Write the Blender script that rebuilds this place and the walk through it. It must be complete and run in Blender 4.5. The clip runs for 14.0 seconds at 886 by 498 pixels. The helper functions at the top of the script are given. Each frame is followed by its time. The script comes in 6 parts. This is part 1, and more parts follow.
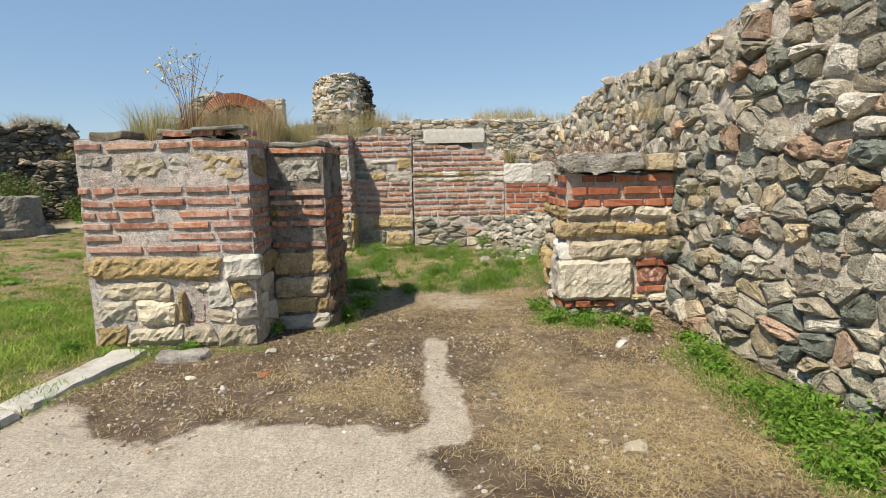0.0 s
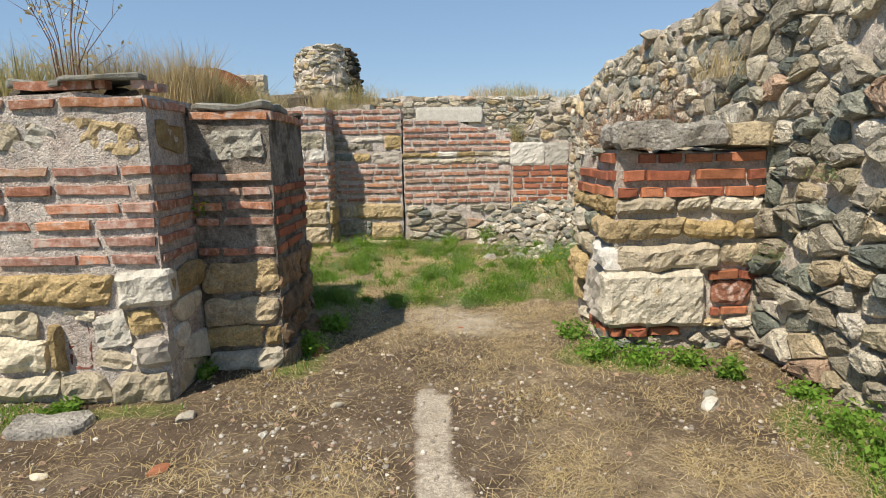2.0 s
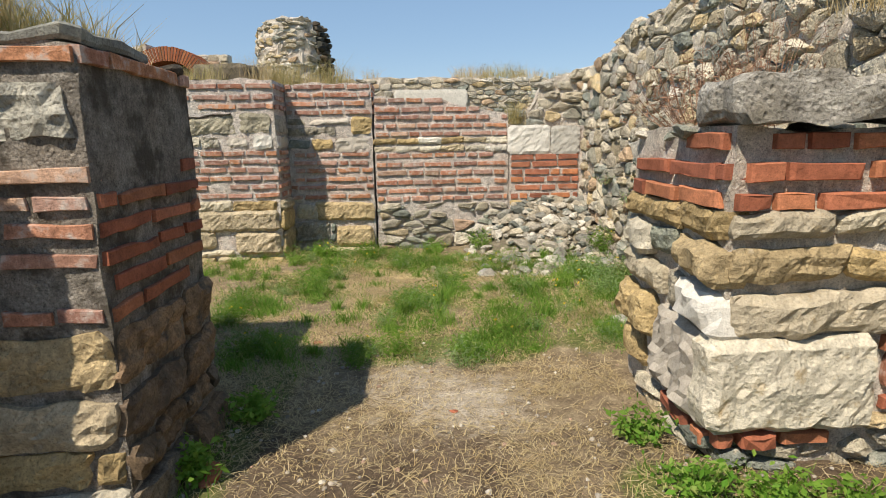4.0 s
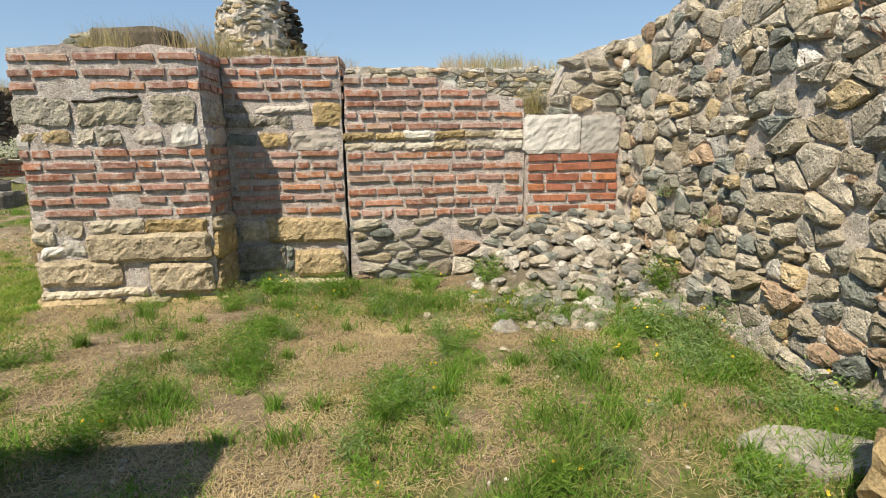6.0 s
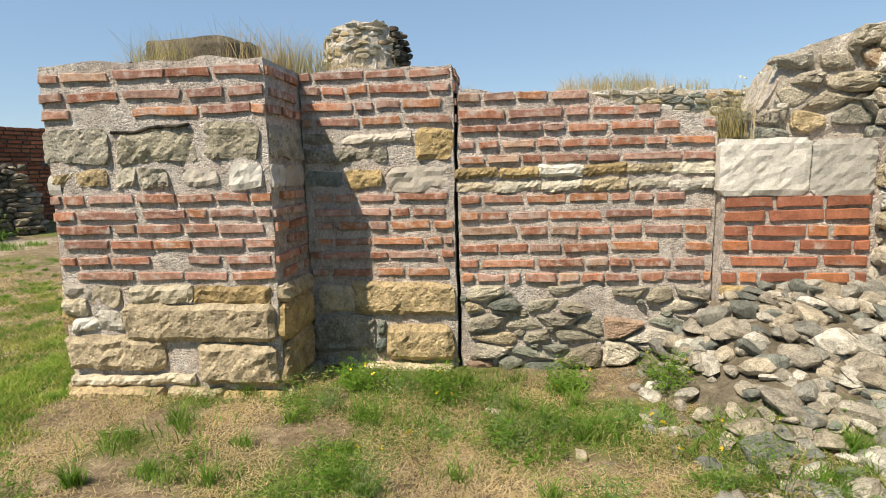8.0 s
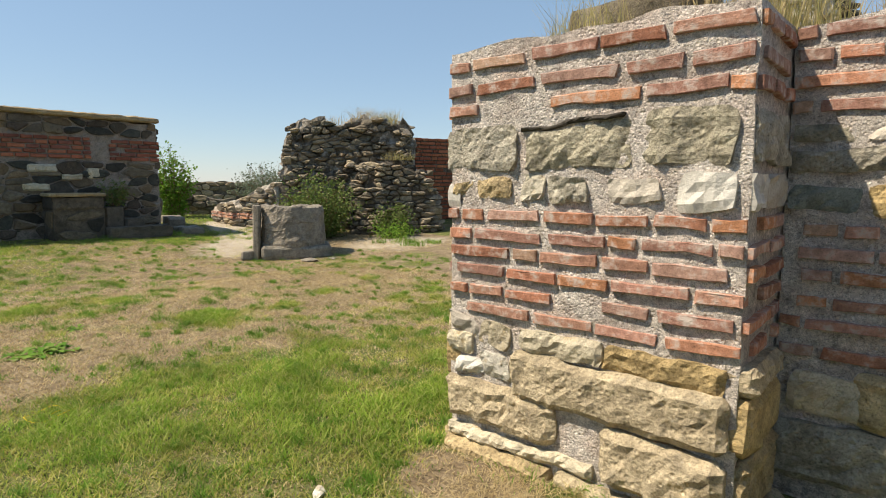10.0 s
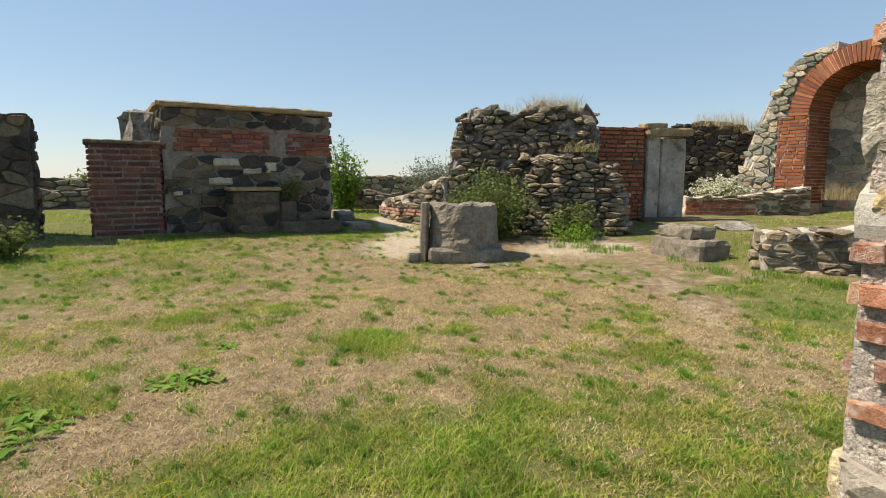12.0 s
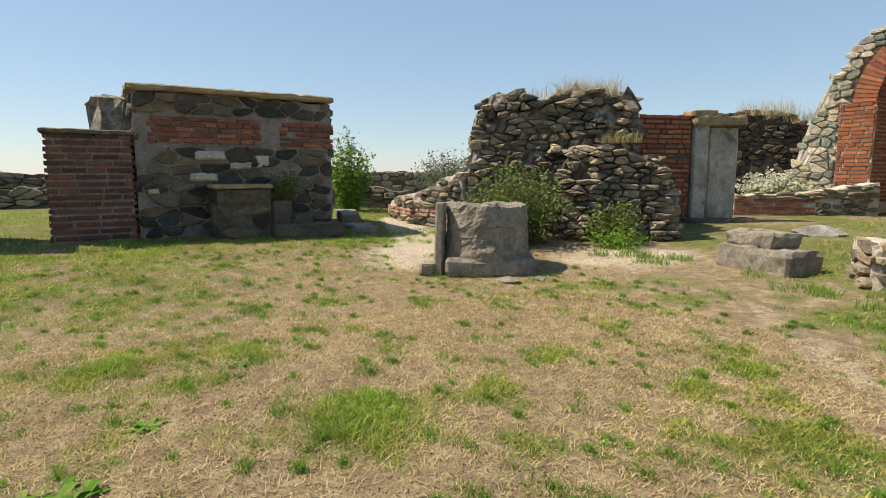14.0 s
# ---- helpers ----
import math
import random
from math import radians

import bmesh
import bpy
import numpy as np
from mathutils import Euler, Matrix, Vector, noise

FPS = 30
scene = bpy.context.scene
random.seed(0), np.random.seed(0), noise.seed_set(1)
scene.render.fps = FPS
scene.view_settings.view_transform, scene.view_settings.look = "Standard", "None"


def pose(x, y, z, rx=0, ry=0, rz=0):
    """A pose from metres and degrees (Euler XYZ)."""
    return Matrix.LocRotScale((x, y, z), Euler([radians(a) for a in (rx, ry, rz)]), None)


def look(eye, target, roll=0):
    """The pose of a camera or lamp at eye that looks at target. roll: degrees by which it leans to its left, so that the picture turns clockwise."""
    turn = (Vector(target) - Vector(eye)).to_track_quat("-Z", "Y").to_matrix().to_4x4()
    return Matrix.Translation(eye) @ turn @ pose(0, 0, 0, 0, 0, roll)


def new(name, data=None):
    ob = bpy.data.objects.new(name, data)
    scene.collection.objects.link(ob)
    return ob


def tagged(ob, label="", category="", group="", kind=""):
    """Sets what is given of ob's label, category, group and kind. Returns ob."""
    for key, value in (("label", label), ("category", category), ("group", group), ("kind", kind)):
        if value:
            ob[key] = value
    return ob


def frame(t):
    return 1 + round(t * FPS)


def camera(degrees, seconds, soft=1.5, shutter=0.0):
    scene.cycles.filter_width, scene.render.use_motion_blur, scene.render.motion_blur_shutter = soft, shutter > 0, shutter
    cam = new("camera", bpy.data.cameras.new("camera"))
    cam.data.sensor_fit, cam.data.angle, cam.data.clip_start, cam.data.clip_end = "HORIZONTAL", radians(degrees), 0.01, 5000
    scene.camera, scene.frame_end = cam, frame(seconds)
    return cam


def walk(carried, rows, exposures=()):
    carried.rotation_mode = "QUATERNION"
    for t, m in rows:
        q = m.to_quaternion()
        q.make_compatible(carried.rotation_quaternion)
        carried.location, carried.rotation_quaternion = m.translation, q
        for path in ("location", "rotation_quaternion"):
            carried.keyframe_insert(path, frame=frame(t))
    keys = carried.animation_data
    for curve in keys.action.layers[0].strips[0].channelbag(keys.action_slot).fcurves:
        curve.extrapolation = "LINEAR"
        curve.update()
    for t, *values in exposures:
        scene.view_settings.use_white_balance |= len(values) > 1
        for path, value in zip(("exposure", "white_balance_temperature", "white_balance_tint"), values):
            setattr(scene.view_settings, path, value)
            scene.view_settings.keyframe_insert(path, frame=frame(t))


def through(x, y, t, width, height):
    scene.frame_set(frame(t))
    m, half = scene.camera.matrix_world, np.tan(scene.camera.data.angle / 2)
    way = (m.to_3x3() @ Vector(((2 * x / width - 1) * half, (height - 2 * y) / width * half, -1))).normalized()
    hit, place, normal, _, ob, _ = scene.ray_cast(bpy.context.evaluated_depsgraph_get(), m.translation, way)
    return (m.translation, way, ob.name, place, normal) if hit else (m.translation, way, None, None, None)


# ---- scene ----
cam = camera(76.6, 14.0, soft=1.0)
METRES, EYE, TILT, LEAN, TURN = 11.5, 1.5, 0.0, 0.0, 0.0
ROWS = [
    (0.0, 0.0, 0.0, 0.0, -0.17, -8.09, 1.17),
    (0.5, -0.0002, 0.0319, 0.0002, -0.2, -8.49, 1.15),
    (1.0, -0.004, 0.0673, -0.0017, -0.32, -8.88, 1.11),
    (1.5, -0.0043, 0.1018, -0.004, -0.55, -9.35, 1.08),
    (2.0, -0.0036, 0.1387, -0.0051, -0.89, -9.74, 1.05),
    (4.5, -0.0011, 0.3321, -0.0093, -3.21, -11.07, 1.01),
    (5.0, -0.0017, 0.3732, -0.0097, -3.63, -11.19, 0.96),
    (5.5, -0.004, 0.4143, -0.0103, -4.11, -11.2, 0.93),
    (6.0, -0.0033, 0.455, -0.0113, -4.51, -11.08, 0.92),
    (6.5, -0.0037, 0.4929, -0.0113, -4.74, -10.86, 0.9),
    (7.0, -0.0067, 0.5305, -0.0106, -4.76, -10.45, 0.87),
    (7.5, -0.0099, 0.5665, -0.0088, -3.54, -9.62, 0.9),
    (8.0, -0.0193, 0.5917, -0.006, 6.08, -7.95, 1.46),
    (8.5, -0.0339, 0.6161, -0.0043, 15.69, -6.87, 0.95),
    (9.0, -0.0508, 0.6408, -0.0043, 25.03, -6.44, 0.59),
    (11.5, -0.1866, 0.7255, -0.0017, 56.08, -7.18, -0.17),
    (12.0, -0.2181, 0.7415, -0.0014, 57.54, -7.19, -0.11),
    (12.5, -0.2509, 0.7589, -0.0016, 58.16, -7.31, -0.12),
    (13.0, -0.2843, 0.7764, -0.003, 58.59, -7.4, -0.07),
    (13.5, -0.3153, 0.7956, -0.0028, 58.77, -7.53, -0.04),
    (14.0, -0.3496, 0.8147, -0.0032, 58.82, -7.55, -0.02),
]
walk(cam, [(t, pose(0, 0, EYE, TILT, LEAN, TURN) @ pose(METRES * x, METRES * y, METRES * z, 90 + pitch, roll, yaw)) for t, x, y, z, yaw, pitch, roll in ROWS],
     exposures=[(0.0, 0.28, 6650, 11), (4.5, 0.36, 6800, 11), (6.5, 0.4, 6900, 11), (9.0, 0.48, 7100, 11), (11.5, 0.5, 7350, 12), (14.0, 0.52, 7350, 12)])

# ---- world and light ----
SUN = Vector((-0.8, -1.0, 1.85)).normalized()
world = bpy.data.worlds.new("sky")
scene.world = world
world.use_nodes = True
sky = world.node_tree.nodes.new("ShaderNodeTexSky")
sky.sky_type, sky.sun_disc = "NISHITA", False
sky.sun_elevation = math.asin(SUN.z)
sky.sun_rotation = math.atan2(SUN.x, SUN.y)
sky.air_density, sky.dust_density, sky.ozone_density = 1.0, 0.1, 1.6
haze = world.node_tree.nodes.new("ShaderNodeMix")
haze.data_type = "RGBA"  # a hazy summer sky, paler and more even than clean air
haze.inputs[0].default_value, haze.inputs[7].default_value = 0.45, (2.6, 4.5, 7.1, 1)
world.node_tree.links.new(sky.outputs[0], haze.inputs[6])
world.node_tree.links.new(haze.outputs[2], world.node_tree.nodes["Background"].inputs[0])
world.node_tree.nodes["Background"].inputs[1].default_value = 0.092
lamp = bpy.data.lights.new("sun", "SUN")
lamp.energy, lamp.angle, lamp.color = 5.0, radians(0.53), (1.0, 0.92, 0.78)
sun = new("sun", lamp)
sun.matrix_world = look((0, 0, 30), Vector((0, 0, 30)) - SUN)

# ---- materials ----


def link(nt, a, b):
    nt.links.new(a, b)


def node(nt, kind, **props):
    n = nt.nodes.new("ShaderNode" + kind)
    for k, v in props.items():
        if k == "blend":
            n.blend_type = v
        elif k == "mode":
            n.data_type = v
        elif k == "op":
            n.operation = v
        elif k == "attr":
            n.attribute_name = v
    return n


def mixed(nt, fac, a, b, blend="MIX"):
    n = node(nt, "Mix", mode="RGBA", blend=blend)
    for slot, v in ((0, fac), (6, a), (7, b)):
        if isinstance(v, (int, float)):
            n.inputs[slot].default_value = v
        elif isinstance(v, tuple):
            n.inputs[slot].default_value = (*v, 1)
        else:
            link(nt, v, n.inputs[slot])
    return n.outputs[2]


def ramp(nt, fac, stops, sharp=False):
    n = node(nt, "ValToRGB")
    n.color_ramp.interpolation = "CONSTANT" if sharp else "LINEAR"
    el = n.color_ramp.elements
    while len(el) < len(stops):
        el.new(0.5)
    for e, (p, c) in zip(el, stops):
        e.position = p
        e.color = (*c, 1) if isinstance(c, tuple) else (c, c, c, 1)
    link(nt, fac, n.inputs[0])
    return n.outputs[0]


def noise_at(nt, where, scale, detail=4.0, rough=0.6):
    n = node(nt, "TexNoise")
    n.inputs["Scale"].default_value = scale
    n.inputs["Detail"].default_value = detail
    n.inputs["Roughness"].default_value = rough
    link(nt, where, n.inputs["Vector"])
    return n.outputs["Fac"]


def shade(name, palette, source="", rough=0.9, coarse=3.0, fine=45.0, vary=0.35, grain=0.3, stain=None, stain_at=(0.55, 0.68),
          stain_scale=9.0, bump=0.5, depth=0.012, pits=0.0):
    """A stony surface. source: object, island, or nothing for one base colour."""
    palette = [tuple(0.8 * v for v in c) for c in palette]
    m = bpy.data.materials.new(name)
    m.use_nodes = True
    nt = m.node_tree
    bsdf = nt.nodes["Principled BSDF"]
    geo = node(nt, "NewGeometry")
    where = geo.outputs["Position"]
    if source == "object":
        rnd = node(nt, "ObjectInfo").outputs["Random"]
    elif source == "island":
        rnd = geo.outputs["Random Per Island"]
    else:
        rnd = None
    if rnd is not None:
        shift = node(nt, "VectorMath", op="MULTIPLY_ADD")
        comb = node(nt, "CombineXYZ")
        for i in range(3):
            link(nt, rnd, comb.inputs[i])
        link(nt, comb.outputs[0], shift.inputs[0])
        shift.inputs[1].default_value = (37.0, 53.0, 71.0)
        link(nt, where, shift.inputs[2])
        where = shift.outputs[0]
        n = len(palette)
        col = ramp(nt, rnd, [(i / n, c) for i, c in enumerate(palette)], sharp=True)
        nudge = node(nt, "Math", op="MULTIPLY")
        link(nt, rnd, nudge.inputs[0])
        nudge.inputs[1].default_value = 17.31
        frac = node(nt, "Math", op="FRACT")
        link(nt, nudge.outputs[0], frac.inputs[0])
        col = mixed(nt, 1.0, col, ramp(nt, frac.outputs[0], [(0, 0.78), (1, 1.22)]), "MULTIPLY")
    else:
        col = ramp(nt, noise_at(nt, where, coarse * 0.6), [(0.3 + 0.4 * i / max(1, len(palette) - 1), c) for i, c in enumerate(palette)])
    big = noise_at(nt, where, coarse)
    col = mixed(nt, 1.0, col, ramp(nt, big, [(0.25, 1 - vary), (0.75, 1 + vary)]), "MULTIPLY")
    small = noise_at(nt, where, fine, 5.0, 0.7)
    lumps = noise_at(nt, where, fine * 0.3, 9.0, 0.72)
    col = mixed(nt, 1.0, col, ramp(nt, small, [(0.3, 1 - grain * 0.8), (0.7, 1 + grain * 0.8)]), "MULTIPLY")
    col = mixed(nt, 1.0, col, ramp(nt, lumps, [(0.3, 1 - grain * 1.4), (0.48, 1.0), (0.72, 1 + grain * 0.8)]), "MULTIPLY")
    specks = noise_at(nt, where, fine * 2.6, 3.0, 0.75)
    col = mixed(nt, 1.0, col, ramp(nt, specks, [(0.3, 1 - grain * 1.7), (0.46, 1.0), (0.7, 1 + grain * 0.7)]), "MULTIPLY")
    if stain:
        stain = tuple(0.8 * v for v in stain)
        s = noise_at(nt, where, stain_scale, 6.0, 0.65)
        col = mixed(nt, ramp(nt, s, [(stain_at[0], 0.0), (stain_at[1], 1.0)]), col, stain)
    link(nt, col, bsdf.inputs["Base Color"])
    bsdf.inputs["Roughness"].default_value = rough
    bsdf.inputs["Specular IOR Level"].default_value = 0.25
    if bump > 0:
        h = mixed(nt, 0.25, mixed(nt, 0.4, lumps, small), specks)
        if pits:
            v = node(nt, "TexVoronoi")
            v.inputs["Scale"].default_value = fine * 0.8
            link(nt, where, v.inputs["Vector"])
            h = mixed(nt, pits, h, ramp(nt, v.outputs["Distance"], [(0.0, 0.0), (0.45, 1.0)]), "MULTIPLY")
        b = node(nt, "Bump")
        b.inputs["Strength"].default_value = bump
        b.inputs["Distance"].default_value = depth * 2.6
        link(nt, h, b.inputs["Height"])
        link(nt, b.outputs[0], bsdf.inputs["Normal"])
    return m


def pair(name, *a, **k):
    """The same surface for single pieces and for pieces joined in one mesh."""
    return shade(name, *a, source="object", **k), shade(name + "_joined", *a, source="island", **k)


RUBBLE = [(0.502, 0.446, 0.335), (0.288, 0.302, 0.242), (0.577, 0.502, 0.353), (0.446, 0.4, 0.307), (0.219, 0.242, 0.205), (0.632, 0.567, 0.437), (0.428, 0.372, 0.279), (0.326, 0.33, 0.27),
          (0.688, 0.632, 0.53), (0.502, 0.456, 0.363), (0.363, 0.335, 0.26), (0.502, 0.353, 0.251), (0.577, 0.474, 0.316), (0.251, 0.27, 0.228), (0.614, 0.558, 0.446), (0.465, 0.419, 0.335)]
BUFF = [(0.56, 0.49, 0.37), (0.62, 0.54, 0.4), (0.48, 0.43, 0.33), (0.7, 0.63, 0.5), (0.3, 0.32, 0.28), (0.57, 0.51, 0.4), (0.66, 0.52, 0.31), (0.52, 0.47, 0.38), (0.8, 0.75, 0.66), (0.33, 0.34, 0.29),
        (0.6, 0.53, 0.41), (0.54, 0.39, 0.26), (0.64, 0.57, 0.45), (0.4, 0.38, 0.31), (0.58, 0.49, 0.34), (0.5, 0.46, 0.38)]
stone_mix = pair("rubble_stone", RUBBLE, coarse=9, fine=55, vary=0.3, grain=0.34, stain=(0.6, 0.54, 0.45), stain_at=(0.6, 0.72), bump=1.0, depth=0.014, pits=0.5)
buff_mix = pair("buff_rubble_stone", BUFF, coarse=9, fine=55, vary=0.28, grain=0.34, stain=(0.68, 0.6, 0.49), stain_at=(0.58, 0.7), bump=1.0, depth=0.014, pits=0.55)
# Weathered stone, its palette lowered further to carry the far walls' shade.
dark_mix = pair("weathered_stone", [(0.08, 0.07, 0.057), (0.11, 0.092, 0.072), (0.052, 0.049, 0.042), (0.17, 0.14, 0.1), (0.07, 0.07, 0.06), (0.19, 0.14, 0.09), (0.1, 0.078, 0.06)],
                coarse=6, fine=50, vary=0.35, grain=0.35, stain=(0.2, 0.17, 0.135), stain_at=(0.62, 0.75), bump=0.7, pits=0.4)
ochre_mix = pair("ochre_limestone", [(0.51, 0.38, 0.19), (0.5, 0.385, 0.22), (0.57, 0.47, 0.31), (0.46, 0.34, 0.17), (0.57, 0.47, 0.32)], coarse=8, fine=38,
                 vary=0.32, grain=0.3, stain=(0.6, 0.53, 0.42), stain_at=(0.62, 0.76), bump=0.85, depth=0.016, pits=0.55)
pale_mix = pair("pale_limestone", [(0.66, 0.6, 0.48), (0.6, 0.52, 0.38), (0.7, 0.66, 0.57), (0.58, 0.5, 0.37), (0.68, 0.6, 0.45)], coarse=7, fine=42, vary=0.2, grain=0.2,
                stain=(0.52, 0.38, 0.2), stain_at=(0.58, 0.74), bump=0.8, depth=0.014, pits=0.45)
grey_mix = pair("grey_shell_stone", [(0.42, 0.4, 0.34), (0.36, 0.34, 0.28), (0.46, 0.42, 0.34), (0.4, 0.36, 0.27)], coarse=7, fine=36, vary=0.3, grain=0.32,
                stain=(0.24, 0.22, 0.17), stain_at=(0.55, 0.7), bump=0.9, depth=0.018, pits=0.6)
brick_mix = pair("old_brick", [(0.56, 0.27, 0.17), (0.5, 0.23, 0.145), (0.6, 0.28, 0.15), (0.43, 0.19, 0.12), (0.54, 0.33, 0.26), (0.52, 0.28, 0.2), (0.58, 0.37, 0.26), (0.47, 0.25, 0.19)],
                 coarse=9, fine=60, vary=0.25, grain=0.24, stain=(0.62, 0.53, 0.47), stain_at=(0.5, 0.66), stain_scale=18, bump=0.7)
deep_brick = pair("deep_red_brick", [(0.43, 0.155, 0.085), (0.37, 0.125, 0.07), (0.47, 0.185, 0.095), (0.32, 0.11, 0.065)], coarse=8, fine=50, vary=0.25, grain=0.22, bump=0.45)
dull_brick = pair("dull_dark_brick", [(0.2, 0.075, 0.055), (0.16, 0.06, 0.05), (0.23, 0.09, 0.06), (0.13, 0.06, 0.05)], coarse=8, fine=50, vary=0.25, grain=0.25, bump=0.45)
new_brick = pair("restored_brick", [(0.361, 0.123, 0.057), (0.328, 0.107, 0.049), (0.385, 0.148, 0.07), (0.295, 0.098, 0.049)], coarse=5, fine=50, vary=0.2, grain=0.18, bump=0.4)
plaster_m = shade("pinkish_mortar", [(0.66, 0.55, 0.48), (0.72, 0.66, 0.6), (0.62, 0.5, 0.43)], coarse=4, fine=70, vary=0.2, grain=0.42, stain=(0.34, 0.3, 0.26),
                  stain_at=(0.6, 0.72), stain_scale=14, bump=1.0, depth=0.016, pits=0.5)
mortar_m = shade("grey_lime_mortar", [(0.68, 0.58, 0.48), (0.76, 0.69, 0.6), (0.6, 0.5, 0.41)], coarse=4, fine=60, vary=0.2, grain=0.34, stain=(0.3, 0.26, 0.2),
                 stain_at=(0.56, 0.72), bump=1.0, depth=0.018, pits=0.35)
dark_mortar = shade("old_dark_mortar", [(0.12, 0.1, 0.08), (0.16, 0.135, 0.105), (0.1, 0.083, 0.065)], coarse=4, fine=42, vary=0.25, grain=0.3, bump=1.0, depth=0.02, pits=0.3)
# Lichen stains, with the base colour lowered for shade on the set-back pier.
stained_m = shade("lichen_stained_mortar", [(0.3, 0.26, 0.215), (0.4, 0.36, 0.31), (0.22, 0.19, 0.155)], coarse=5, fine=60, vary=0.25, grain=0.4, stain=(0.14, 0.12, 0.095),
                  stain_at=(0.48, 0.62), stain_scale=6, bump=1.0, depth=0.02, pits=0.4)
earth_top = shade("earthy_wall_top", [(0.3, 0.25, 0.18), (0.2, 0.17, 0.12), (0.36, 0.31, 0.23)], coarse=5, fine=40, bump=1.0, depth=0.02)
dull_mortar = shade("dull_pinkish_mortar", [(0.3, 0.25, 0.21), (0.36, 0.31, 0.27), (0.25, 0.2, 0.17)], coarse=4, fine=50, vary=0.25, grain=0.35, bump=1.0, depth=0.016, pits=0.3)
drum_m = shade("grey_carved_stone", [(0.24, 0.21, 0.175), (0.3, 0.265, 0.215), (0.18, 0.16, 0.13)], coarse=5, fine=45, vary=0.28, grain=0.36, stain=(0.42, 0.37, 0.28),
               stain_at=(0.58, 0.72), bump=0.8, depth=0.012, pits=0.4)
concrete_m = shade("pale_concrete", [(0.42, 0.38, 0.33), (0.5, 0.46, 0.4), (0.33, 0.29, 0.25)], coarse=2.6, fine=45, vary=0.25, grain=0.24, stain=(0.19, 0.165, 0.135),
                   stain_at=(0.55, 0.68), stain_scale=3.5, bump=0.7)
marble_m = shade("worn_white_marble", [(0.54, 0.51, 0.45), (0.6, 0.57, 0.52)], coarse=4, fine=40, vary=0.12, grain=0.15, stain=(0.42, 0.38, 0.3), bump=0.5)
cap_m = shade("ochre_cement_capping", [(0.42, 0.3, 0.15), (0.34, 0.25, 0.14), (0.48, 0.38, 0.24)], coarse=3, fine=36, vary=0.25, grain=0.25, bump=0.8)
slate_m = shade("green_grey_slab", [(0.24, 0.23, 0.2), (0.3, 0.3, 0.26)], coarse=4, fine=40, stain=(0.42, 0.36, 0.24), stain_at=(0.6, 0.75), bump=0.7)

# ---- building blocks ----


def mesh(name, verts, faces, material, smooth=False):
    me = bpy.data.meshes.new(name)
    me.from_pydata(verts, [], faces)
    me.materials.append(material)
    if smooth:
        me.polygons.foreach_set("use_smooth", [True] * len(me.polygons))
    me.update()
    return me


def part(name, verts, faces, material, parent, label="", smooth=False, kind=""):
    ob = new(name, mesh(name, verts, faces, material, smooth))
    ob.parent = parent
    return tagged(ob, label, kind=kind)


def wobble(x, y, z, scale, seed=0.0):
    v = noise.noise_vector(Vector((x * scale + seed, y * scale - seed, z * scale + 2 * seed)))
    return v


class Face:
    """A wall's face along a line in plan; its front is to the right of the line's direction."""

    def __init__(self, points, batter=0.0):
        self.p = [Vector(a) for a in points]
        self.batter = batter
        self.s = [0.0]
        for a, b in zip(self.p, self.p[1:]):
            self.s.append(self.s[-1] + (b - a).length)
        self.length = self.s[-1]

    def at(self, u):
        i = 0
        while i < len(self.p) - 2 and u > self.s[i + 1]:
            i += 1
        t = (self.p[i + 1] - self.p[i]).normalized()
        return self.p[i] + t * (u - self.s[i]), t, Vector((t.y, -t.x))

    def world(self, u, z, d):
        c, t, n = self.at(u)
        d -= self.batter * z
        return (c.x + n.x * d, c.y + n.y * d, z)

    def matrix(self, u, z):
        c, t, n = self.at(u)
        x, y, _ = self.world(u, z, 0)
        m = Matrix(((t.x, -n.x, 0, x), (t.y, -n.y, 0, y), (0, 0, 1, z), (0, 0, 0, 1)))
        return m


def core(name, face, u0, u1, thick, top, material, amp=0.03, back=0.01, step=0.08, z0=-0.3, label="", category="", kind="structure", parent=None, seed=0.0):
    """The mortared heart of a wall behind its face: lumpy, with an uneven top."""
    nu, nv = max(1, round((u1 - u0) / step)), max(1, round(thick / step / 1.5))
    zmax = max(top(u0 + (u1 - u0) * i / 20) for i in range(21))
    low = z0 if callable(z0) else (lambda u: z0)
    nz = max(2, round((zmax - low(u0)) / step))
    ids, verts, faces = {}, [], []

    def vid(i, j, k):
        if (i, j, k) not in ids:
            u = u0 + (u1 - u0) * i / nu
            z = low(u) + (top(u) - low(u)) * k / nz
            p = Vector(face.world(u, z, -back - thick * j / nv))
            p += wobble(*p, 5.0, seed) * amp + wobble(*p, 14.0, seed) * amp * 0.5
            ids[i, j, k] = len(verts)
            verts.append(p[:])
        return ids[i, j, k]

    for i in range(nu):
        for k in range(nz):
            faces.append((vid(i, 0, k), vid(i + 1, 0, k), vid(i + 1, 0, k + 1), vid(i, 0, k + 1)))
            faces.append((vid(i + 1, nv, k), vid(i, nv, k), vid(i, nv, k + 1), vid(i + 1, nv, k + 1)))
        for j in range(nv):
            faces.append((vid(i, j, nz), vid(i + 1, j, nz), vid(i + 1, j + 1, nz), vid(i, j + 1, nz)))
    for j in range(nv):
        for k in range(nz):
            faces.append((vid(0, j + 1, k), vid(0, j, k), vid(0, j, k + 1), vid(0, j + 1, k + 1)))
            faces.append((vid(nu, j, k), vid(nu, j + 1, k), vid(nu, j + 1, k + 1), vid(nu, j, k + 1)))
    ob = new(name, mesh(name, verts, faces, material))
    ob.parent = parent
    return tagged(ob, label, category, kind=kind)


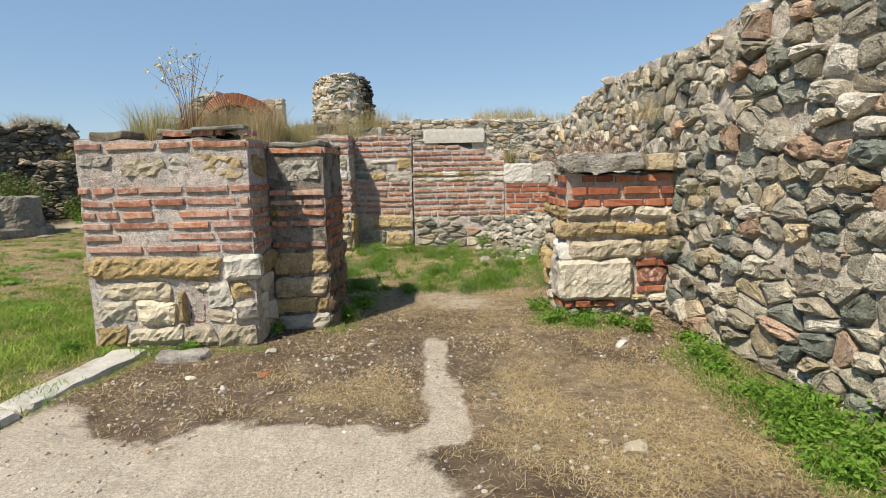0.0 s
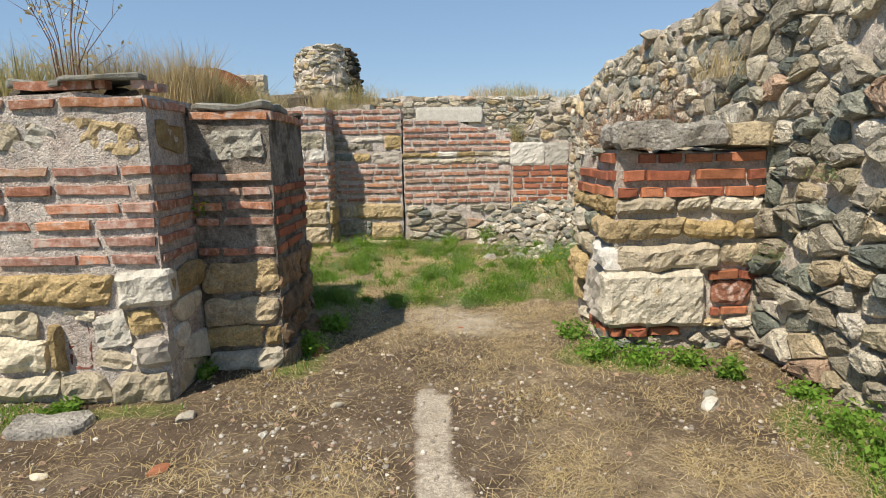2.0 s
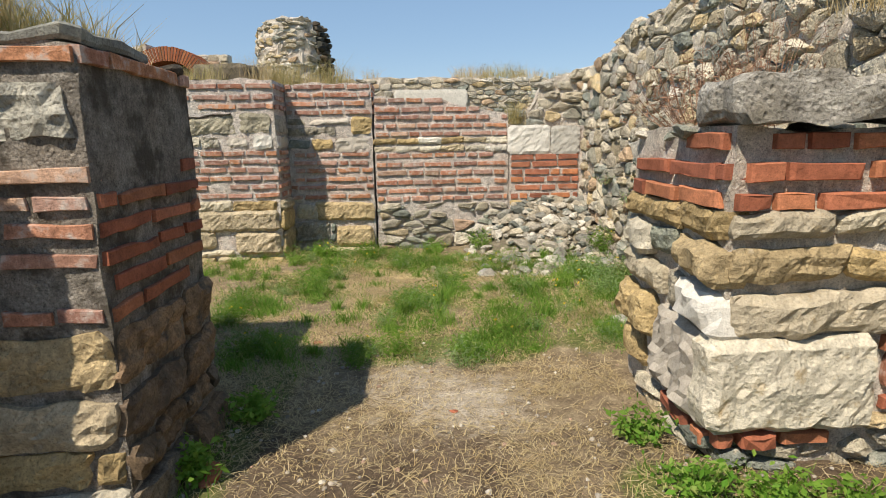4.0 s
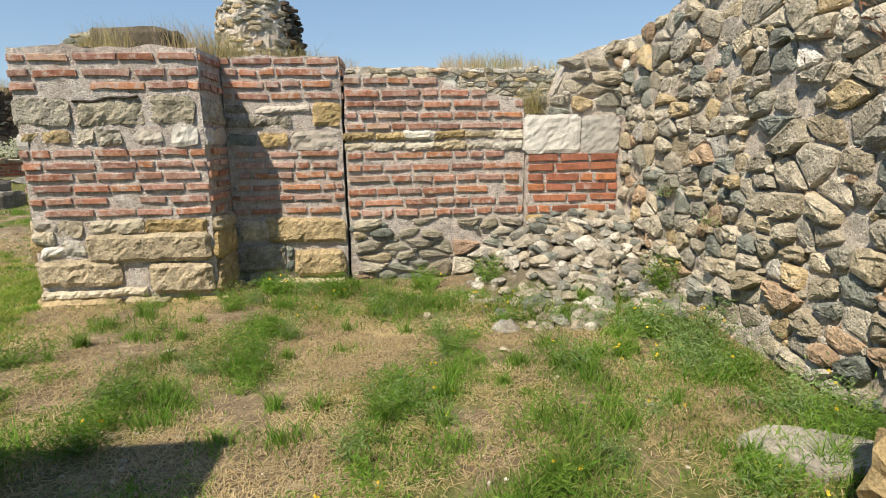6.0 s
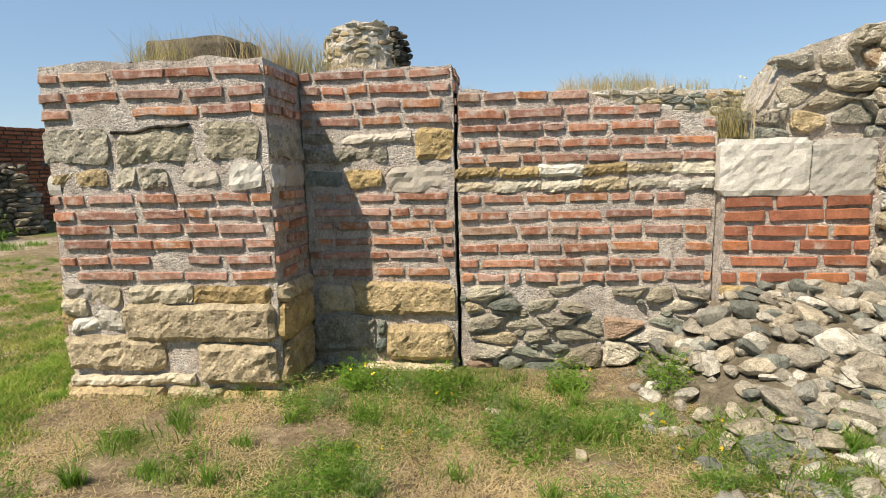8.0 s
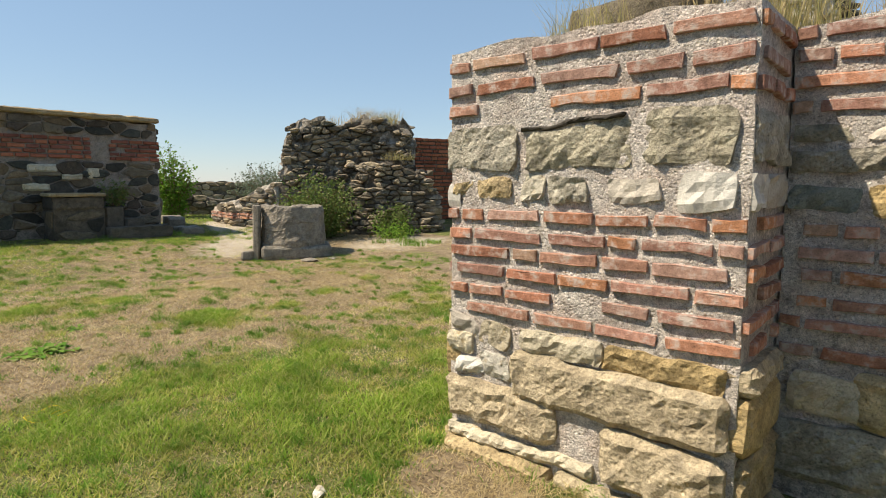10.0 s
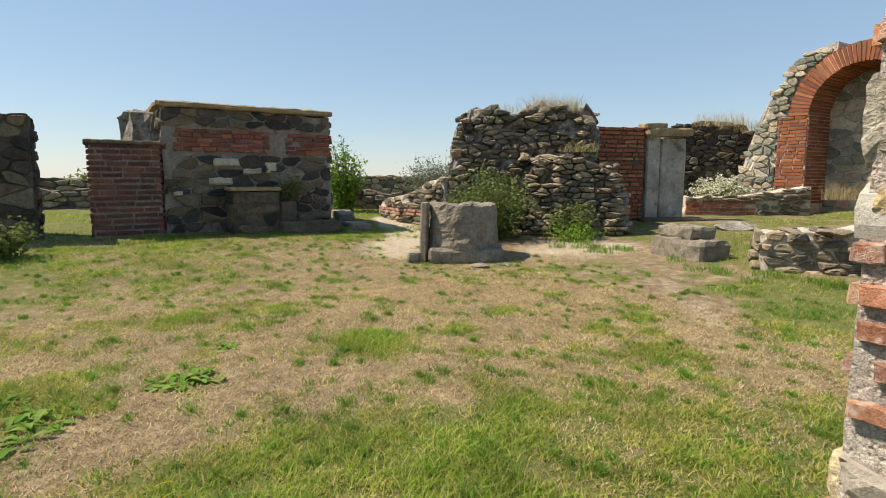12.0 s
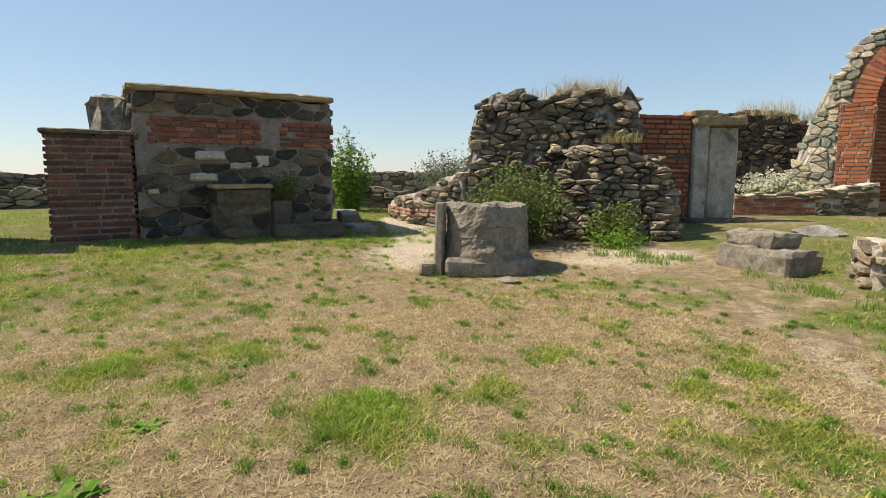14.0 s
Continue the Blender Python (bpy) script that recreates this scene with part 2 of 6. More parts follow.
def clip(poly, px, pz, nx, nz):
    out = []
    for (ax, az), (bx, bz) in zip(poly, poly[1:] + poly[:1]):
        da, db = (ax - px) * nx + (az - pz) * nz, (bx - px) * nx + (bz - pz) * nz
        if da <= 0:
            out.append((ax, az))
        if da * db < 0:
            f = da / (da - db)
            out.append((ax + (bx - ax) * f, az + (bz - az) * f))
    return out


def cells(rng, u0, u1, z0, z1, su, sz, jitter=0.4, drop=0.0, thin=0.16):
    """Irregular stones filling a strip of wall, about su wide and sz high."""
    cols, rows = max(1, round((u1 - u0) / su)), max(1, round((z1 - z0) / sz))
    su, sz = (u1 - u0) / cols, (z1 - z0) / rows
    seeds = {}
    for r in range(-1, rows + 1):
        for c in range(-1, cols + 1):
            seeds[c, r] = (c + 0.5 + (0.25 if r % 2 else -0.25) + rng.uniform(-jitter, jitter), r + 0.5 + rng.uniform(-jitter, jitter) * 0.8)
    for key in [k for k in seeds if rng.random() < thin]:
        del seeds[key]
    out = []
    for (c, r), (x, z) in seeds.items():
        if not (0 <= r < rows and 0 <= c < cols) or rng.random() < drop:
            continue
        poly = [(x - 1.5, z - 1.5), (x + 1.5, z - 1.5), (x + 1.5, z + 1.5), (x - 1.5, z + 1.5)]
        for dc in range(-2, 3):
            for dr in range(-2, 3):
                q = seeds.get((c + dc, r + dr))
                if q and (dc or dr):
                    poly = clip(poly, (x + q[0]) / 2, (z + q[1]) / 2, q[0] - x, q[1] - z)
        poly = [(u0 + min(max(a, 0), cols) * su, z0 + min(max(b, 0), rows) * sz) for a, b in poly]
        if len(poly) > 2:
            out.append(poly)
    return out


def middle(poly):
    return sum(p[0] for p in poly) / len(poly), sum(p[1] for p in poly) / len(poly)


def worn(poly, gap, rounds=1, cut=0.26):
    """Draws an outline in by the joint's half width and rounds its corners."""
    cx, cz = middle(poly)
    out = []
    for a, b in poly:
        dx, dz = a - cx, b - cz
        d = math.hypot(dx, dz) or 1e-6
        f = max(0.3, 1 - gap * 1.3 / d)
        out.append((cx + dx * f, cz + dz * f))
    for _ in range(rounds):
        nxt = []
        for (ax, az), (bx, bz) in zip(out, out[1:] + out[:1]):
            nxt += [(ax + (bx - ax) * cut, az + (bz - az) * cut), (bx + (ax - bx) * cut, bz + (az - bz) * cut)]
        out = nxt
    return out


JOINED, COUNT = {}, {}


def lay(wall, face, poly, mats, name, rng, proud=0.03, deep=0.07, bevel=0.016, dome=0.3, tilt=0.02, rugged=0.17, flat=False):
    """One stone or brick in a wall's face, an object of its own as far as the first 300 of a wall go."""
    cx, cz = middle(poly)
    n = len(poly)
    ta, tb = rng.uniform(-tilt, tilt) * 3, rng.uniform(-tilt, tilt) * 3
    size = max(0.02, min(max(p[0] for p in poly) - min(p[0] for p in poly), max(p[1] for p in poly) - min(p[1] for p in poly)))
    f = 1 - 2 * min(bevel, size * 0.3) / size
    verts = []
    for a, b in poly:
        verts.append((a - cx, deep, b - cz))
    for a, b in poly:
        verts.append((a - cx, -proud * (1 - dome) + ta * (a - cx) + tb * (b - cz), b - cz))
    for a, b in poly:
        a, b = (a - cx) * f, (b - cz) * f
        verts.append((a, -proud + ta * a + tb * b + rng.uniform(-rugged, rugged) * proud, b))
    faces = []
    for i in range(n):
        j = (i + 1) % n
        faces += [(i, j, n + j, n + i), (n + i, n + j, 2 * n + j, 2 * n + i)]
    if n > 6 and not flat:
        for a, b in poly:
            a, b = (a - cx) * 0.48 + rng.uniform(-0.01, 0.01), (b - cz) * 0.48
            verts.append((a, -proud * 1.08 + ta * a + tb * b + rng.uniform(-rugged, rugged) * proud, b))
        faces += [(2 * n + i, 2 * n + (i + 1) % n, 3 * n + (i + 1) % n, 3 * n + i) for i in range(n)] + [tuple(range(3 * n, 4 * n))]
    else:
        faces.append(tuple(range(2 * n, 3 * n)))
    key = (wall.name, name)
    COUNT[key] = COUNT.get(key, 0) + 1
    m = face.matrix(cx, cz)
    if COUNT[key] <= 300:
        ob = new(name, mesh(name, verts, faces, mats[0]))
        ob.parent = wall
        ob.matrix_basis = m
        return ob
    vs, fs = JOINED.setdefault((wall.name, name, mats[1].name), ([], []))
    k = len(vs)
    vs.extend((m @ Vector(v))[:] for v in verts)
    fs.extend(tuple(a + k for a in g) for g in faces)


def rubble(wall, face, u0, u1, z0, z1, rng, mats=stone_mix, su=0.22, sz=0.13, gap=0.011, proud=0.04, top=None, keep=None, name="stone", drop=0.05, dome=0.4, chips=0.0, tilt=0.03, thin=0.2):
    """Irregular stones over a stretch of wall; chips: the share of them with a small stone wedged in a joint beside it."""
    COUNT[wall.name, "chip"] = 999
    for poly in cells(rng, u0, u1, z0, z1, su, sz, drop=drop, thin=thin):
        cu, cz = middle(poly)
        if top and cz > top(cu) - 0.02:
            continue
        if keep and not keep(cu, cz):
            continue
        lay(wall, face, worn(poly, gap * rng.uniform(0.4, 2.4), cut=rng.uniform(0.1, 0.27)), mats, name, rng, proud * rng.uniform(0.3, 1.7), dome=dome, tilt=tilt, bevel=rng.uniform(0.008, 0.022))
        if rng.random() < chips:
            x, z = rng.choice(poly)
            r = rng.uniform(0.016, 0.042)
            turn = rng.uniform(0, 6.3)
            bit = [(x + r * rng.uniform(0.7, 1.6) * math.cos(turn + k * 1.05), z + r * rng.uniform(0.5, 1.0) * math.sin(turn + k * 1.05)) for k in range(6)]
            if u0 < x < u1 and z0 < z < z1 and not (top and z > top(x) - 0.03):
                lay(wall, face, bit, mats, "chip", rng, proud * rng.uniform(0.2, 1.1), bevel=0.008, dome=0.4, tilt=0.1)


def bricks(wall, face, u0, u1, heights, rng, mats=brick_mix, length=0.3, thick=0.05, proud=0.015, top=None, miss=0.02, name="brick", slope=0.0, gap=0.022, wear=0.004):
    """Single courses of flat bricks with thick mortar beds between them, centred at the given heights."""
    for z in heights:
        half = thick * 0.5 * rng.uniform(0.92, 1.08)
        u = u0 - rng.uniform(0, length * 0.7)
        while u < u1 - 0.05:
            w = length * rng.choice((0.55, 0.8, 1.0, 1.1, 1.35)) * rng.uniform(0.9, 1.1)
            a, b = max(u, u0) + gap * rng.uniform(0.2, 0.9), min(u + w, u1) - gap * rng.uniform(0.2, 0.9)
            u += w
            if b - a < 0.04 or rng.random() < miss or (top and z + half > top((a + b) / 2)):
                continue
            lift = slope * ((a + b) / 2 - u0) + rng.uniform(-0.004, 0.004)
            lean = rng.uniform(-0.004, 0.004)
            n = max(2, round((b - a) / 0.1))
            worn_edge = lambda: rng.uniform(-wear, wear) - (rng.uniform(0.0, 0.011) if rng.random() < 0.07 else 0)
            poly = [(a + (b - a) * i / n, z + lift - half - lean * (1 - 2 * i / n) - worn_edge()) for i in range(n + 1)]
            poly += [(b - (b - a) * i / n, z + lift + half + lean * (1 - 2 * i / n) + worn_edge()) for i in range(n + 1)]
            for k in (0, n, n + 1, 2 * n + 1):
                if rng.random() < 0.4:
                    x, y = poly[k]
                    poly[k] = (x + (0.5 * (a + b) - x) * rng.uniform(0.0, 0.1), y)
            lay(wall, face, poly, mats, name, rng, proud * rng.uniform(0.65, 1.4), bevel=0.004, dome=0.3, tilt=0.002, flat=True)


def courses(wall, face, u0, u1, z0, z1, n, rng, length=0.34, fill=0.48, **k):
    """n even courses of bricks between z0 and z1."""
    pitch = (z1 - z0) / n
    bricks(wall, face, u0, u1, [z0 + pitch * (r + 0.5) for r in range(n)], rng, length=length, thick=pitch * fill, **k)


def block(wall, face, u0, u1, z0, z1, rng, mats=ochre_mix, gap=0.012, proud=0.03, rough=0.02, name="block", rugged=0.09):
    """One squared block, its outline broken and its face pitted and eroded."""
    w, h = u1 - u0 - 1.2 * gap, z1 - z0 - 1.2 * gap
    step = max(0.022, min(0.036, h / 4))
    nu, nz = max(4, min(32, round(w / step))), max(3, min(14, round(h / step)))
    seed = rng.uniform(0, 60)
    out, amp = proud * rng.uniform(0.7, 1.3), 0.001 + rough * 0.95
    skew = [rng.uniform(-rough, rough) for _ in range(4)]
    verts, faces = [], []
    for k in range(-1, nz + 2):
        for i in range(-1, nu + 2):
            a, b = min(max(i / nu, 0), 1), min(max(k / nz, 0), 1)
            x, z = (a - 0.5) * w, (b - 0.5) * h
            n1 = noise.noise_vector(Vector((x * 7 + seed, z * 7, seed)))
            n2 = noise.noise_vector(Vector((x * 19 - seed, z * 26, seed)))
            edge = min(a * w, (1 - a) * w, b * h, (1 - b) * h)
            round_off = min(1.0, edge / 0.014)
            x += skew[0] * (b - 0.5) + n1.x * rough * 0.9 + n2.x * 0.006
            z += skew[1] * (a - 0.5) + n1.y * rough * 0.8 + n2.y * 0.005
            if edge < 1e-6:
                corner = min(a, 1 - a) < 1e-6 and min(b, 1 - b) < 1e-6
                pull = 0.07 * min(w, h) if corner else 0
                x -= math.copysign(pull, x)
                z -= math.copysign(pull * 0.6, z)
            n3 = noise.noise(Vector((x * 42 + seed, z * 60, seed)))
            d = n3 * 0.009 - out * (0.45 + 0.55 * round_off) - n1.z * amp * 0.9 - n2.z * amp * 0.65 + skew[2] * 0.4 * (a - 0.5) + skew[3] * 0.4 * (b - 0.5)
            if i in (-1, nu + 1) or k in (-1, nz + 1):
                d = 0.08
            verts.append((x, d, z))
    r = nu + 3
    for k in range(nz + 2):
        for i in range(nu + 2):
            p = k * r + i
            faces.append((p, p + 1, p + r + 1, p + r))
    key = (wall.name, name)
    COUNT[key] = COUNT.get(key, 0) + 1
    ob = new(name, mesh(name, verts, faces, mats[0]))
    ob.parent = wall
    ob.matrix_basis = face.matrix((u0 + u1) / 2, (z0 + z1) / 2)
    return ob


def row(wall, face, u0, u1, z0, z1, rng, width, **k):
    u = u0
    while u < u1 - 0.04:
        w = width * rng.uniform(0.6, 1.4)
        if u1 - u - w < width * 0.4:
            w = u1 - u
        block(wall, face, u, u + w, z0 + rng.uniform(-0.01, 0.01), z1 + rng.uniform(-0.01, 0.01), rng, **k)
        u += w


def flush_joined():
    for (wall, name, material), (vs, fs) in JOINED.items():
        part("joined_" + name + "work", vs, fs, bpy.data.materials[material], bpy.data.objects[wall], kind="stuff")
    JOINED.clear()


def pebble_mesh(seed, material, detail=1, flat=0.6, name="stone"):
    """A broken stone about one metre across, resting on z = 0."""
    rng = random.Random(seed)
    bm = bmesh.new()
    bmesh.ops.create_icosphere(bm, subdivisions=detail + 1, radius=0.5)
    cuts = [Vector((rng.gauss(0, 1), rng.gauss(0, 1), rng.gauss(0, 0.8))).normalized() for _ in range(9)]
    lims = [rng.uniform(0.2, 0.38) for _ in cuts]
    for v in bm.verts:
        for n, l in zip(cuts, lims):
            d = v.co.dot(n) - l
            if d > 0:
                v.co -= n * d * 0.97
        v.co += wobble(*v.co, 3.0, seed) * 0.03
        v.co.z *= flat
    low = min(v.co.z for v in bm.verts)
    for v in bm.verts:
        v.co.z -= low * 0.8
    me = bpy.data.meshes.new(name)
    bm.to_mesh(me)
    bm.free()
    me.materials.append(material)
    return me


def slab(name, pts, z0, z1, material, parent=None, label="", category="", kind="", amp=0.012, step=3, z_at=None):
    """A flat stone with a broken outline, bevelled and slightly uneven."""
    fine = []
    for (ax, ay), (bx, by) in zip(pts, list(pts[1:]) + list(pts[:1])):
        k = max(1, round(math.hypot(bx - ax, by - ay) / 0.22))
        fine += [(ax + (bx - ax) * i / k, ay + (by - ay) * i / k) for i in range(k)]
    pts = worn(fine, 0.0, 1, 0.2)
    n = len(pts)
    cx, cy = middle(pts)
    verts, faces = [], []
    for s, z in ((0.97, z0), (1.0, z0 + (z1 - z0) * 0.25), (1.0, z1 - (z1 - z0) * 0.2), (0.95, z1), (0.55, z1)):
        for x, y in pts:
            p = Vector((cx + (x - cx) * s, cy + (y - cy) * s, z))
            verts.append((p + wobble(*p, 6.0) * amp)[:])
    for r in range(4):
        for i in range(n):
            j = (i + 1) % n
            faces.append((r * n + i, r * n + j, r * n + n + j, r * n + n + i))
    faces += [tuple(range(4 * n, 5 * n)), tuple(range(n - 1, -1, -1))]
    ob = new(name, mesh(name, verts, faces, material))
    ob.parent = parent
    return tagged(ob, label, category, kind=kind)

# ---- ground ----


LATTICE = {}


def vnoise(x, y, scale, seed):
    """Smooth noise from 0 to 1 on arrays of plan places."""
    if seed not in LATTICE:
        LATTICE[seed] = np.random.RandomState(seed).rand(257, 257)
    g = LATTICE[seed]
    fx, fy = np.asarray(x) / scale + 128.37, np.asarray(y) / scale + 128.71
    ix, iy = np.floor(fx).astype(int), np.floor(fy).astype(int)
    ax, ay = fx - ix, fy - iy
    ax, ay = ax * ax * (3 - 2 * ax), ay * ay * (3 - 2 * ay)
    ix, iy = ix % 256, iy % 256
    return (g[ix, iy] * (1 - ax) + g[ix + 1, iy] * ax) * (1 - ay) + (g[ix, iy + 1] * (1 - ax) + g[ix + 1, iy + 1] * ax) * ay


def soft(v, a, b):
    t = np.clip((np.asarray(v, float) - a) / (b - a), 0, 1)
    return t * t * (3 - 2 * t)


def near(x, y, cx, cy, r, edge=0.5):
    return 1 - soft(np.hypot(np.asarray(x) - cx, np.asarray(y) - cy), r * (1 - edge), r * (1 + edge))


def strip(x, y, ax, ay, bx, by, w):
    """1 along a line in plan, fading out at about w from it."""
    x, y = np.asarray(x, float), np.asarray(y, float)
    dx, dy = bx - ax, by - ay
    f = np.clip(((x - ax) * dx + (y - ay) * dy) / (dx * dx + dy * dy), 0, 1)
    return 1 - soft(np.hypot(x - ax - f * dx, y - ay - f * dy), w * 0.5, w * 1.4)


def lie(x, y):
    """The lie of the land: level, rising gently towards the far ruins, sinking again beyond them."""
    x, y = np.asarray(x, float), np.asarray(y, float)
    h = np.maximum(0, -(x + 11)) * 0.1 + np.maximum(0, y - 14) * 0.06
    h = 0.5 * np.tanh(h / 0.5)
    far = soft(np.hypot(x + 6, y - 10), 22, 60)
    h = h * (1 - far) - 0.6 * far
    h = h + (vnoise(x, y, 1.3, 3) - 0.5) * 0.06 + (vnoise(x, y, 0.4, 4) - 0.5) * 0.025
    h = h + 0.3 * soft(y - 17.2 - 0.45 * (x + 8.9), 0, 0.8) * soft(x, -9.6, -8.6) * (1 - far)
    return h + 0.18 * near(x, y, 1.9, 10.3, 1.0, 0.8)


def gz(x, y):
    return float(lie(x, y))


PATCHES = ((-8.27, 11.41, 0.16), (-8.69, 10.32, 0.16), (-9.09, 11.37, 0.14), (-7.0, 11.57, 0.26), (-6.32, 13.46, 0.2), (-6.24, 12.83, 0.16), (-6.66, 14.82, 0.24), (-7.14, 10.63, 0.3), (-6.25, 11.25, 0.2),
           (-8.75, 9.31, 0.3), (-7.4, 12.4, 0.2), (-5.9, 12.2, 0.18), (-9.6, 12.6, 0.2), (-7.9, 13.6, 0.2), (-10.2, 10.8, 0.2))


TUSSOCKS = ((-1.04, 9.15, 0.2), (-0.99, 8.52, 0.22), (-1.47, 8.01, 0.2), (-1.51, 7.65, 0.16), (-0.2, 8.13, 0.24), (-0.15, 7.51, 0.18), (0.22, 9.0, 0.22), (0.26, 8.48, 0.18), (-0.24, 6.95, 0.25), (0.54, 7.01, 0.2), (1.67, 8.97, 0.22),
            (1.81, 8.31, 0.25), (1.36, 7.12, 0.2), (1.98, 7.49, 0.16), (-2.58, 8.81, 0.2), (-2.43, 8.2, 0.18), (0.98, 8.19, 0.18), (0.3, 6.82, 0.2), (-1.09, 7.04, 0.25), (-1.5, 9.88, 0.18), (-0.2, 9.62, 0.16))
TRAMPLED = ((-0.38, 8.74, 0.22), (0.34, 7.59, 0.26), (1.58, 7.84, 0.2), (-0.58, 7.43, 0.22), (-1.19, 7.5, 0.2), (-1.99, 8.33, 0.18), (0.81, 6.77, 0.2))


def greenness(x, y):
    x, y = np.asarray(x, float), np.asarray(y, float)
    n = 0.38 * vnoise(x, y, 0.95, 11) + 0.36 * vnoise(x, y, 0.36, 12) + 0.26 * vnoise(x, y, 0.15, 13)
    lawn = soft(-x, 2.6, 3.2)
    fresh = 0.2 * near(x, y, -3.9, 9.3, 1.6, 0.7) + 0.2 * near(x, y, -3.9, 11.6, 1.8, 0.6) + 0.45 * near(x, y, -4.6, 5.0, 2.2, 0.6) + 0.25 * soft(-x, 13, 15)
    dry = 0.30 * near(x, y, -9.0, 11.5, 3.4, 0.7) + 0.55 * near(x, y, -10.3, 16.2, 1.5, 0.6) + 0.5 * strip(x, y, -7.3, 15.2, -4.6, 12.9, 0.4)
    xr = x + 0.3 * (vnoise(x, y, 0.2, 14) - 0.5)
    for px, py, pr in PATCHES:
        fresh = fresh + 0.42 * near(xr, y, px, py, pr, 0.6)
    room = soft(y, 6.3, 7.2) * (1 - lawn)
    g = lawn * (n * 1.2 + fresh - dry - 0.12)
    bare = 0.6 * strip(x, y, -3.0, 9.85, -1.3, 9.7, 0.2)
    g = g * (1 - bare) + room * (n * 1.35 - 0.3 - bare + 0.16 * strip(x, y, -1.0, 10.0, 0.8, 9.7, 0.3) + 0.28 * strip(x, y, 2.0, 9.4, 1.7, 7.0, 0.3) - 0.35 * strip(x, y, -0.3, 8.9, 0.4, 8.7, 0.35))
    for px, py, pr in TUSSOCKS:
        g = g + 0.3 * near(xr, y, px, py, pr, 0.7)
    for px, py, pr in TRAMPLED:
        g = g * (1 - 0.85 * near(xr, y, px, py, pr, 0.6))
    g = g + (0.45 + 0.8 * n) * strip(x, y, 2.0, 4.2, 2.05, 2.0, 0.33) + 0.7 * strip(x, y, 0.95, 5.35, 1.5, 5.15, 0.2) + 0.5 * strip(x, y, -1.0, 5.2, -0.9, 6.7, 0.2)
    g = g + 0.6 * strip(x, y, -3.0, 2.4, -2.5, 4.6, 0.16) + 0.5 * strip(x, y, -3.3, 4.6, -1.6, 4.65, 0.12)
    return np.clip(g, 0, 1)


def sandiness(x, y):
    x, y = np.asarray(x, float), np.asarray(y, float)
    rag = 0.5 * (vnoise(x, y, 0.45, 22) - 0.5) + 0.25 * (vnoise(x, y, 0.15, 23) - 0.5)
    s = 0.85 * strip(x, y, -0.1, 4.75, 0.02, 3.0, 0.13 + 0.12 * rag)
    s = s + soft(3.15 - 0.16 * (x + 1.2) - y + rag * 1.3, -0.25, 0.45) * (1 - soft(x + rag, -0.05, 0.35)) * soft(x, -2.9, -2.5)
    s = s + 0.3 * near(x, y, 1.3, 3.3, 0.35, 0.8) + 0.5 * near(x, y, 0.2, 6.4, 0.8, 0.8) + 0.4 * near(x, y, -1.9, 7.2, 0.4, 0.8)
    s = s + 0.72 * near(x, y, -10.2, 16.4, 1.3, 0.7) + 0.7 * near(x, y, -12.2, 13.6, 1.1, 0.7) + 0.8 * strip(x, y, -13.0, 14.5, -16, 15.6, 0.7) + 0.5 * strip(x, y, -7.3, 15.2, -4.6, 12.9, 0.25)
    return np.clip(s, 0, 1) * (0.6 + 0.5 * vnoise(x, y, 0.5, 21))


def strewn(x, y):
    """How much dry hay covers the earth: on the path's far side, and nearly all over the room and the lawn."""
    x, y = np.asarray(x, float), np.asarray(y, float)
    n = 0.5 * vnoise(x, y, 0.8, 61) + 0.5 * vnoise(x, y, 0.3, 62)
    inside = np.maximum(soft(y, 5.2, 6.4), soft(-x, 2.6, 3.1))
    path = 0.75 * near(x, y, 1.0, 3.4, 0.9, 0.8) + 0.4 * near(x, y, -0.7, 3.6, 0.6, 0.8) + 0.4 * near(x, y, 0.8, 5.2, 0.6, 0.8)
    return np.clip(n * 0.5 + 0.62 * inside + path * (1 - inside) * 0.9 - 0.12, 0, 1)


def axis(a, b, step, reach):
    mid = list(np.arange(a, b + 1e-6, step))
    out, d = [], step
    x = 0.0
    while x < reach:
        d *= 1.35
        x += d
        out.append(x)
    return np.array([a - v for v in reversed(out)] + mid + [b + v for v in out])


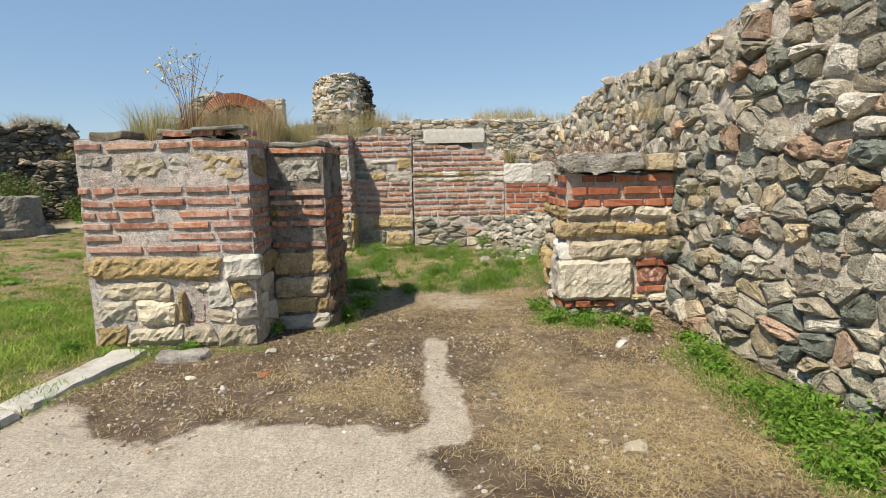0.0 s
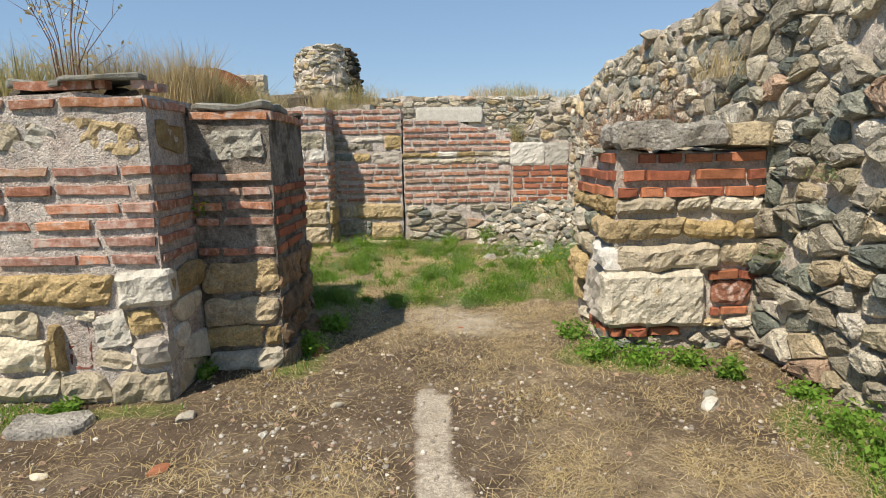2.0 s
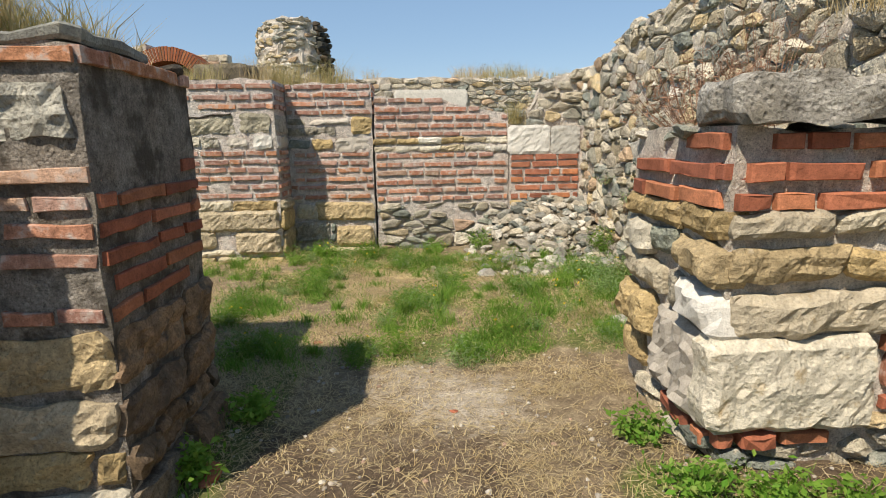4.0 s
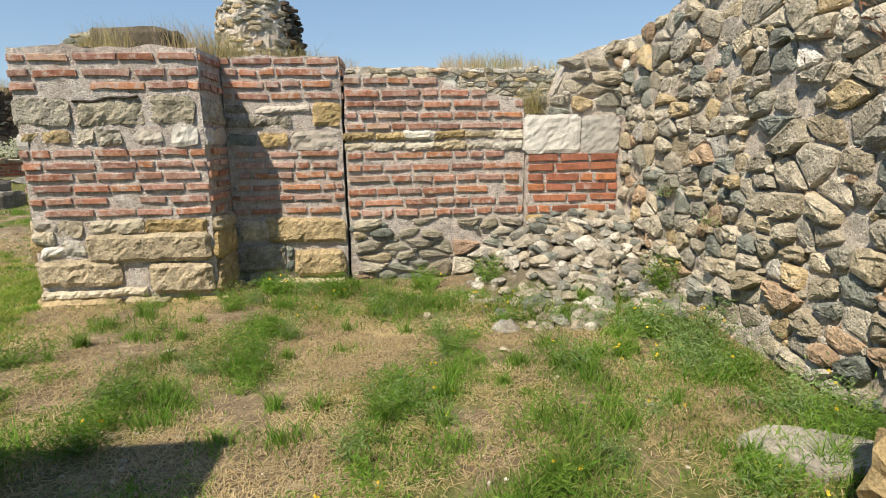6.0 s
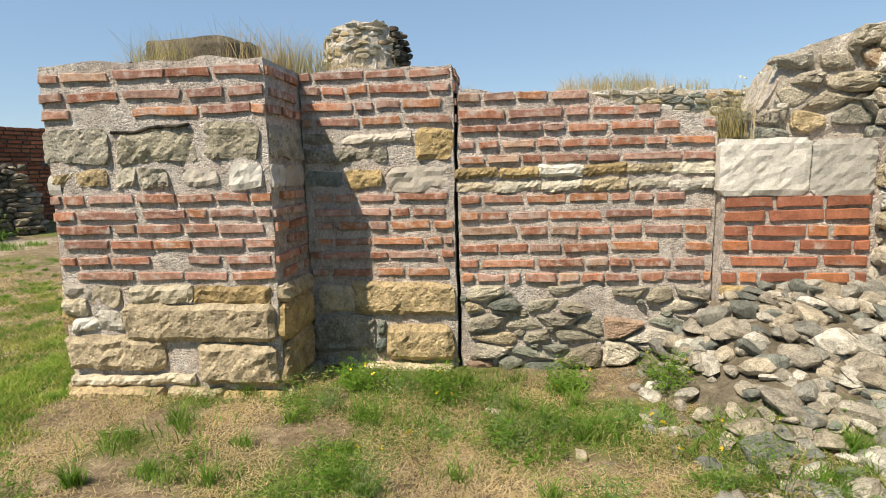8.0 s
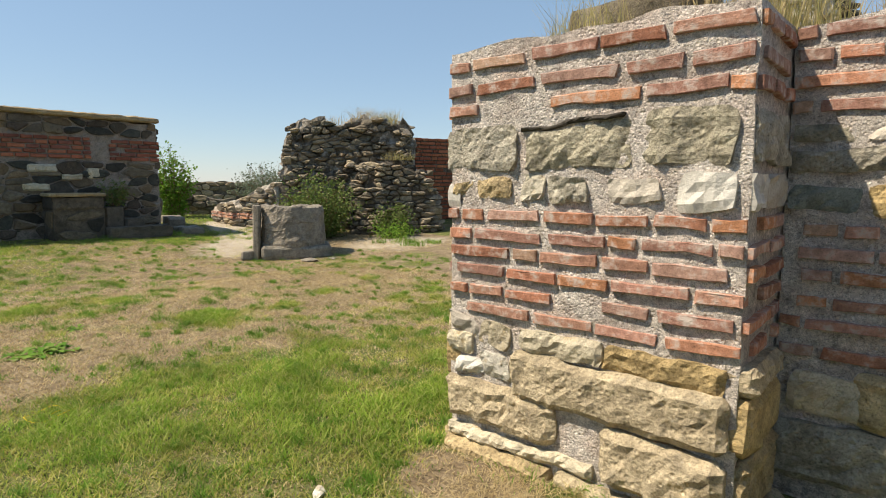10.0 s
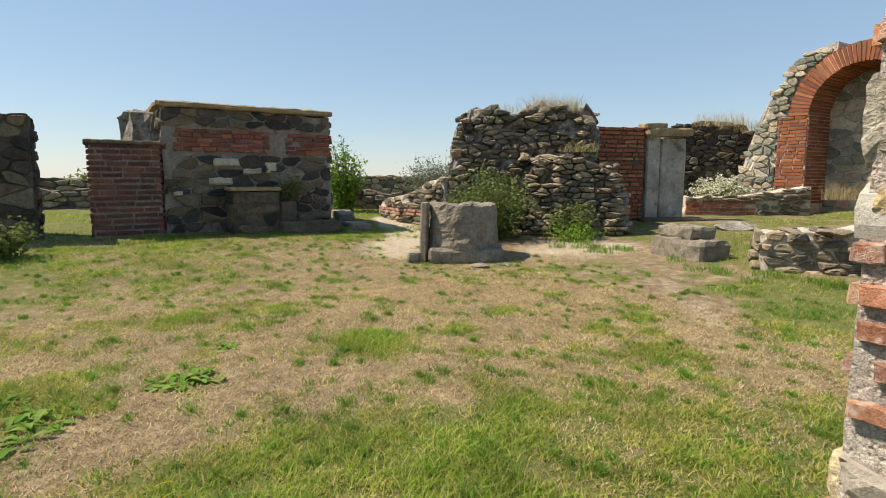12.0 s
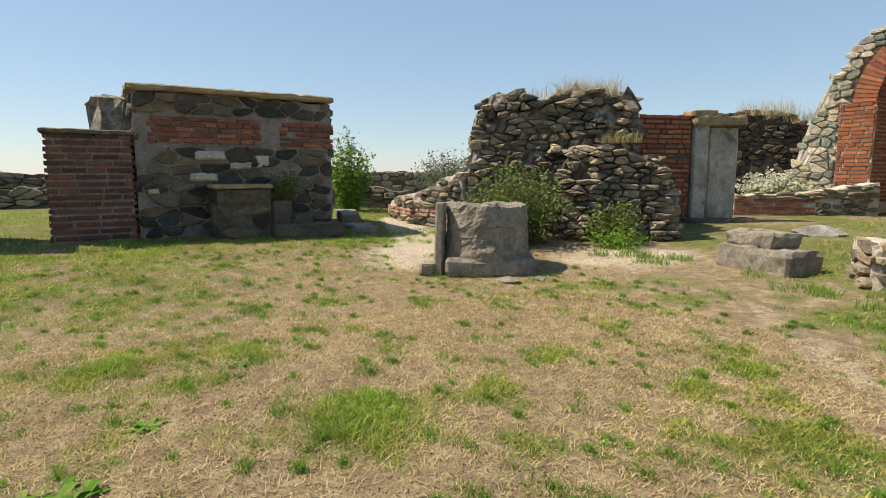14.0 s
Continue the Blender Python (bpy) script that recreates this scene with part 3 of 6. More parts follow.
def ground_material():
    m = bpy.data.materials.new("dry_ground")
    m.use_nodes = True
    nt = m.node_tree
    bsdf = nt.nodes["Principled BSDF"]
    where = node(nt, "NewGeometry").outputs["Position"]
    green = node(nt, "Attribute", attr="green").outputs["Fac"]
    sand = node(nt, "Attribute", attr="sand").outputs["Fac"]
    soil = ramp(nt, noise_at(nt, where, 3.2, 7, 0.7), [(0.3, (0.055, 0.04, 0.028)), (0.48, (0.11, 0.08, 0.054)), (0.62, (0.16, 0.122, 0.084)), (0.75, (0.25, 0.2, 0.14))])
    straw = ramp(nt, noise_at(nt, where, 7.0, 7, 0.7), [(0.32, (0.12, 0.088, 0.056)), (0.5, (0.2, 0.152, 0.097)), (0.68, (0.33, 0.265, 0.17))])
    hay = node(nt, "Attribute", attr="hay").outputs["Fac"]
    pale = ramp(nt, noise_at(nt, where, 4.0, 6, 0.65), [(0.3, (0.33, 0.285, 0.225)), (0.7, (0.45, 0.395, 0.32))])
    turf = ramp(nt, noise_at(nt, where, 9.0, 6, 0.7), [(0.3, (0.055, 0.075, 0.02)), (0.5, (0.11, 0.125, 0.038)), (0.72, (0.23, 0.19, 0.09))])
    edge = noise_at(nt, where, 9.0, 9, 0.75)

    def masked(value, lo, hi):
        s = node(nt, "Math", op="MULTIPLY_ADD")
        link(nt, edge, s.inputs[0])
        s.inputs[1].default_value = 0.8
        link(nt, value, s.inputs[2])
        return ramp(nt, s.outputs[0], [(lo, 0.0), (hi, 1.0)])

    col = mixed(nt, masked(hay, 0.8, 1.0), soil, straw)
    col = mixed(nt, masked(green, 0.68, 0.9), col, turf)
    col = mixed(nt, masked(sand, 0.75, 0.95), col, pale)
    fine = noise_at(nt, where, 60.0, 6, 0.75)
    col = mixed(nt, 1.0, col, ramp(nt, fine, [(0.3, 0.45), (0.5, 1.0), (0.7, 1.45)]), "MULTIPLY")
    crumbs = noise_at(nt, where, 210.0, 3, 0.7)
    col = mixed(nt, 1.0, col, ramp(nt, crumbs, [(0.32, 0.5), (0.5, 1.0), (0.68, 1.5)]), "MULTIPLY")
    link(nt, col, bsdf.inputs["Base Color"])
    bsdf.inputs["Roughness"].default_value = 0.95
    bsdf.inputs["Specular IOR Level"].default_value = 0.15
    b = node(nt, "Bump")
    b.inputs["Strength"].default_value = 0.8
    b.inputs["Distance"].default_value = 0.02
    link(nt, mixed(nt, 0.5, noise_at(nt, where, 22.0, 6, 0.7), fine), b.inputs["Height"])
    link(nt, b.outputs[0], bsdf.inputs["Normal"])
    return m


def build_ground():
    xs, ys = axis(-24, 6, 0.11, 2500), axis(-2, 28, 0.11, 2500)
    gx, gy = np.meshgrid(xs, ys)
    h = lie(gx, gy)
    nx, ny = len(xs), len(ys)
    verts = np.stack([gx.ravel(), gy.ravel(), h.ravel()], 1)
    i = (np.arange(ny - 1)[:, None] * nx + np.arange(nx - 1)[None, :]).ravel()
    faces = np.stack([i, i + 1, i + nx + 1, i + nx], 1)
    me = mesh("ground", verts.tolist(), faces.tolist(), ground_material(), True)
    for key, f in (("green", greenness), ("sand", sandiness), ("hay", strewn)):
        v = f(gx, gy)
        if key == "green":
            v = np.maximum(v, 0.75 * soft(np.hypot(gx + 6, gy - 10), 24, 34))
        me.attributes.new(key, "FLOAT", "POINT").data.foreach_set("value", v.ravel().astype(np.float32))
    return tagged(new("ground", me), "dry trampled earth with patchy green and straw-coloured grass", "ground", kind="structure")


build_ground()

# ---- the masonry round the first room ----


def level(z, *bumps):
    """A wall top: z at the given places along it, with a ragged edge."""
    def top(u):
        if not bumps:
            h = z
        else:
            pts = [(-99, bumps[0][1]), *bumps, (999, bumps[-1][1])]
            for (a, ha), (b, hb) in zip(pts, pts[1:]):
                if a <= u <= b:
                    h = ha + (hb - ha) * (u - a) / (b - a)
                    break
        return h + 0.035 * noise.noise(Vector((u * 4, z, 0)))
    return top


def cap_stones(wall, x0, x1, y0, y1, z, n, seed, mats=stone_mix, size=(0.1, 0.28), flat=0.45, name="capstone"):
    rng = random.Random(seed)
    pool = [pebble_mesh(seed + k, mats[0], 1, flat, name) for k in range(5)]
    for _ in range(n):
        ob = new(name, rng.choice(pool))
        ob.parent = wall
        x, y = rng.uniform(x0, x1), rng.uniform(y0, y1)
        s = rng.uniform(*size)
        h = z(x, y) if callable(z) else z
        ob.matrix_basis = pose(x, y, h - 0.03, rng.uniform(-10, 10), rng.uniform(-10, 10), rng.uniform(0, 360)) @ Matrix.Diagonal((s, s * rng.uniform(0.6, 1), s * rng.uniform(0.7, 1.1), 1))


def left_pier():
    rng = random.Random(41)
    front = Face([(-3.09, 4.8), (-1.63, 4.8)])
    wall = core("wall_left_pier", front, 0.008, 1.455, 1.9, level(1.8), plaster_m, amp=0.009, back=0.004, step=0.05, label="short ruined pier of brick bands, mortar and limestone blocks, crumbling at its foot")
    side = Face([(-1.63, 4.8), (-1.63, 5.32)])
    outer = Face([(-3.09, 6.7), (-3.09, 4.8)])
    back = Face([(-1.63, 6.7), (-3.09, 6.7)])
    for f, w in ((front, 1.46), (side, 0.5), (outer, 1.9), (back, 1.46)):
        bricks(wall, f, 0.0, w, [1.745], rng, length=0.36)
        bricks(wall, f, 0.75 if f is front else 0.0, w - 0.2, [1.845], rng, length=0.36, miss=0.3, proud=0.0)
        bricks(wall, f, 0, w, [1.375, 1.265, 1.165, 1.072, 0.974, 0.871], rng, length=0.36)
        if f is not front:
            for a in ((0.1, 0.45), (0.62, 0.95), (1.2, 1.7)):
                if a[1] <= w:
                    block(wall, f, a[0], a[1], 1.48, 1.65, rng, mats=ochre_mix, proud=0.008, rough=0.035)
            row(wall, f, 0, w, 0.61, 0.79, rng, 0.62, mats=ochre_mix, proud=0.045, rough=0.03)
            rubble(wall, f, 0.05, w, 0.0, 0.6, rng, mats=pale_mix, su=0.32, sz=0.16, proud=0.024, gap=0.004, drop=0.1, name="footing_stone", chips=0.4)
    for u0, u1, z0, z1 in ((0.0, 0.3, 1.56, 1.66), (0.34, 0.75, 1.49, 1.65), (0.78, 0.95, 1.5, 1.63), (0.98, 1.42, 1.48, 1.66)):
        block(wall, front, u0, u1, z0, z1, rng, mats=grey_mix if u0 < 0.3 else pale_mix if u0 < 0.9 else ochre_mix, proud=0.0, rough=0.035)
    block(wall, front, 0.05, 1.18, 0.605, 0.8, rng, mats=ochre_mix, proud=0.06, rough=0.035)
    block(wall, front, 1.19, 1.5, 0.58, 0.81, rng, mats=pale_mix, proud=0.05, rough=0.03)
    # crumbled footing with a small niche and an upright stone in it
    for u0, u1, z0, z1, m, p in ((0.08, 0.72, 0.42, 0.59, pale_mix, 0.02), (0.05, 0.4, 0.24, 0.42, pale_mix, 0.03), (0.41, 0.76, 0.2, 0.42, pale_mix, 0.035), (0.02, 0.3, 0.0, 0.2, ochre_mix, 0.05), (0.3, 0.8, 0.02, 0.19, pale_mix, 0.04),
                                 (0.8, 1.05, 0.5, 0.58, pale_mix, 0.0), (1.02, 1.25, 0.36, 0.56, pale_mix, 0.02), (1.24, 1.42, 0.42, 0.58, ochre_mix, 0.03), (1.02, 1.24, 0.2, 0.36, pale_mix, 0.0), (1.22, 1.3, 0.22, 0.34, white_mix, 0.05),
                                 (1.27, 1.46, 0.22, 0.4, white_mix, 0.06), (0.8, 1.1, 0.0, 0.18, pale_mix, 0.05), (1.1, 1.46, -0.02, 0.18, pale_mix, 0.06)):
        block(wall, front, u0, u1, z0, z1, rng, mats=m, proud=p, rough=0.035, name="footing_stone")
    block(wall, front, 0.775, 0.85, 0.2, 0.5, rng, mats=ochre_mix, proud=0.06, name="upright_stone")
    block(wall, front, 0.86, 1.0, 0.2, 0.5, rng, mats=dull_brick, proud=-0.02, rough=0.005, name="niche_back")
    cap_stones(wall, -3.02, -1.75, 4.9, 6.6, 1.8, 60, 300, dark_mix)
    slab("top_slab", [(-2.1, 4.76), (-1.85, 4.74), (-1.6, 4.8), (-1.75, 5.0), (-2.1, 5.15)], 1.865, 1.9, slate_m, wall, "flat dark grey slab lying on the pier", amp=0.03)
    slab("top_slab", [(-2.4, 4.82), (-2.05, 4.78), (-2.1, 5.1), (-2.4, 5.2)], 1.84, 1.88, slate_m, wall, "flat dark grey slab lying on the pier", amp=0.03)
    slab("top_slab", [(-3.0, 4.85), (-2.65, 4.8), (-2.6, 5.1), (-2.9, 5.2)], 1.79, 1.87, earth_top, wall, "broken brown slab lying on the pier", amp=0.04)
    # the set-back half
    step = Face([(-1.63, 5.3), (-1.1, 5.3)])
    inner = Face([(-1.1, 5.3), (-1.1, 6.2)])
    low = core("wall_left_return", step, 0.0, 0.526, 0.895, level(1.74), stained_m, amp=0.012, back=0.004, step=0.05, label="set-back pier beside the passage with brick courses under rough grey mortar")
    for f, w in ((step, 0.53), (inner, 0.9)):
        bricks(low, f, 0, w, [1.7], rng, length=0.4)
        # Darker brick and stone colours on the inner face stand in for its shade.
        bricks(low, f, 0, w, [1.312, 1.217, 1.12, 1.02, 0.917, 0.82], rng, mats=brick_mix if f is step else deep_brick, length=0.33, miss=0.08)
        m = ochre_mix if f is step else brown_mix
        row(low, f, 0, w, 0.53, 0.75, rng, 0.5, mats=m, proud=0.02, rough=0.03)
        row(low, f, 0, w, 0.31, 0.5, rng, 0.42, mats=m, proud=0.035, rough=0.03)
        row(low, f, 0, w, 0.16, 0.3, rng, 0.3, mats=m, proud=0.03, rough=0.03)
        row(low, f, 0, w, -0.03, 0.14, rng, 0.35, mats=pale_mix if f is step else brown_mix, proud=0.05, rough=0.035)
    block(low, step, 0.12, 0.5, 1.42, 1.62, rng, mats=grey_mix, proud=0.008, rough=0.03)
    cap_stones(low, -1.58, -1.14, 5.35, 6.1, 1.73, 20, 320, dark_mix)
    slab("top_slab", [(-1.6, 5.28), (-1.1, 5.3), (-1.12, 5.9), (-1.58, 5.8)], 1.735, 1.78, slate_m, low, "flat grey slab lying on the pier", amp=0.03)


def right_stub():
    rng = random.Random(43)
    front = Face([(1.22, 5.5), (2.3, 5.5)])
    wall = core("wall_right_stub", front, 0.012, 1.08, 0.99, level(1.42), mortar_m, amp=0.02, step=0.05, label="stub of wall beside the passage, brick courses over weathered limestone blocks")
    side = Face([(1.22, 6.5), (1.22, 5.5)])
    back = Face([(2.3, 6.5), (1.22, 6.5)])
    for f, w in ((front, 1.05), (side, 1.0), (back, 1.05)):
        for z, skip in ((1.378, 0.14), (1.26, 0.04), (1.144, 0.0)):
            a, b = (skip, w) if f is front else ((0.62 if skip > 0.1 else 0.03), w)
            bricks(wall, f, a, b, [z], rng, mats=deep_brick, length=0.36, thick=0.066, proud=0.03, miss=0)
        row(wall, f, 0.0, w, 0.985, 1.11, rng, 0.55 if f is side else 0.36, mats=pale_mix if f is front else ochre_mix, proud=0.045, rough=0.025)
        if f is side:
            block(wall, f, 0.62, 1.02, 0.79, 0.96, rng, mats=ochre_mix, proud=0.06, rough=0.03)
            block(wall, f, 0.32, 0.6, 0.84, 0.97, rng, mats=stone_mix, proud=0.03, rough=0.025)
            block(wall, f, 0.0, 0.32, 0.8, 0.98, rng, mats=pale_mix, proud=0.05, rough=0.03)
            block(wall, f, 0.0, 0.5, 0.63, 0.79, rng, mats=pale_mix, proud=0.06, rough=0.03)
            block(wall, f, 0.52, 0.66, 0.6, 0.78, rng, mats=stone_mix, proud=0.03, rough=0.02)
            block(wall, f, 0.68, 1.02, 0.57, 0.78, rng, mats=white_mix, proud=0.07, rough=0.03)
            block(wall, f, 0.42, 1.02, 0.17, 0.58, rng, mats=white_mix, proud=0.06, rough=0.035)
            block(wall, f, 0.02, 0.42, 0.38, 0.6, rng, mats=ochre_mix, proud=0.09, rough=0.04)
            block(wall, f, 0.05, 0.3, 0.16, 0.37, rng, mats=ochre_mix, proud=0.06, rough=0.03)
            bricks(wall, f, 0.5, 1.0, [0.125], rng, mats=deep_brick, length=0.25, thick=0.06, proud=0.05)
            rubble(wall, f, 0.2, 1.0, -0.04, 0.14, rng, mats=stone_mix, su=0.24, sz=0.12, proud=0.04, name="footing_stone")
        else:
            row(wall, f, 0.0, w, 0.8, 0.955, rng, 0.4, mats=ochre_mix if f is front else pale_mix, proud=0.05, rough=0.03)
    block(wall, front, 0.02, 0.74, 0.585, 0.775, rng, mats=pale_mix, proud=0.06, rough=0.03)
    block(wall, front, 0.76, 1.05, 0.6, 0.78, rng, mats=ochre_mix, proud=0.03, rough=0.03)
    block(wall, front, -0.08, 0.66, 0.175, 0.59, rng, mats=pale_mix, proud=0.09, rough=0.03)
    bricks(wall, front, -0.02, 0.5, [0.142], rng, mats=deep_brick, length=0.25, thick=0.055, proud=0.06, miss=0)
    bricks(wall, front, 0.68, 1.05, [0.545], rng, mats=deep_brick, length=0.25, thick=0.06, proud=0.03, miss=0)
    block(wall, front, 0.7, 1.0, 0.33, 0.51, rng, mats=brick_mix, proud=0.03, rough=0.03, name="red_stone")
    bricks(wall, front, 0.7, 1.0, [0.28], rng, mats=deep_brick, length=0.2, thick=0.06, proud=0.03)
    rubble(wall, front, 0.52, 1.05, -0.04, 0.24, rng, su=0.2, sz=0.1, mats=buff_mix, name="footing_stone", chips=0.4)
    rubble(wall, front, 0.0, 0.54, -0.04, 0.11, rng, su=0.2, sz=0.08, mats=buff_mix, name="footing_stone")
    slab("top_slab", [(1.17, 5.42), (1.95, 5.38), (2.0, 5.9), (1.5, 6.0), (1.17, 5.75)], 1.45, 1.62, grey_slab_m, wall, "thick weathered grey slab on the stub", amp=0.045)
    slab("top_slab", [(2.0, 5.42), (2.28, 5.4), (2.28, 5.9), (2.02, 5.9)], 1.45, 1.6, ochre_mix[0], wall, "broken brown slab on the stub", amp=0.04)
    cap_stones(wall, 1.2, 2.2, 5.75, 6.5, 1.42, 34, 340, stone_mix, size=(0.1, 0.3))


def right_wall():
    rng = random.Random(49)
    inner = Face([(2.1, 11.0), (2.2, 9.5), (2.24, 8.0), (2.25, 6.4)], batter=0.05)
    top_in = level(0.3, (0.0, 2.15), (0.5, 2.35), (0.9, 2.4), (1.3, 2.52), (2.0, 2.55), (3.0, 2.66), (4.6, 2.64))
    wall = core("wall_right_inner", inner, 0.0, 4.6, 0.75, top_in, mortar_m, amp=0.035, back=-0.004, step=0.06, label="tall rubble wall of mixed cream, grey and green stones in lime mortar")
    rubble(wall, inner, 0.0, 4.6, 0.0, 2.75, rng, mats=buff_mix, su=0.185, sz=0.125, top=top_in, proud=0.045, gap=0.009, drop=0.04, chips=0.7, dome=0.3)
    cap_stones(wall, 2.32, 2.9, 6.5, 10.6, lambda x, y: top_in(11.0 - y) - 0.03, 60, 380, buff_mix, size=(0.15, 0.34), flat=0.6)
    outer = Face([(2.25, 6.45), (2.25, 5.5), (2.28, 4.3), (2.42, 3.4), (2.55, 2.2), (2.6, 0.6)], batter=0.05)
    top_out = level(0.7, (0.0, 2.64), (0.9, 2.58), (1.6, 2.62), (2.4, 2.72), (3.0, 2.9), (6, 3.0))
    wall = core("wall_right_outer", outer, 0.0, 5.9, 0.75, top_out, mortar_m, amp=0.035, back=-0.004, step=0.06, label="rough rubble wall of mixed stones and mortar beside the path")
    rubble(wall, outer, 0.0, 5.9, 0.0, 3.1, rng, su=0.2, sz=0.135, top=top_out, proud=0.06, gap=0.009, drop=0.04, chips=0.7, dome=0.3)
    cap_stones(wall, 2.4, 3.0, 2.5, 6.4, lambda x, y: top_out(6.45 - y) - 0.03, 50, 390, stone_mix, size=(0.15, 0.36), flat=0.6)


def back_wall():
    rng = random.Random(53)
    # pier
    front = Face([(-3.13, 10.15), (-1.64, 10.15)])
    side = Face([(-1.64, 10.15), (-1.64, 10.76)])
    outer = Face([(-3.13, 11.3), (-3.13, 10.15)])
    wall = core("wall_back_pier", front, 0.012, 1.48, 1.14, level(2.14), plaster_m, amp=0.009, back=0.004, step=0.045, label="brick and stone banded pier standing on ochre limestone blocks")
    for f, w in ((front, 1.49), (side, 0.55), (outer, 1.15)):
        bricks(wall, f, 0, w, [2.062, 1.94, 1.834], rng, length=0.33)
        bricks(wall, f, 0, w, [1.301, 1.2, 1.107, 1.01, 0.907], rng, length=0.3)
        bricks(wall, f, 0.1, w, [0.805], rng, length=0.3, mats=brick_mix, miss=0.1)
        if f is not front:
            row(wall, f, 0, w, 1.525, 1.745, rng, 0.5, mats=grey_mix, proud=0.012, rough=0.03)
            row(wall, f, 0, w, 1.345, 1.5, rng, 0.33, mats=white_mix, proud=0.006, rough=0.03)
            row(wall, f, 0.0, w, 0.615, 0.755, rng, 0.62, mats=ochre_mix, proud=0.04, rough=0.018)
            row(wall, f, 0.0, w, 0.36, 0.62, rng, 0.7, mats=ochre_mix, proud=0.045, rough=0.02)
            row(wall, f, 0.0, 0.95 * w, 0.08, 0.36, rng, 0.52, mats=ochre_mix, proud=0.03, rough=0.03)
        row(wall, f, 0.0, w, -0.06, 0.07, rng, 0.6, mats=ochre_mix, proud=0.075, rough=0.025)
    for u0, u1, z0, z1, m, p in ((0.0, 0.44, 1.525, 1.76, grey_mix, 0.012), (0.48, 1.02, 1.52, 1.72, grey_mix, 0.015), (0.46, 0.98, 1.715, 1.75, dark_mix, 0.02), (1.06, 1.44, 1.53, 1.76, grey_mix, 0.02),
                                 (0.02, 0.16, 1.39, 1.47, ochre_mix, 0.005), (0.2, 0.42, 1.38, 1.5, ochre_mix, 0.008), (0.44, 0.6, 1.37, 1.52, pale_mix, 0.008), (0.6, 0.82, 1.37, 1.5, grey_mix, 0.012), (0.92, 1.16, 1.37, 1.49, white_mix, 0.008), (1.2, 1.44, 1.35, 1.51, white_mix, 0.014),
                                 (0.46, 0.92, 0.625, 0.75, pale_mix, 0.03), (0.92, 1.44, 0.61, 0.745, ochre_mix, 0.035), (0.42, 1.46, 0.37, 0.63, ochre_mix, 0.05), (0.0, 0.7, 0.17, 0.41, ochre_mix, 0.05), (0.92, 1.46, 0.09, 0.37, ochre_mix, 0.055),
                                 (0.02, 0.22, 0.66, 0.77, white_mix, 0.02), (0.0, 0.18, 0.54, 0.66, pale_mix, 0.02), (0.2, 0.42, 0.6, 0.74, pale_mix, 0.0), (0.04, 0.26, 0.43, 0.53, white_mix, 0.03), (0.22, 0.42, 0.44, 0.58, pale_mix, 0.02), (0.0, 0.9, 0.06, 0.15, pale_mix, 0.06)):
        block(wall, front, u0, u1, z0, z1, rng, mats=m, proud=p, rough=0.025)
    block(wall, front, 0.72, 0.9, 0.12, 0.34, rng, mats=dull_brick, proud=-0.03, rough=0.005, name="niche_back")
    cap_stones(wall, -3.0, -1.8, 10.25, 11.2, 2.14, 40, 360, dark_mix)
    # second bay
    bay = Face([(-1.64, 10.74), (-0.555, 10.74)])
    wall = core("wall_back_bay", bay, 0.0, 1.075, 0.6, level(2.14), plaster_m, amp=0.009, back=0.004, step=0.045, label="wall bay of brick bands with one white and one ochre stone block")
    end = Face([(-0.555, 10.74), (-0.555, 11.2)])
    bricks(wall, bay, 0, 1.07, [2.099, 2.0, 1.894, 1.787], rng, length=0.3)
    bricks(wall, end, 0, 0.5, [2.099, 2.0, 1.894, 1.787], rng, length=0.3)
    bricks(wall, bay, 0, 1.07, [1.255, 1.15, 1.055, 0.94, 0.842, 0.715], rng, length=0.26)
    for u0, u1, z0, z1, m, p in ((0.0, 0.25, 1.63, 1.72, grey_mix, 0.01), (0.27, 0.78, 1.635, 1.71, white_mix, 0.012), (0.0, 0.6, 1.5, 1.61, grey_mix, 0.014), (0.8, 1.07, 1.5, 1.73, ochre_mix, 0.02), (0.3, 0.58, 1.32, 1.46, ochre_mix, 0.02),
                                 (0.6, 1.06, 1.285, 1.47, white_mix, 0.012), (0.0, 0.28, 1.34, 1.46, slate_mix, 0.01), (0.05, 0.36, 0.43, 0.62, pale_mix, 0.02), (0.3, 1.07, 0.4, 0.65, ochre_mix, 0.055), (-0.02, 0.48, 0.12, 0.4, grey_mix, 0.05),
                                 (0.48, 0.56, 0.24, 0.36, slate_mix, 0.03), (0.47, 0.55, 0.1, 0.23, slate_mix, 0.03), (0.55, 1.06, 0.06, 0.335, ochre_mix, 0.055), (0.3, 1.07, -0.06, 0.05, ochre_mix, 0.09)):
        block(wall, bay, u0, u1, z0, z1, rng, mats=m, proud=p, rough=0.022)
    # third bay
    face = Face([(-0.54, 10.77), (1.2, 10.77)])
    top = level(0.2, (0.0, 1.97), (0.9, 1.92), (1.3, 1.8), (1.74, 1.73))
    wall = core("wall_back", face, 0.0, 1.735, 0.6, top, plaster_m, amp=0.009, back=0.004, step=0.045, label="long wall of red brick bands with cream limestone courses and a rubble foot")
    bricks(wall, face, 0, 1.73, [1.924, 1.812, 1.708, 1.606, 1.503], rng, length=0.29, top=lambda u: top(u) + 0.03, slope=-0.008)
    for z in (1.412, 1.307):
        for u in range(6):
            block(wall, face, u * 0.29 + rng.uniform(-0.03, 0.0), u * 0.29 + 0.29, z - rng.uniform(0.03, 0.045), z + rng.uniform(0.03, 0.048), rng, mats=rng.choice((ochre_mix, ochre_mix, pale_mix)), gap=0.006, proud=0.018, rough=0.02)
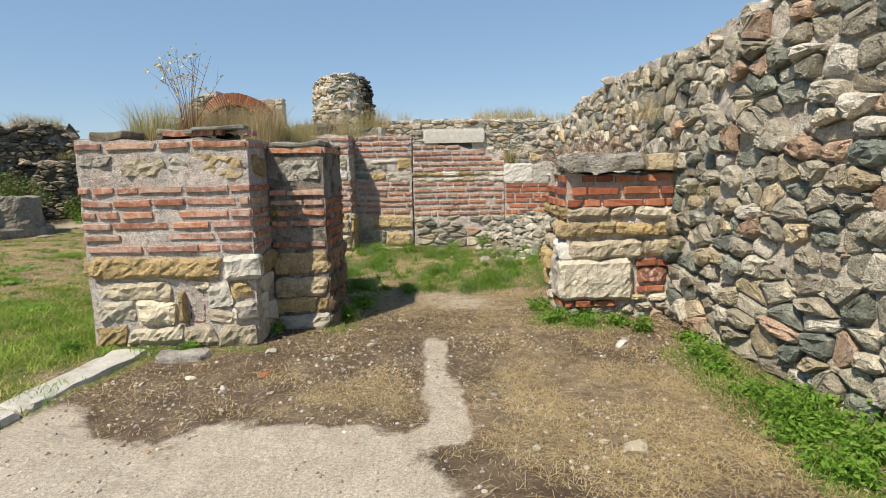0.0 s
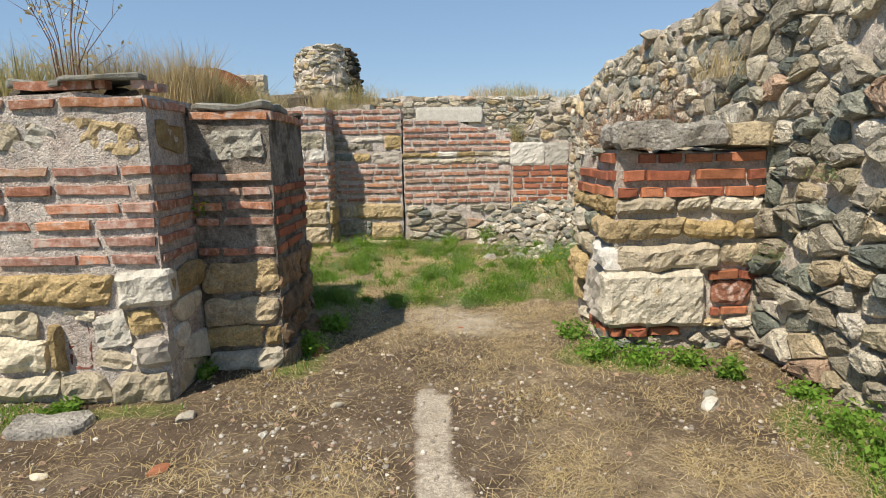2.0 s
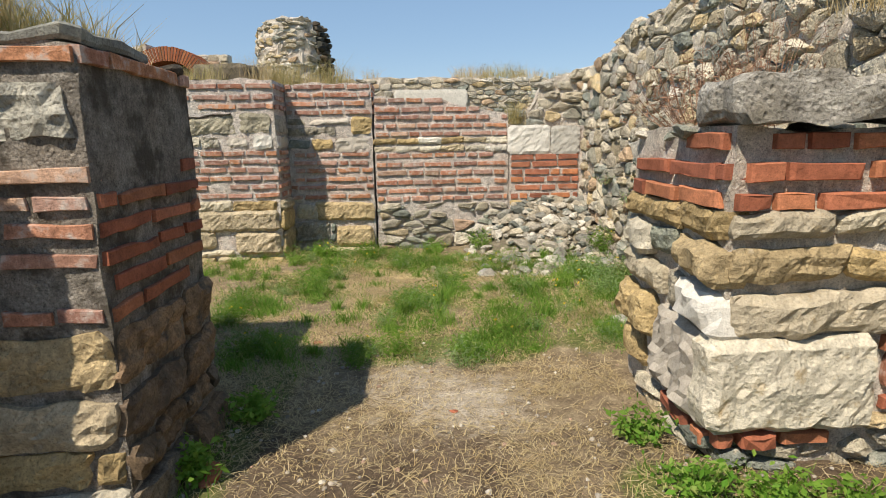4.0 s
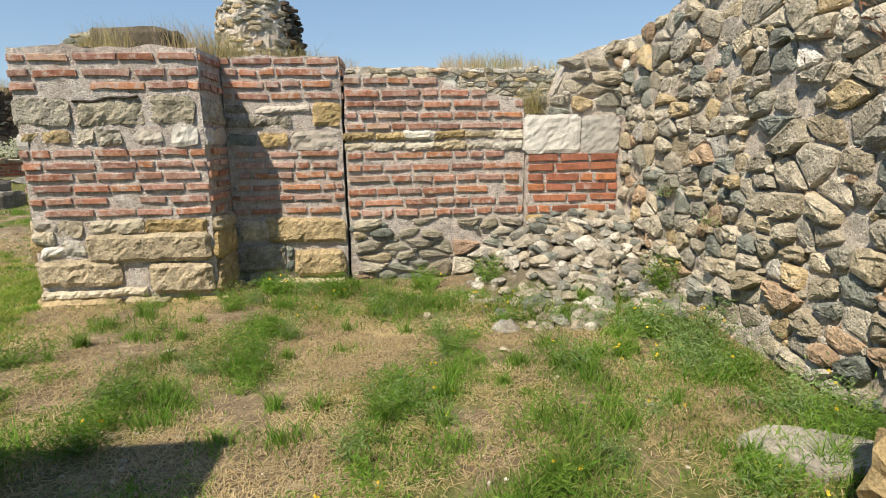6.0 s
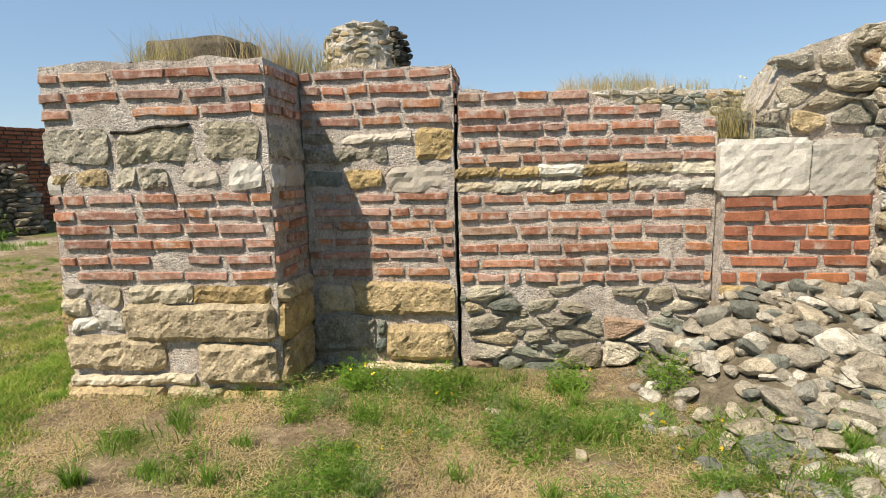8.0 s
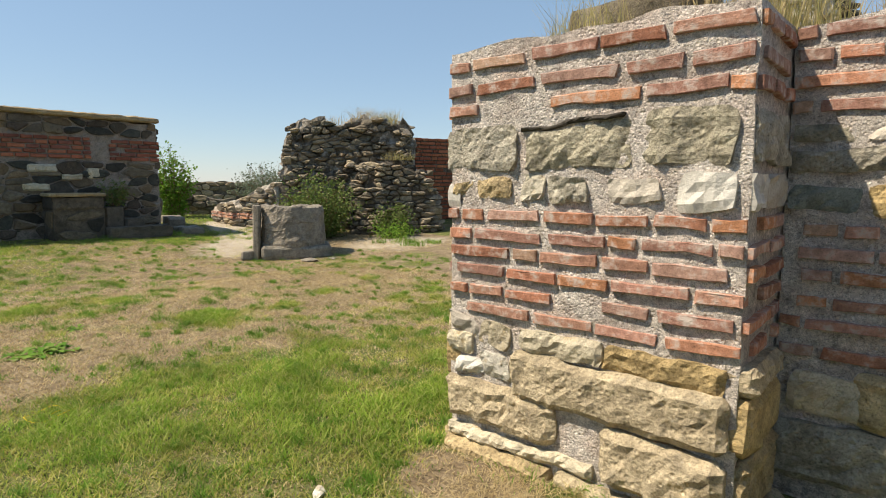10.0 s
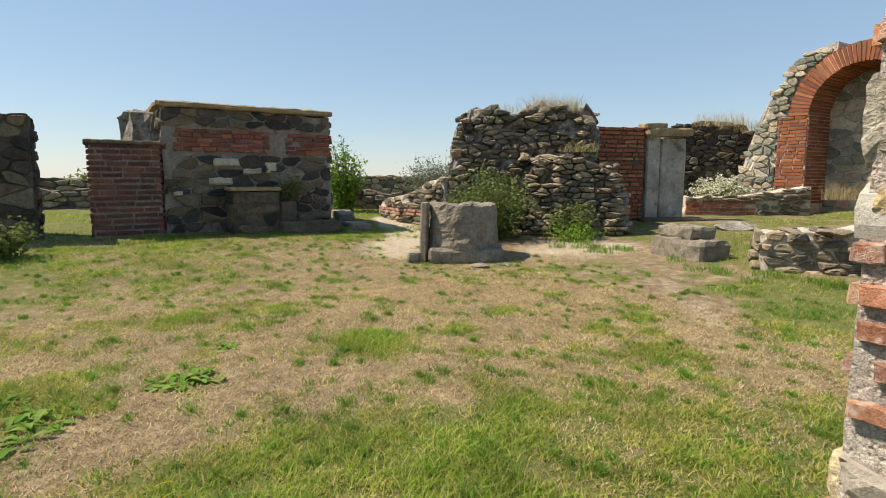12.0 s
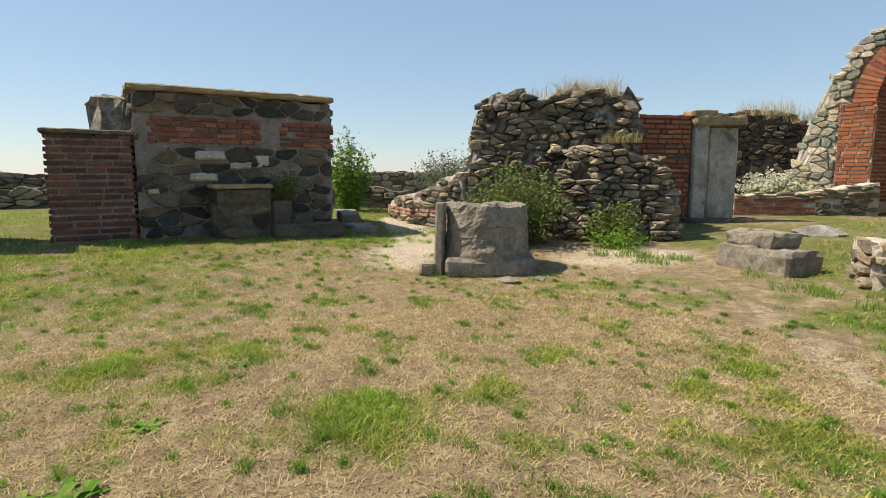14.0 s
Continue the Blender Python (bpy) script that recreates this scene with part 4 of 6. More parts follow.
    bricks(wall, face, 0, 1.73, [1.224, 1.108, 0.996, 0.878, 0.769], rng, length=0.28)
    bricks(wall, face, 0, 1.73, [0.665], rng, length=0.2, miss=0.15, wear=0.01)
    rubble(wall, face, 0, 1.73, -0.03, 0.61, rng, su=0.24, sz=0.115, mats=stone_mix, name="footing_stone", chips=0.6)
    # white blocks and dark bricks beside the corner
    face = Face([(1.2, 10.66), (2.12, 10.62)])
    wall = core("wall_back_corner", face, 0.0, 0.95, 0.6, level(1.57), plaster_m, amp=0.009, back=0.004, step=0.05, label="corner of the wall with two white blocks over deep red bricks")
    block(wall, face, -0.03, 0.52, 1.215, 1.585, rng, mats=white_mix, gap=0.004, proud=0.02, rough=0.008)
    block(wall, face, 0.52, 0.9, 1.205, 1.57, rng, mats=white_mix, gap=0.004, proud=0.02, rough=0.01)
    bricks(wall, face, 0, 0.9, [1.178, 1.09, 0.99, 0.893, 0.789, 0.678], rng, mats=corner_brick, length=0.25, thick=0.062, proud=0.014, miss=0.0)
    block(wall, face, 0.0, 0.4, 0.5, 0.63, rng, mats=ochre_mix, proud=0.03)
    block(wall, face, 0.4, 0.9, 0.5, 0.63, rng, mats=pale_mix, proud=0.02)
    rubble(wall, face, 0, 0.92, 0.0, 0.5, rng, su=0.22, sz=0.12, mats=buff_mix, name="footing_stone")
    face = Face([(1.25, 10.95), (2.3, 10.8)])
    top = level(0.4, (0.0, 1.65), (0.3, 1.85), (0.42, 2.15), (1.1, 2.35))
    wall = core("wall_back_upper", face, 0.0, 1.1, 0.7, top, mortar_m, amp=0.04, label="ragged upper stonework of the corner with a pierced stone")
    rubble(wall, face, 0.0, 1.1, 1.55, 2.4, rng, su=0.24, sz=0.12, top=top, mats=buff_mix, proud=0.04, chips=0.5)


corner_brick = pair("red_orange_brick", [(0.52, 0.21, 0.12), (0.46, 0.18, 0.11), (0.56, 0.23, 0.11), (0.4, 0.16, 0.1)], coarse=8, fine=55, vary=0.25, grain=0.24, stain=(0.58, 0.46, 0.4), stain_at=(0.58, 0.72), bump=0.6)
# Brown stone with dark stains, its colour lowered to paint the inner face's shade.
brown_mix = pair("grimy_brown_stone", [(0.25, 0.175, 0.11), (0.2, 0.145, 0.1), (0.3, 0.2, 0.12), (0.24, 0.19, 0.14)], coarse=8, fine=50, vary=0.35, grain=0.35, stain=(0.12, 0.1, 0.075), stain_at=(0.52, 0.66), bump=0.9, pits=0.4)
slate_mix = pair("green_slate_stone", [(0.2, 0.225, 0.19), (0.16, 0.19, 0.17), (0.26, 0.28, 0.24)], coarse=8, fine=50, vary=0.25, grain=0.3, bump=0.8)
white_mix = pair("white_limestone", [(0.62, 0.59, 0.53), (0.66, 0.63, 0.57), (0.6, 0.54, 0.46)], coarse=6, fine=50, vary=0.12, grain=0.16, stain=(0.45, 0.42, 0.36), stain_at=(0.6, 0.75), bump=0.5)
grey_slab_m = shade("weathered_grey_slab", [(0.4, 0.37, 0.32), (0.48, 0.45, 0.4), (0.3, 0.27, 0.22)], coarse=5, fine=38, bump=1.0, depth=0.02, pits=0.5)
left_pier()
right_stub()
right_wall()
back_wall()

# ---- the ruins beyond ----


band_brick = pair("dark_band_brick", [(0.34, 0.115, 0.07), (0.29, 0.095, 0.06), (0.38, 0.14, 0.08), (0.24, 0.09, 0.065)], coarse=8, fine=50, vary=0.25, grain=0.25, bump=0.45)


def far_block():
    rng = random.Random(61)
    face = Face([(-15.2, 9.9), (-15.2, 13.45)])
    top = level(0.1, (0.0, 2.92), (3.55, 2.86))
    wall = core("ruined_block", face, 0.0, 3.55, 2.2, top, dull_mortar, amp=0.03, z0=0.1, label="massive dark stone block with a red brick band and capping", category="ruined wall", kind="thing")
    courses(wall, face, 0.2, 2.15, 2.02, 2.5, 5, rng, mats=band_brick, length=0.3, fill=0.72, proud=0.03)
    courses(wall, face, 2.5, 3.6, 2.0, 2.48, 5, rng, mats=band_brick, length=0.3, fill=0.72, proud=0.03)
    rubble(wall, face, 0.0, 3.55, 2.52, 2.9, rng, mats=dark_mix, su=0.36, sz=0.16, proud=0.04, gap=0.01)
    rubble(wall, face, 0.0, 3.55, 0.2, 1.98, rng, mats=dark_mix, su=0.34, sz=0.17, proud=0.035, gap=0.012, drop=0.12, chips=0.5)
    for u0, u1, z0, z1 in ((0.95, 1.5, 1.72, 1.9), (0.85, 1.35, 1.33, 1.5), (1.55, 1.95, 1.55, 1.7), (2.02, 2.3, 1.58, 1.84), (0.15, 0.35, 1.1, 1.22)):
        block(wall, face, u0, u1, z0, z1, rng, mats=pale_mix, proud=0.06, name="pale_block")
    side = Face([(-17.3, 9.9), (-15.2, 9.9)])
    rubble(wall, side, 0, 2.1, 0.2, 2.85, rng, mats=dark_mix, su=0.36, sz=0.2, proud=0.04)
    end = Face([(-15.2, 13.45), (-17.3, 13.45)])
    rubble(wall, end, 0, 2.1, 0.2, 2.85, rng, mats=dark_mix, su=0.36, sz=0.2, proud=0.04)
    slab("capping", [(-15.08, 9.82), (-15.08, 13.5), (-17.3, 13.5), (-17.3, 9.82)], 2.9, 3.02, cap_m, wall, "uneven ochre cement capping", amp=0.03)
    # pale lump behind its end
    slab("broken_masonry", [(-15.75, 9.45), (-15.6, 9.9), (-16.6, 9.95), (-16.7, 9.35), (-16.2, 9.2)], 2.0, 2.8, stained_m, wall, "pale broken lump of mortared masonry", amp=0.2)
    # brick pier beside it
    face = Face([(-15.12, 8.62), (-15.12, 9.86)])
    pier = core("brick_pier", face, 0.02, 1.22, 0.7, level(2.1), dull_mortar, amp=0.012, z0=0.1, label="dark red brick pier with thick mortar joints built against the block", category="pier", kind="thing")
    courses(pier, face, 0, 1.24, 0.35, 2.15, 16, rng, mats=dull_brick, length=0.34, fill=0.6, proud=0.02, miss=0.01)
    for f, w in ((Face([(-15.82, 8.62), (-15.12, 8.62)]), 0.7), (Face([(-15.12, 9.86), (-15.82, 9.86)]), 0.7)):
        courses(pier, f, 0, w, 0.35, 2.15, 16, rng, mats=dull_brick, length=0.34, fill=0.6, proud=0.02, miss=0.01)
    slab("capping", [(-15.05, 8.56), (-15.05, 9.9), (-15.85, 9.9), (-15.85, 8.56)], 2.13, 2.2, earth_top, pier, "thin earthy capping", amp=0.02)
    # stepped base in front
    box = Face([(-14.45, 11.08), (-14.45, 12.0)])
    base = core("stepped_base", box, 0.0, 0.92, 0.75, level(1.2), dark_mortar, amp=0.015, z0=0.1, label="low dark stone base with steps and an ochre-edged top", category="steps", kind="thing")
    for f, w in ((box, 0.92), (Face([(-15.15, 11.08), (-14.45, 11.08)]), 0.7)):
        row(base, f, 0, w, 0.95, 1.2, rng, 0.9, mats=dark_mix, proud=0.02, rough=0.01)
        rubble(base, f, 0, w, 0.25, 0.94, rng, mats=dark_mix, su=0.4, sz=0.22, proud=0.025)
    slab("top_slab", [(-14.38, 11.02), (-14.38, 12.05), (-15.15, 12.05), (-15.15, 11.02)], 1.22, 1.29, cap_m, base, "ochre lichened top slab", amp=0.008)
    slab("step", [(-14.5, 12.03), (-14.5, 12.42), (-15.15, 12.42), (-15.15, 12.03)], 0.3, 0.98, dark_mortar, base, amp=0.02)
    slab("step", [(-14.4, 12.4), (-14.4, 12.8), (-15.15, 12.8), (-15.15, 12.4)], 0.3, 0.72, dark_mortar, base, amp=0.02)
    slab("step", [(-14.2, 12.0), (-14.15, 13.3), (-14.6, 13.3), (-14.6, 12.0)], 0.3, 0.55, dark_mortar, base, amp=0.03)
    # wall end on the other side of the gap
    face = Face([(-15.2, 4.9), (-15.2, 7.75)])
    # The wall end's shade is deepened by near-black stone and mortar colours.
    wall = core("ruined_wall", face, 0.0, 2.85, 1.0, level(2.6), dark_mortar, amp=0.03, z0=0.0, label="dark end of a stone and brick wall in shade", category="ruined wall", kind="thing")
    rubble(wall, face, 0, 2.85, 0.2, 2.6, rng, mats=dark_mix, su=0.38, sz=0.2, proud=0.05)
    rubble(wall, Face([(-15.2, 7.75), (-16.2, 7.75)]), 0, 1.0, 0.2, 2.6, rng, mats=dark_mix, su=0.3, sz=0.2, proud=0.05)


def stone_drum():
    """A great carved drum, broken open on one side, on a squared foot."""
    x0, y0 = -10.95, 14.3
    base = gz(x0, y0) - 0.02
    holder = new("stone_drum")
    holder.matrix_basis = pose(x0, y0, base, 0, 1.2, 58)
    tagged(holder, "weathered grey carved stone drum with a squared foot on the grass", "stone drum")
    verts, faces, n = [], [], 72
    rings = [(0.66 - 0.002 * k, 0.05 * k) for k in range(20)] + [(0.6, 1.03), (0.5, 1.04), (0.44, 1.0), (0.4, 0.7)]
    for r, z in rings:
        for i in range(n):
            a = 2 * math.pi * i / n
            p = Vector((r * math.cos(a), r * math.sin(a), z + (0.018 * math.sin(a * 2 + 0.5) if z > 0.9 else 0)))
            verts.append((p + wobble(*p, 4.0, 9.0) * 0.04 + wobble(*p, 11.0, 9.0) * 0.026 + wobble(*p, 24.0, 9.0) * 0.012)[:])
    for r in range(len(rings) - 1):
        for i in range(n):
            j = (i + 1) % n
            faces.append((r * n + i, r * n + j, r * n + n + j, r * n + n + i))
    faces.append(tuple((len(rings) - 1) * n + i for i in range(n)))
    part("drum", verts, faces, drum_m, holder)
    slab("foot", [(-0.6, -0.64), (0.35, -0.68), (0.74, -0.5), (0.76, 0.5), (-0.6, 0.6)], 0.02, 0.27, drum_m, holder, "squared lower moulding", amp=0.02)
    slab("flange", [(-0.76, -0.46), (-0.63, -0.5), (-0.58, -0.2), (-0.74, -0.2)], 0.0, 1.05, drum_m, holder, "upright broken flange", amp=0.012)
    slab("wedge", [(-0.98, -0.5), (-0.75, -0.5), (-0.73, -0.2), (-0.94, -0.25)], 0.0, 0.16, drum_m, holder, amp=0.03)
    rng = random.Random(5)
    for k, (dx, dy, s) in enumerate(((-0.95, -0.75, 0.28), (-0.55, -0.85, 0.2), (-0.3, -0.9, 0.16), (0.3, -0.88, 0.55), (0.75, -0.8, 0.4), (-0.7, -0.7, 0.2))):
        c, sn = math.cos(radians(58)), math.sin(radians(58))
        px, py = x0 + dx * c - dy * sn, y0 + dx * sn + dy * c
        st = new("flat_stone", pebble_mesh(900 + k, drum_m, 1, 0.35, "flat_stone"))
        st.matrix_basis = pose(px, py, gz(px, py) - 0.02, 0, 0, rng.uniform(0, 180)) @ Matrix.Diagonal((s, s * 0.7, s * 0.5, 1))
        tagged(st, "flat grey stone lying by the drum's foot", "stone", "stones at the drum")


def ruin_mass():
    rng = random.Random(67)
    face = Face([(-13.7, 15.85), (-12.6, 17.3), (-11.5, 18.6)], batter=0.1)
    top = level(0.6, (0.0, 2.2), (0.15, 2.7), (0.5, 3.05), (1.0, 3.15), (1.3, 2.95), (1.7, 3.0), (2.0, 3.2), (2.6, 3.15), (2.9, 3.0), (3.2, 3.1), (3.4, 2.8))
    mass = core("ruin", face, 0.0, 3.4, 2.2, top, stained_m, amp=0.2, z0=0.0, step=0.12, label="tall crumbling heap of ancient rubble masonry overgrown at its foot", category="ruin", kind="thing")
    rubble(mass, face, 0, 3.4, 0.2, 3.2, rng, mats=ruin_mix, su=0.23, sz=0.105, top=top, proud=0.12, gap=0.012, drop=0.2, dome=0.2, tilt=0.1, thin=0.3)
    left = Face([(-15.4, 17.2), (-13.7, 15.85)], batter=0.08)
    rubble(mass, left, 0, 2.15, 0.2, 2.9, rng, mats=ruin_mix, su=0.3, sz=0.15, top=level(0.6, (0.0, 2.3), (2.1, 2.6)), proud=0.1)
    face = Face([(-12.05, 16.65), (-11.4, 17.1), (-10.62, 18.3), (-10.9, 18.9)], batter=0.16)
    top = level(0.9, (0.0, 1.5), (0.5, 2.1), (1.1, 2.0), (1.8, 1.75), (2.2, 1.5), (2.9, 1.3))
    mass = core("ruin", face, 0.0, 2.9, 1.2, top, dark_mortar, amp=0.12, z0=0.0, step=0.13, label="lower shoulder of loose flat stones leaning on the ruin", category="ruin", kind="thing")
    rubble(mass, face, 0, 2.9, 0.15, 2.2, rng, mats=ruin_mix, su=0.23, sz=0.1, top=top, proud=0.1, drop=0.06, dome=0.2, tilt=0.1, thin=0.3)
    c_rng = random.Random(4)
    pool = [pebble_mesh(700 + k, ruin_mix[0], 1, 0.5, "loose_stone") for k in range(6)]
    for k in range(70):
        f = Face([(-13.7, 15.85), (-11.5, 18.6)])
        u, v = c_rng.uniform(0, 3.4), c_rng.uniform(0.3, 1.9)
        x, y, _ = f.world(u, 0, -v)
        z = 3.0 + c_rng.uniform(-0.1, 0.05)
        if k >= 45:
            f = Face([(-12.05, 16.65), (-10.7, 18.4)])
            u = c_rng.uniform(0, 2.2)
            x, y, _ = f.world(u, 0, -c_rng.uniform(0.3, 1.0))
            z = 1.95 - 0.2 * u / 2
        ob = new("loose_stone", c_rng.choice(pool))
        ob.parent = mass
        s = c_rng.uniform(0.2, 0.45)
        ob.matrix_basis = pose(x, y, z - 0.05, c_rng.uniform(-14, 14), c_rng.uniform(-14, 14), c_rng.uniform(0, 360)) @ Matrix.Diagonal((s, s * 0.8, s * 0.8, 1))
    # doorway at its end
    face = Face([(-12.75, 19.7), (-12.3, 21.05)])
    wall = core("brick_wall", face, 0.0, 1.42, 0.5, level(2.8), dark_mortar, amp=0.015, z0=0.1, label="dark red brick wall beside the stone doorway", category="wall", kind="thing")
    courses(wall, face, 0, 1.42, 0.4, 2.82, 22, rng, mats=deep_brick, length=0.34, fill=0.68, proud=0.02, miss=0.01)
    door = new("stone_doorway")
    door.matrix_basis = pose(-12.3, 21.08, gz(-12.3, 21.1) - 0.05, 0, 0, 63)
    tagged(door, "pale stone doorway with a leaning slab under a worn lintel", "doorway")
    h = 2.25
    slab("jamb", [(0.0, -0.12), (0.36, -0.12), (0.36, 0.3), (0.0, 0.3)], 0, h, concrete_m, door, "rough pale jamb", amp=0.02)
    slab("panel", [(0.42, 0.02), (1.12, -0.04), (1.12, 0.16), (0.42, 0.22)], 0, h - 0.06, concrete_m, door, "patched pale slab", amp=0.02)
    slab("lintel", [(-0.05, -0.22), (1.2, -0.22), (1.22, 0.35), (-0.05, 0.35)], h, h + 0.2, cap_m, door, "worn brown lintel", amp=0.03)
    slab("lintel_stone", [(-0.1, -0.2), (0.5, -0.2), (0.5, 0.3), (-0.1, 0.3)], h + 0.2, h + 0.32, cap_m, door, amp=0.03)
    slab("threshold", [(-0.2, -0.5), (1.5, -0.5), (1.5, 0.1), (-0.2, 0.1)], -0.1, 0.12, dark_mortar, door, amp=0.03)
    # ruin behind it
    face = Face([(-15.2, 25.6), (-14.0, 27.2), (-12.6, 28.2)], batter=0.1)
    top = level(1.1, (0, 2.7), (0.6, 3.3), (1.6, 3.5), (2.6, 3.4), (3.6, 2.6))
    mass = core("ruined_wall", face, 0, 3.6, 1.0, top, dark_mortar, amp=0.12, z0=0.2, step=0.16, label="dark rubble wall stump topped with dry grass", category="ruined wall", kind="thing")
    rubble(mass, face, 0, 3.6, 0.4, 3.5, rng, mats=dark_mix, su=0.3, sz=0.17, top=top, proud=0.1)
    # low brick and stone wall in front of the arch
    face = Face([(-12.55, 23.3), (-11.25, 24.7), (-10.4, 25.9)])
    top = level(0.5, (0, 0.95), (1.6, 0.98), (1.9, 1.05), (3.4, 1.25))
    low = core("low_wall", face, 0, 3.4, 0.5, top, mortar_m, amp=0.03, z0=0.1, label="low wall of brick courses under flat grey stones", category="low wall", kind="thing")
    courses(low, face, 0, 1.9, 0.45, 0.86, 4, rng, mats=deep_brick, length=0.34, fill=0.7, proud=0.02)
    rubble(low, face, 0, 3.4, 0.86, 1.2, rng, mats=ruin_mix, su=0.3, sz=0.08, top=lambda u: top(u) + 0.05, proud=0.05)
    rubble(low, face, 1.9, 3.4, 0.4, 0.86, rng, mats=ruin_mix, su=0.26, sz=0.12, proud=0.05)
    # near low wall and slabs
    face = Face([(-6.85, 16.75), (-6.0, 17.35), (-3.4, 19.2)], batter=0.05)
    top = level(0.35, (0, 0.66), (0.6, 0.74), (4.4, 0.85))
    low = core("low_wall", face, 0, 4.2, 0.9, top, mortar_m, amp=0.04, z0=-0.1, label="low dry-looking wall of flat weathered stones", category="low wall", kind="thing")
    rubble(low, face, 0, 4.2, 0.0, 0.9, rng, mats=ruin_mix, su=0.26, sz=0.12, top=top, proud=0.07, chips=0.4)
    rubble(low, Face([(-7.35, 17.5), (-6.85, 16.75)]), 0, 0.9, 0.0, 0.7, rng, mats=ruin_mix, su=0.3, sz=0.13, proud=0.06)
    cap_stones(low, -6.8, -5.0, 17.1, 17.9, 0.74, 34, 420, ruin_mix, (0.2, 0.45), 0.3)
    z = gz(-8.5, 17.0)
    slab("stone_block", [(-8.9, 16.95), (-7.75, 16.72), (-7.6, 17.3), (-8.8, 17.55)], z - 0.05, z + 0.3, drum_m, None, "long weathered grey stone block lying on the ground", "stone block", amp=0.04)
    slab("stone_slab", [(-8.85, 17.1), (-8.05, 16.95), (-7.95, 17.45), (-8.75, 17.6)], z + 0.3, z + 0.5, drum_m, None, "broken grey slab lying on a stone block", "stone slab", amp=0.05)
    z = gz(-8.0, 18.6)
    st = new("pale_boulder", pebble_mesh(431, grey_slab_m, 2, 0.5, "pale_boulder"))
    st.matrix_basis = pose(-8.3, 18.6, z - 0.03, 0, 0, 30) @ Matrix.Diagonal((0.8, 0.5, 0.5, 1))
    tagged(st, "grey flat boulder on the bank behind the slabs", "boulder")


def arch():
    rng = random.Random(71)
    y, cx, spring, inner, outer = 26.2, -9.45, 3.3, 1.3, 1.83
    holder = new("brick_arch")
    tagged(holder, "great round arch of restored red brick set in a stone wall", "arch")
    # niche wall behind
    back = core("niche_wall", Face([(-11.4, 27.5), (-7.5, 27.5)]), 0, 3.9, 0.5, level(5.0), mortar_m, amp=0.03, z0=0.2, parent=holder, step=0.15, kind="")
    rubble(back, Face([(-11.4, 27.5), (-7.5, 27.5)]), 0, 3.9, 0.4, 5.0, rng, mats=stone_mix, su=0.42, sz=0.26, proud=0.04)
    for side in (-1, 1):
        x0, x1 = sorted((cx + side * inner, cx + side * (outer + 0.3)))
        front = Face([(x0, y), (x1, y)])
        pier = core("pier", front, 0, x1 - x0, 1.3, level(spring), mortar_m, amp=0.008, z0=0.2, parent=holder, step=0.2, kind="")
        courses(pier, front, 0, x1 - x0, 0.75, spring, 25, rng, mats=new_brick, length=0.34, fill=0.72, proud=0.02, miss=0)
        jamb = Face([(cx - inner, y), (cx - inner, y + 1.3)]) if side < 0 else Face([(cx + inner, y + 1.3), (cx + inner, y)])
        courses(pier, jamb, 0, 1.3, 0.75, spring, 25, rng, mats=new_brick, length=0.34, fill=0.72, proud=0.02, miss=0)
        sx0, sx1 = (-12.75, x0) if side < 0 else (x1, x1 + 2.2)
        face = Face([(sx0, y + 0.03), (sx1, y + 0.03)])
        w = sx1 - sx0
        top = level(1.7, (0.0, 1.3), (0.35, 2.6), (0.8, 3.75), (w, 4.1)) if side < 0 else level(1.8, (0, 3.6), (w, 3.2))
        wing = core("wing_wall", face, 0, w, 1.0, top, mortar_m, amp=0.04, z0=0.2, parent=holder, step=0.14, kind="")
        rubble(wing, face, 0, w, 0.5, 4.2, rng, mats=stone_mix, su=0.33, sz=0.17, top=top, proud=0.05)
    # ring of bricks
    n = 46
    ring = [(inner, y - 0.03), (outer, y - 0.03), (outer, y + 1.3), (inner, y + 1.3)]
    bv, bf = [], []
    for i in range(n + 1):
        a = math.pi * i / n
        for r, yy in ((inner + 0.02, y), (outer - 0.02, y), (outer - 0.02, y + 1.28), (inner + 0.02, y + 1.28)):
            bv.append((cx + r * math.cos(a), yy, spring + r * math.sin(a)))
    for i in range(n):
        for k in range(4):
            bf.append((i * 4 + k, i * 4 + (k + 1) % 4, i * 4 + 4 + (k + 1) % 4, i * 4 + 4 + k))
    vault = part("vault", bv, bf, mortar_m, holder)
    for i in range(n):
        a0, a1 = math.pi * (i + 0.14) / n, math.pi * (i + 0.86) / n
        vs = []
        lift = rng.uniform(-0.012, 0.012)
        for r, yy in ring:
            for a in (a0, a1):
                vs.append((cx + (r + lift) * math.cos(a), yy, spring + (r + lift) * math.sin(a)))
        fs = [(0, 1, 3, 2), (2, 3, 5, 4), (4, 5, 7, 6), (6, 7, 1, 0), (0, 2, 4, 6), (1, 7, 5, 3)]
        part("brick", vs, fs, new_brick[0], vault)
    # stone haunch outside the ring
    face = Face([(-11.9, y + 0.02), (-10.0, y + 0.02)])
    top = level(1.9, (0.0, 3.95), (0.3, 4.3), (0.75, 4.95), (1.1, 5.12), (1.9, 5.3))
    haunch = core("haunch", face, 0.0, 1.7, 0.9, top, mortar_m, amp=0.0, z0=lambda u: spring + math.sqrt(max(0.0, (outer + 0.02) ** 2 - (-11.9 + u - cx) ** 2)), parent=holder, back=0.12, step=0.12, kind="")
    keep = lambda u, z: math.hypot(-11.9 + u - cx, z - spring) > outer + 0.06
    rubble(haunch, face, 0, 1.7, spring, 5.1, rng, mats=stone_mix, su=0.3, sz=0.16, top=top, keep=keep, proud=0.05)


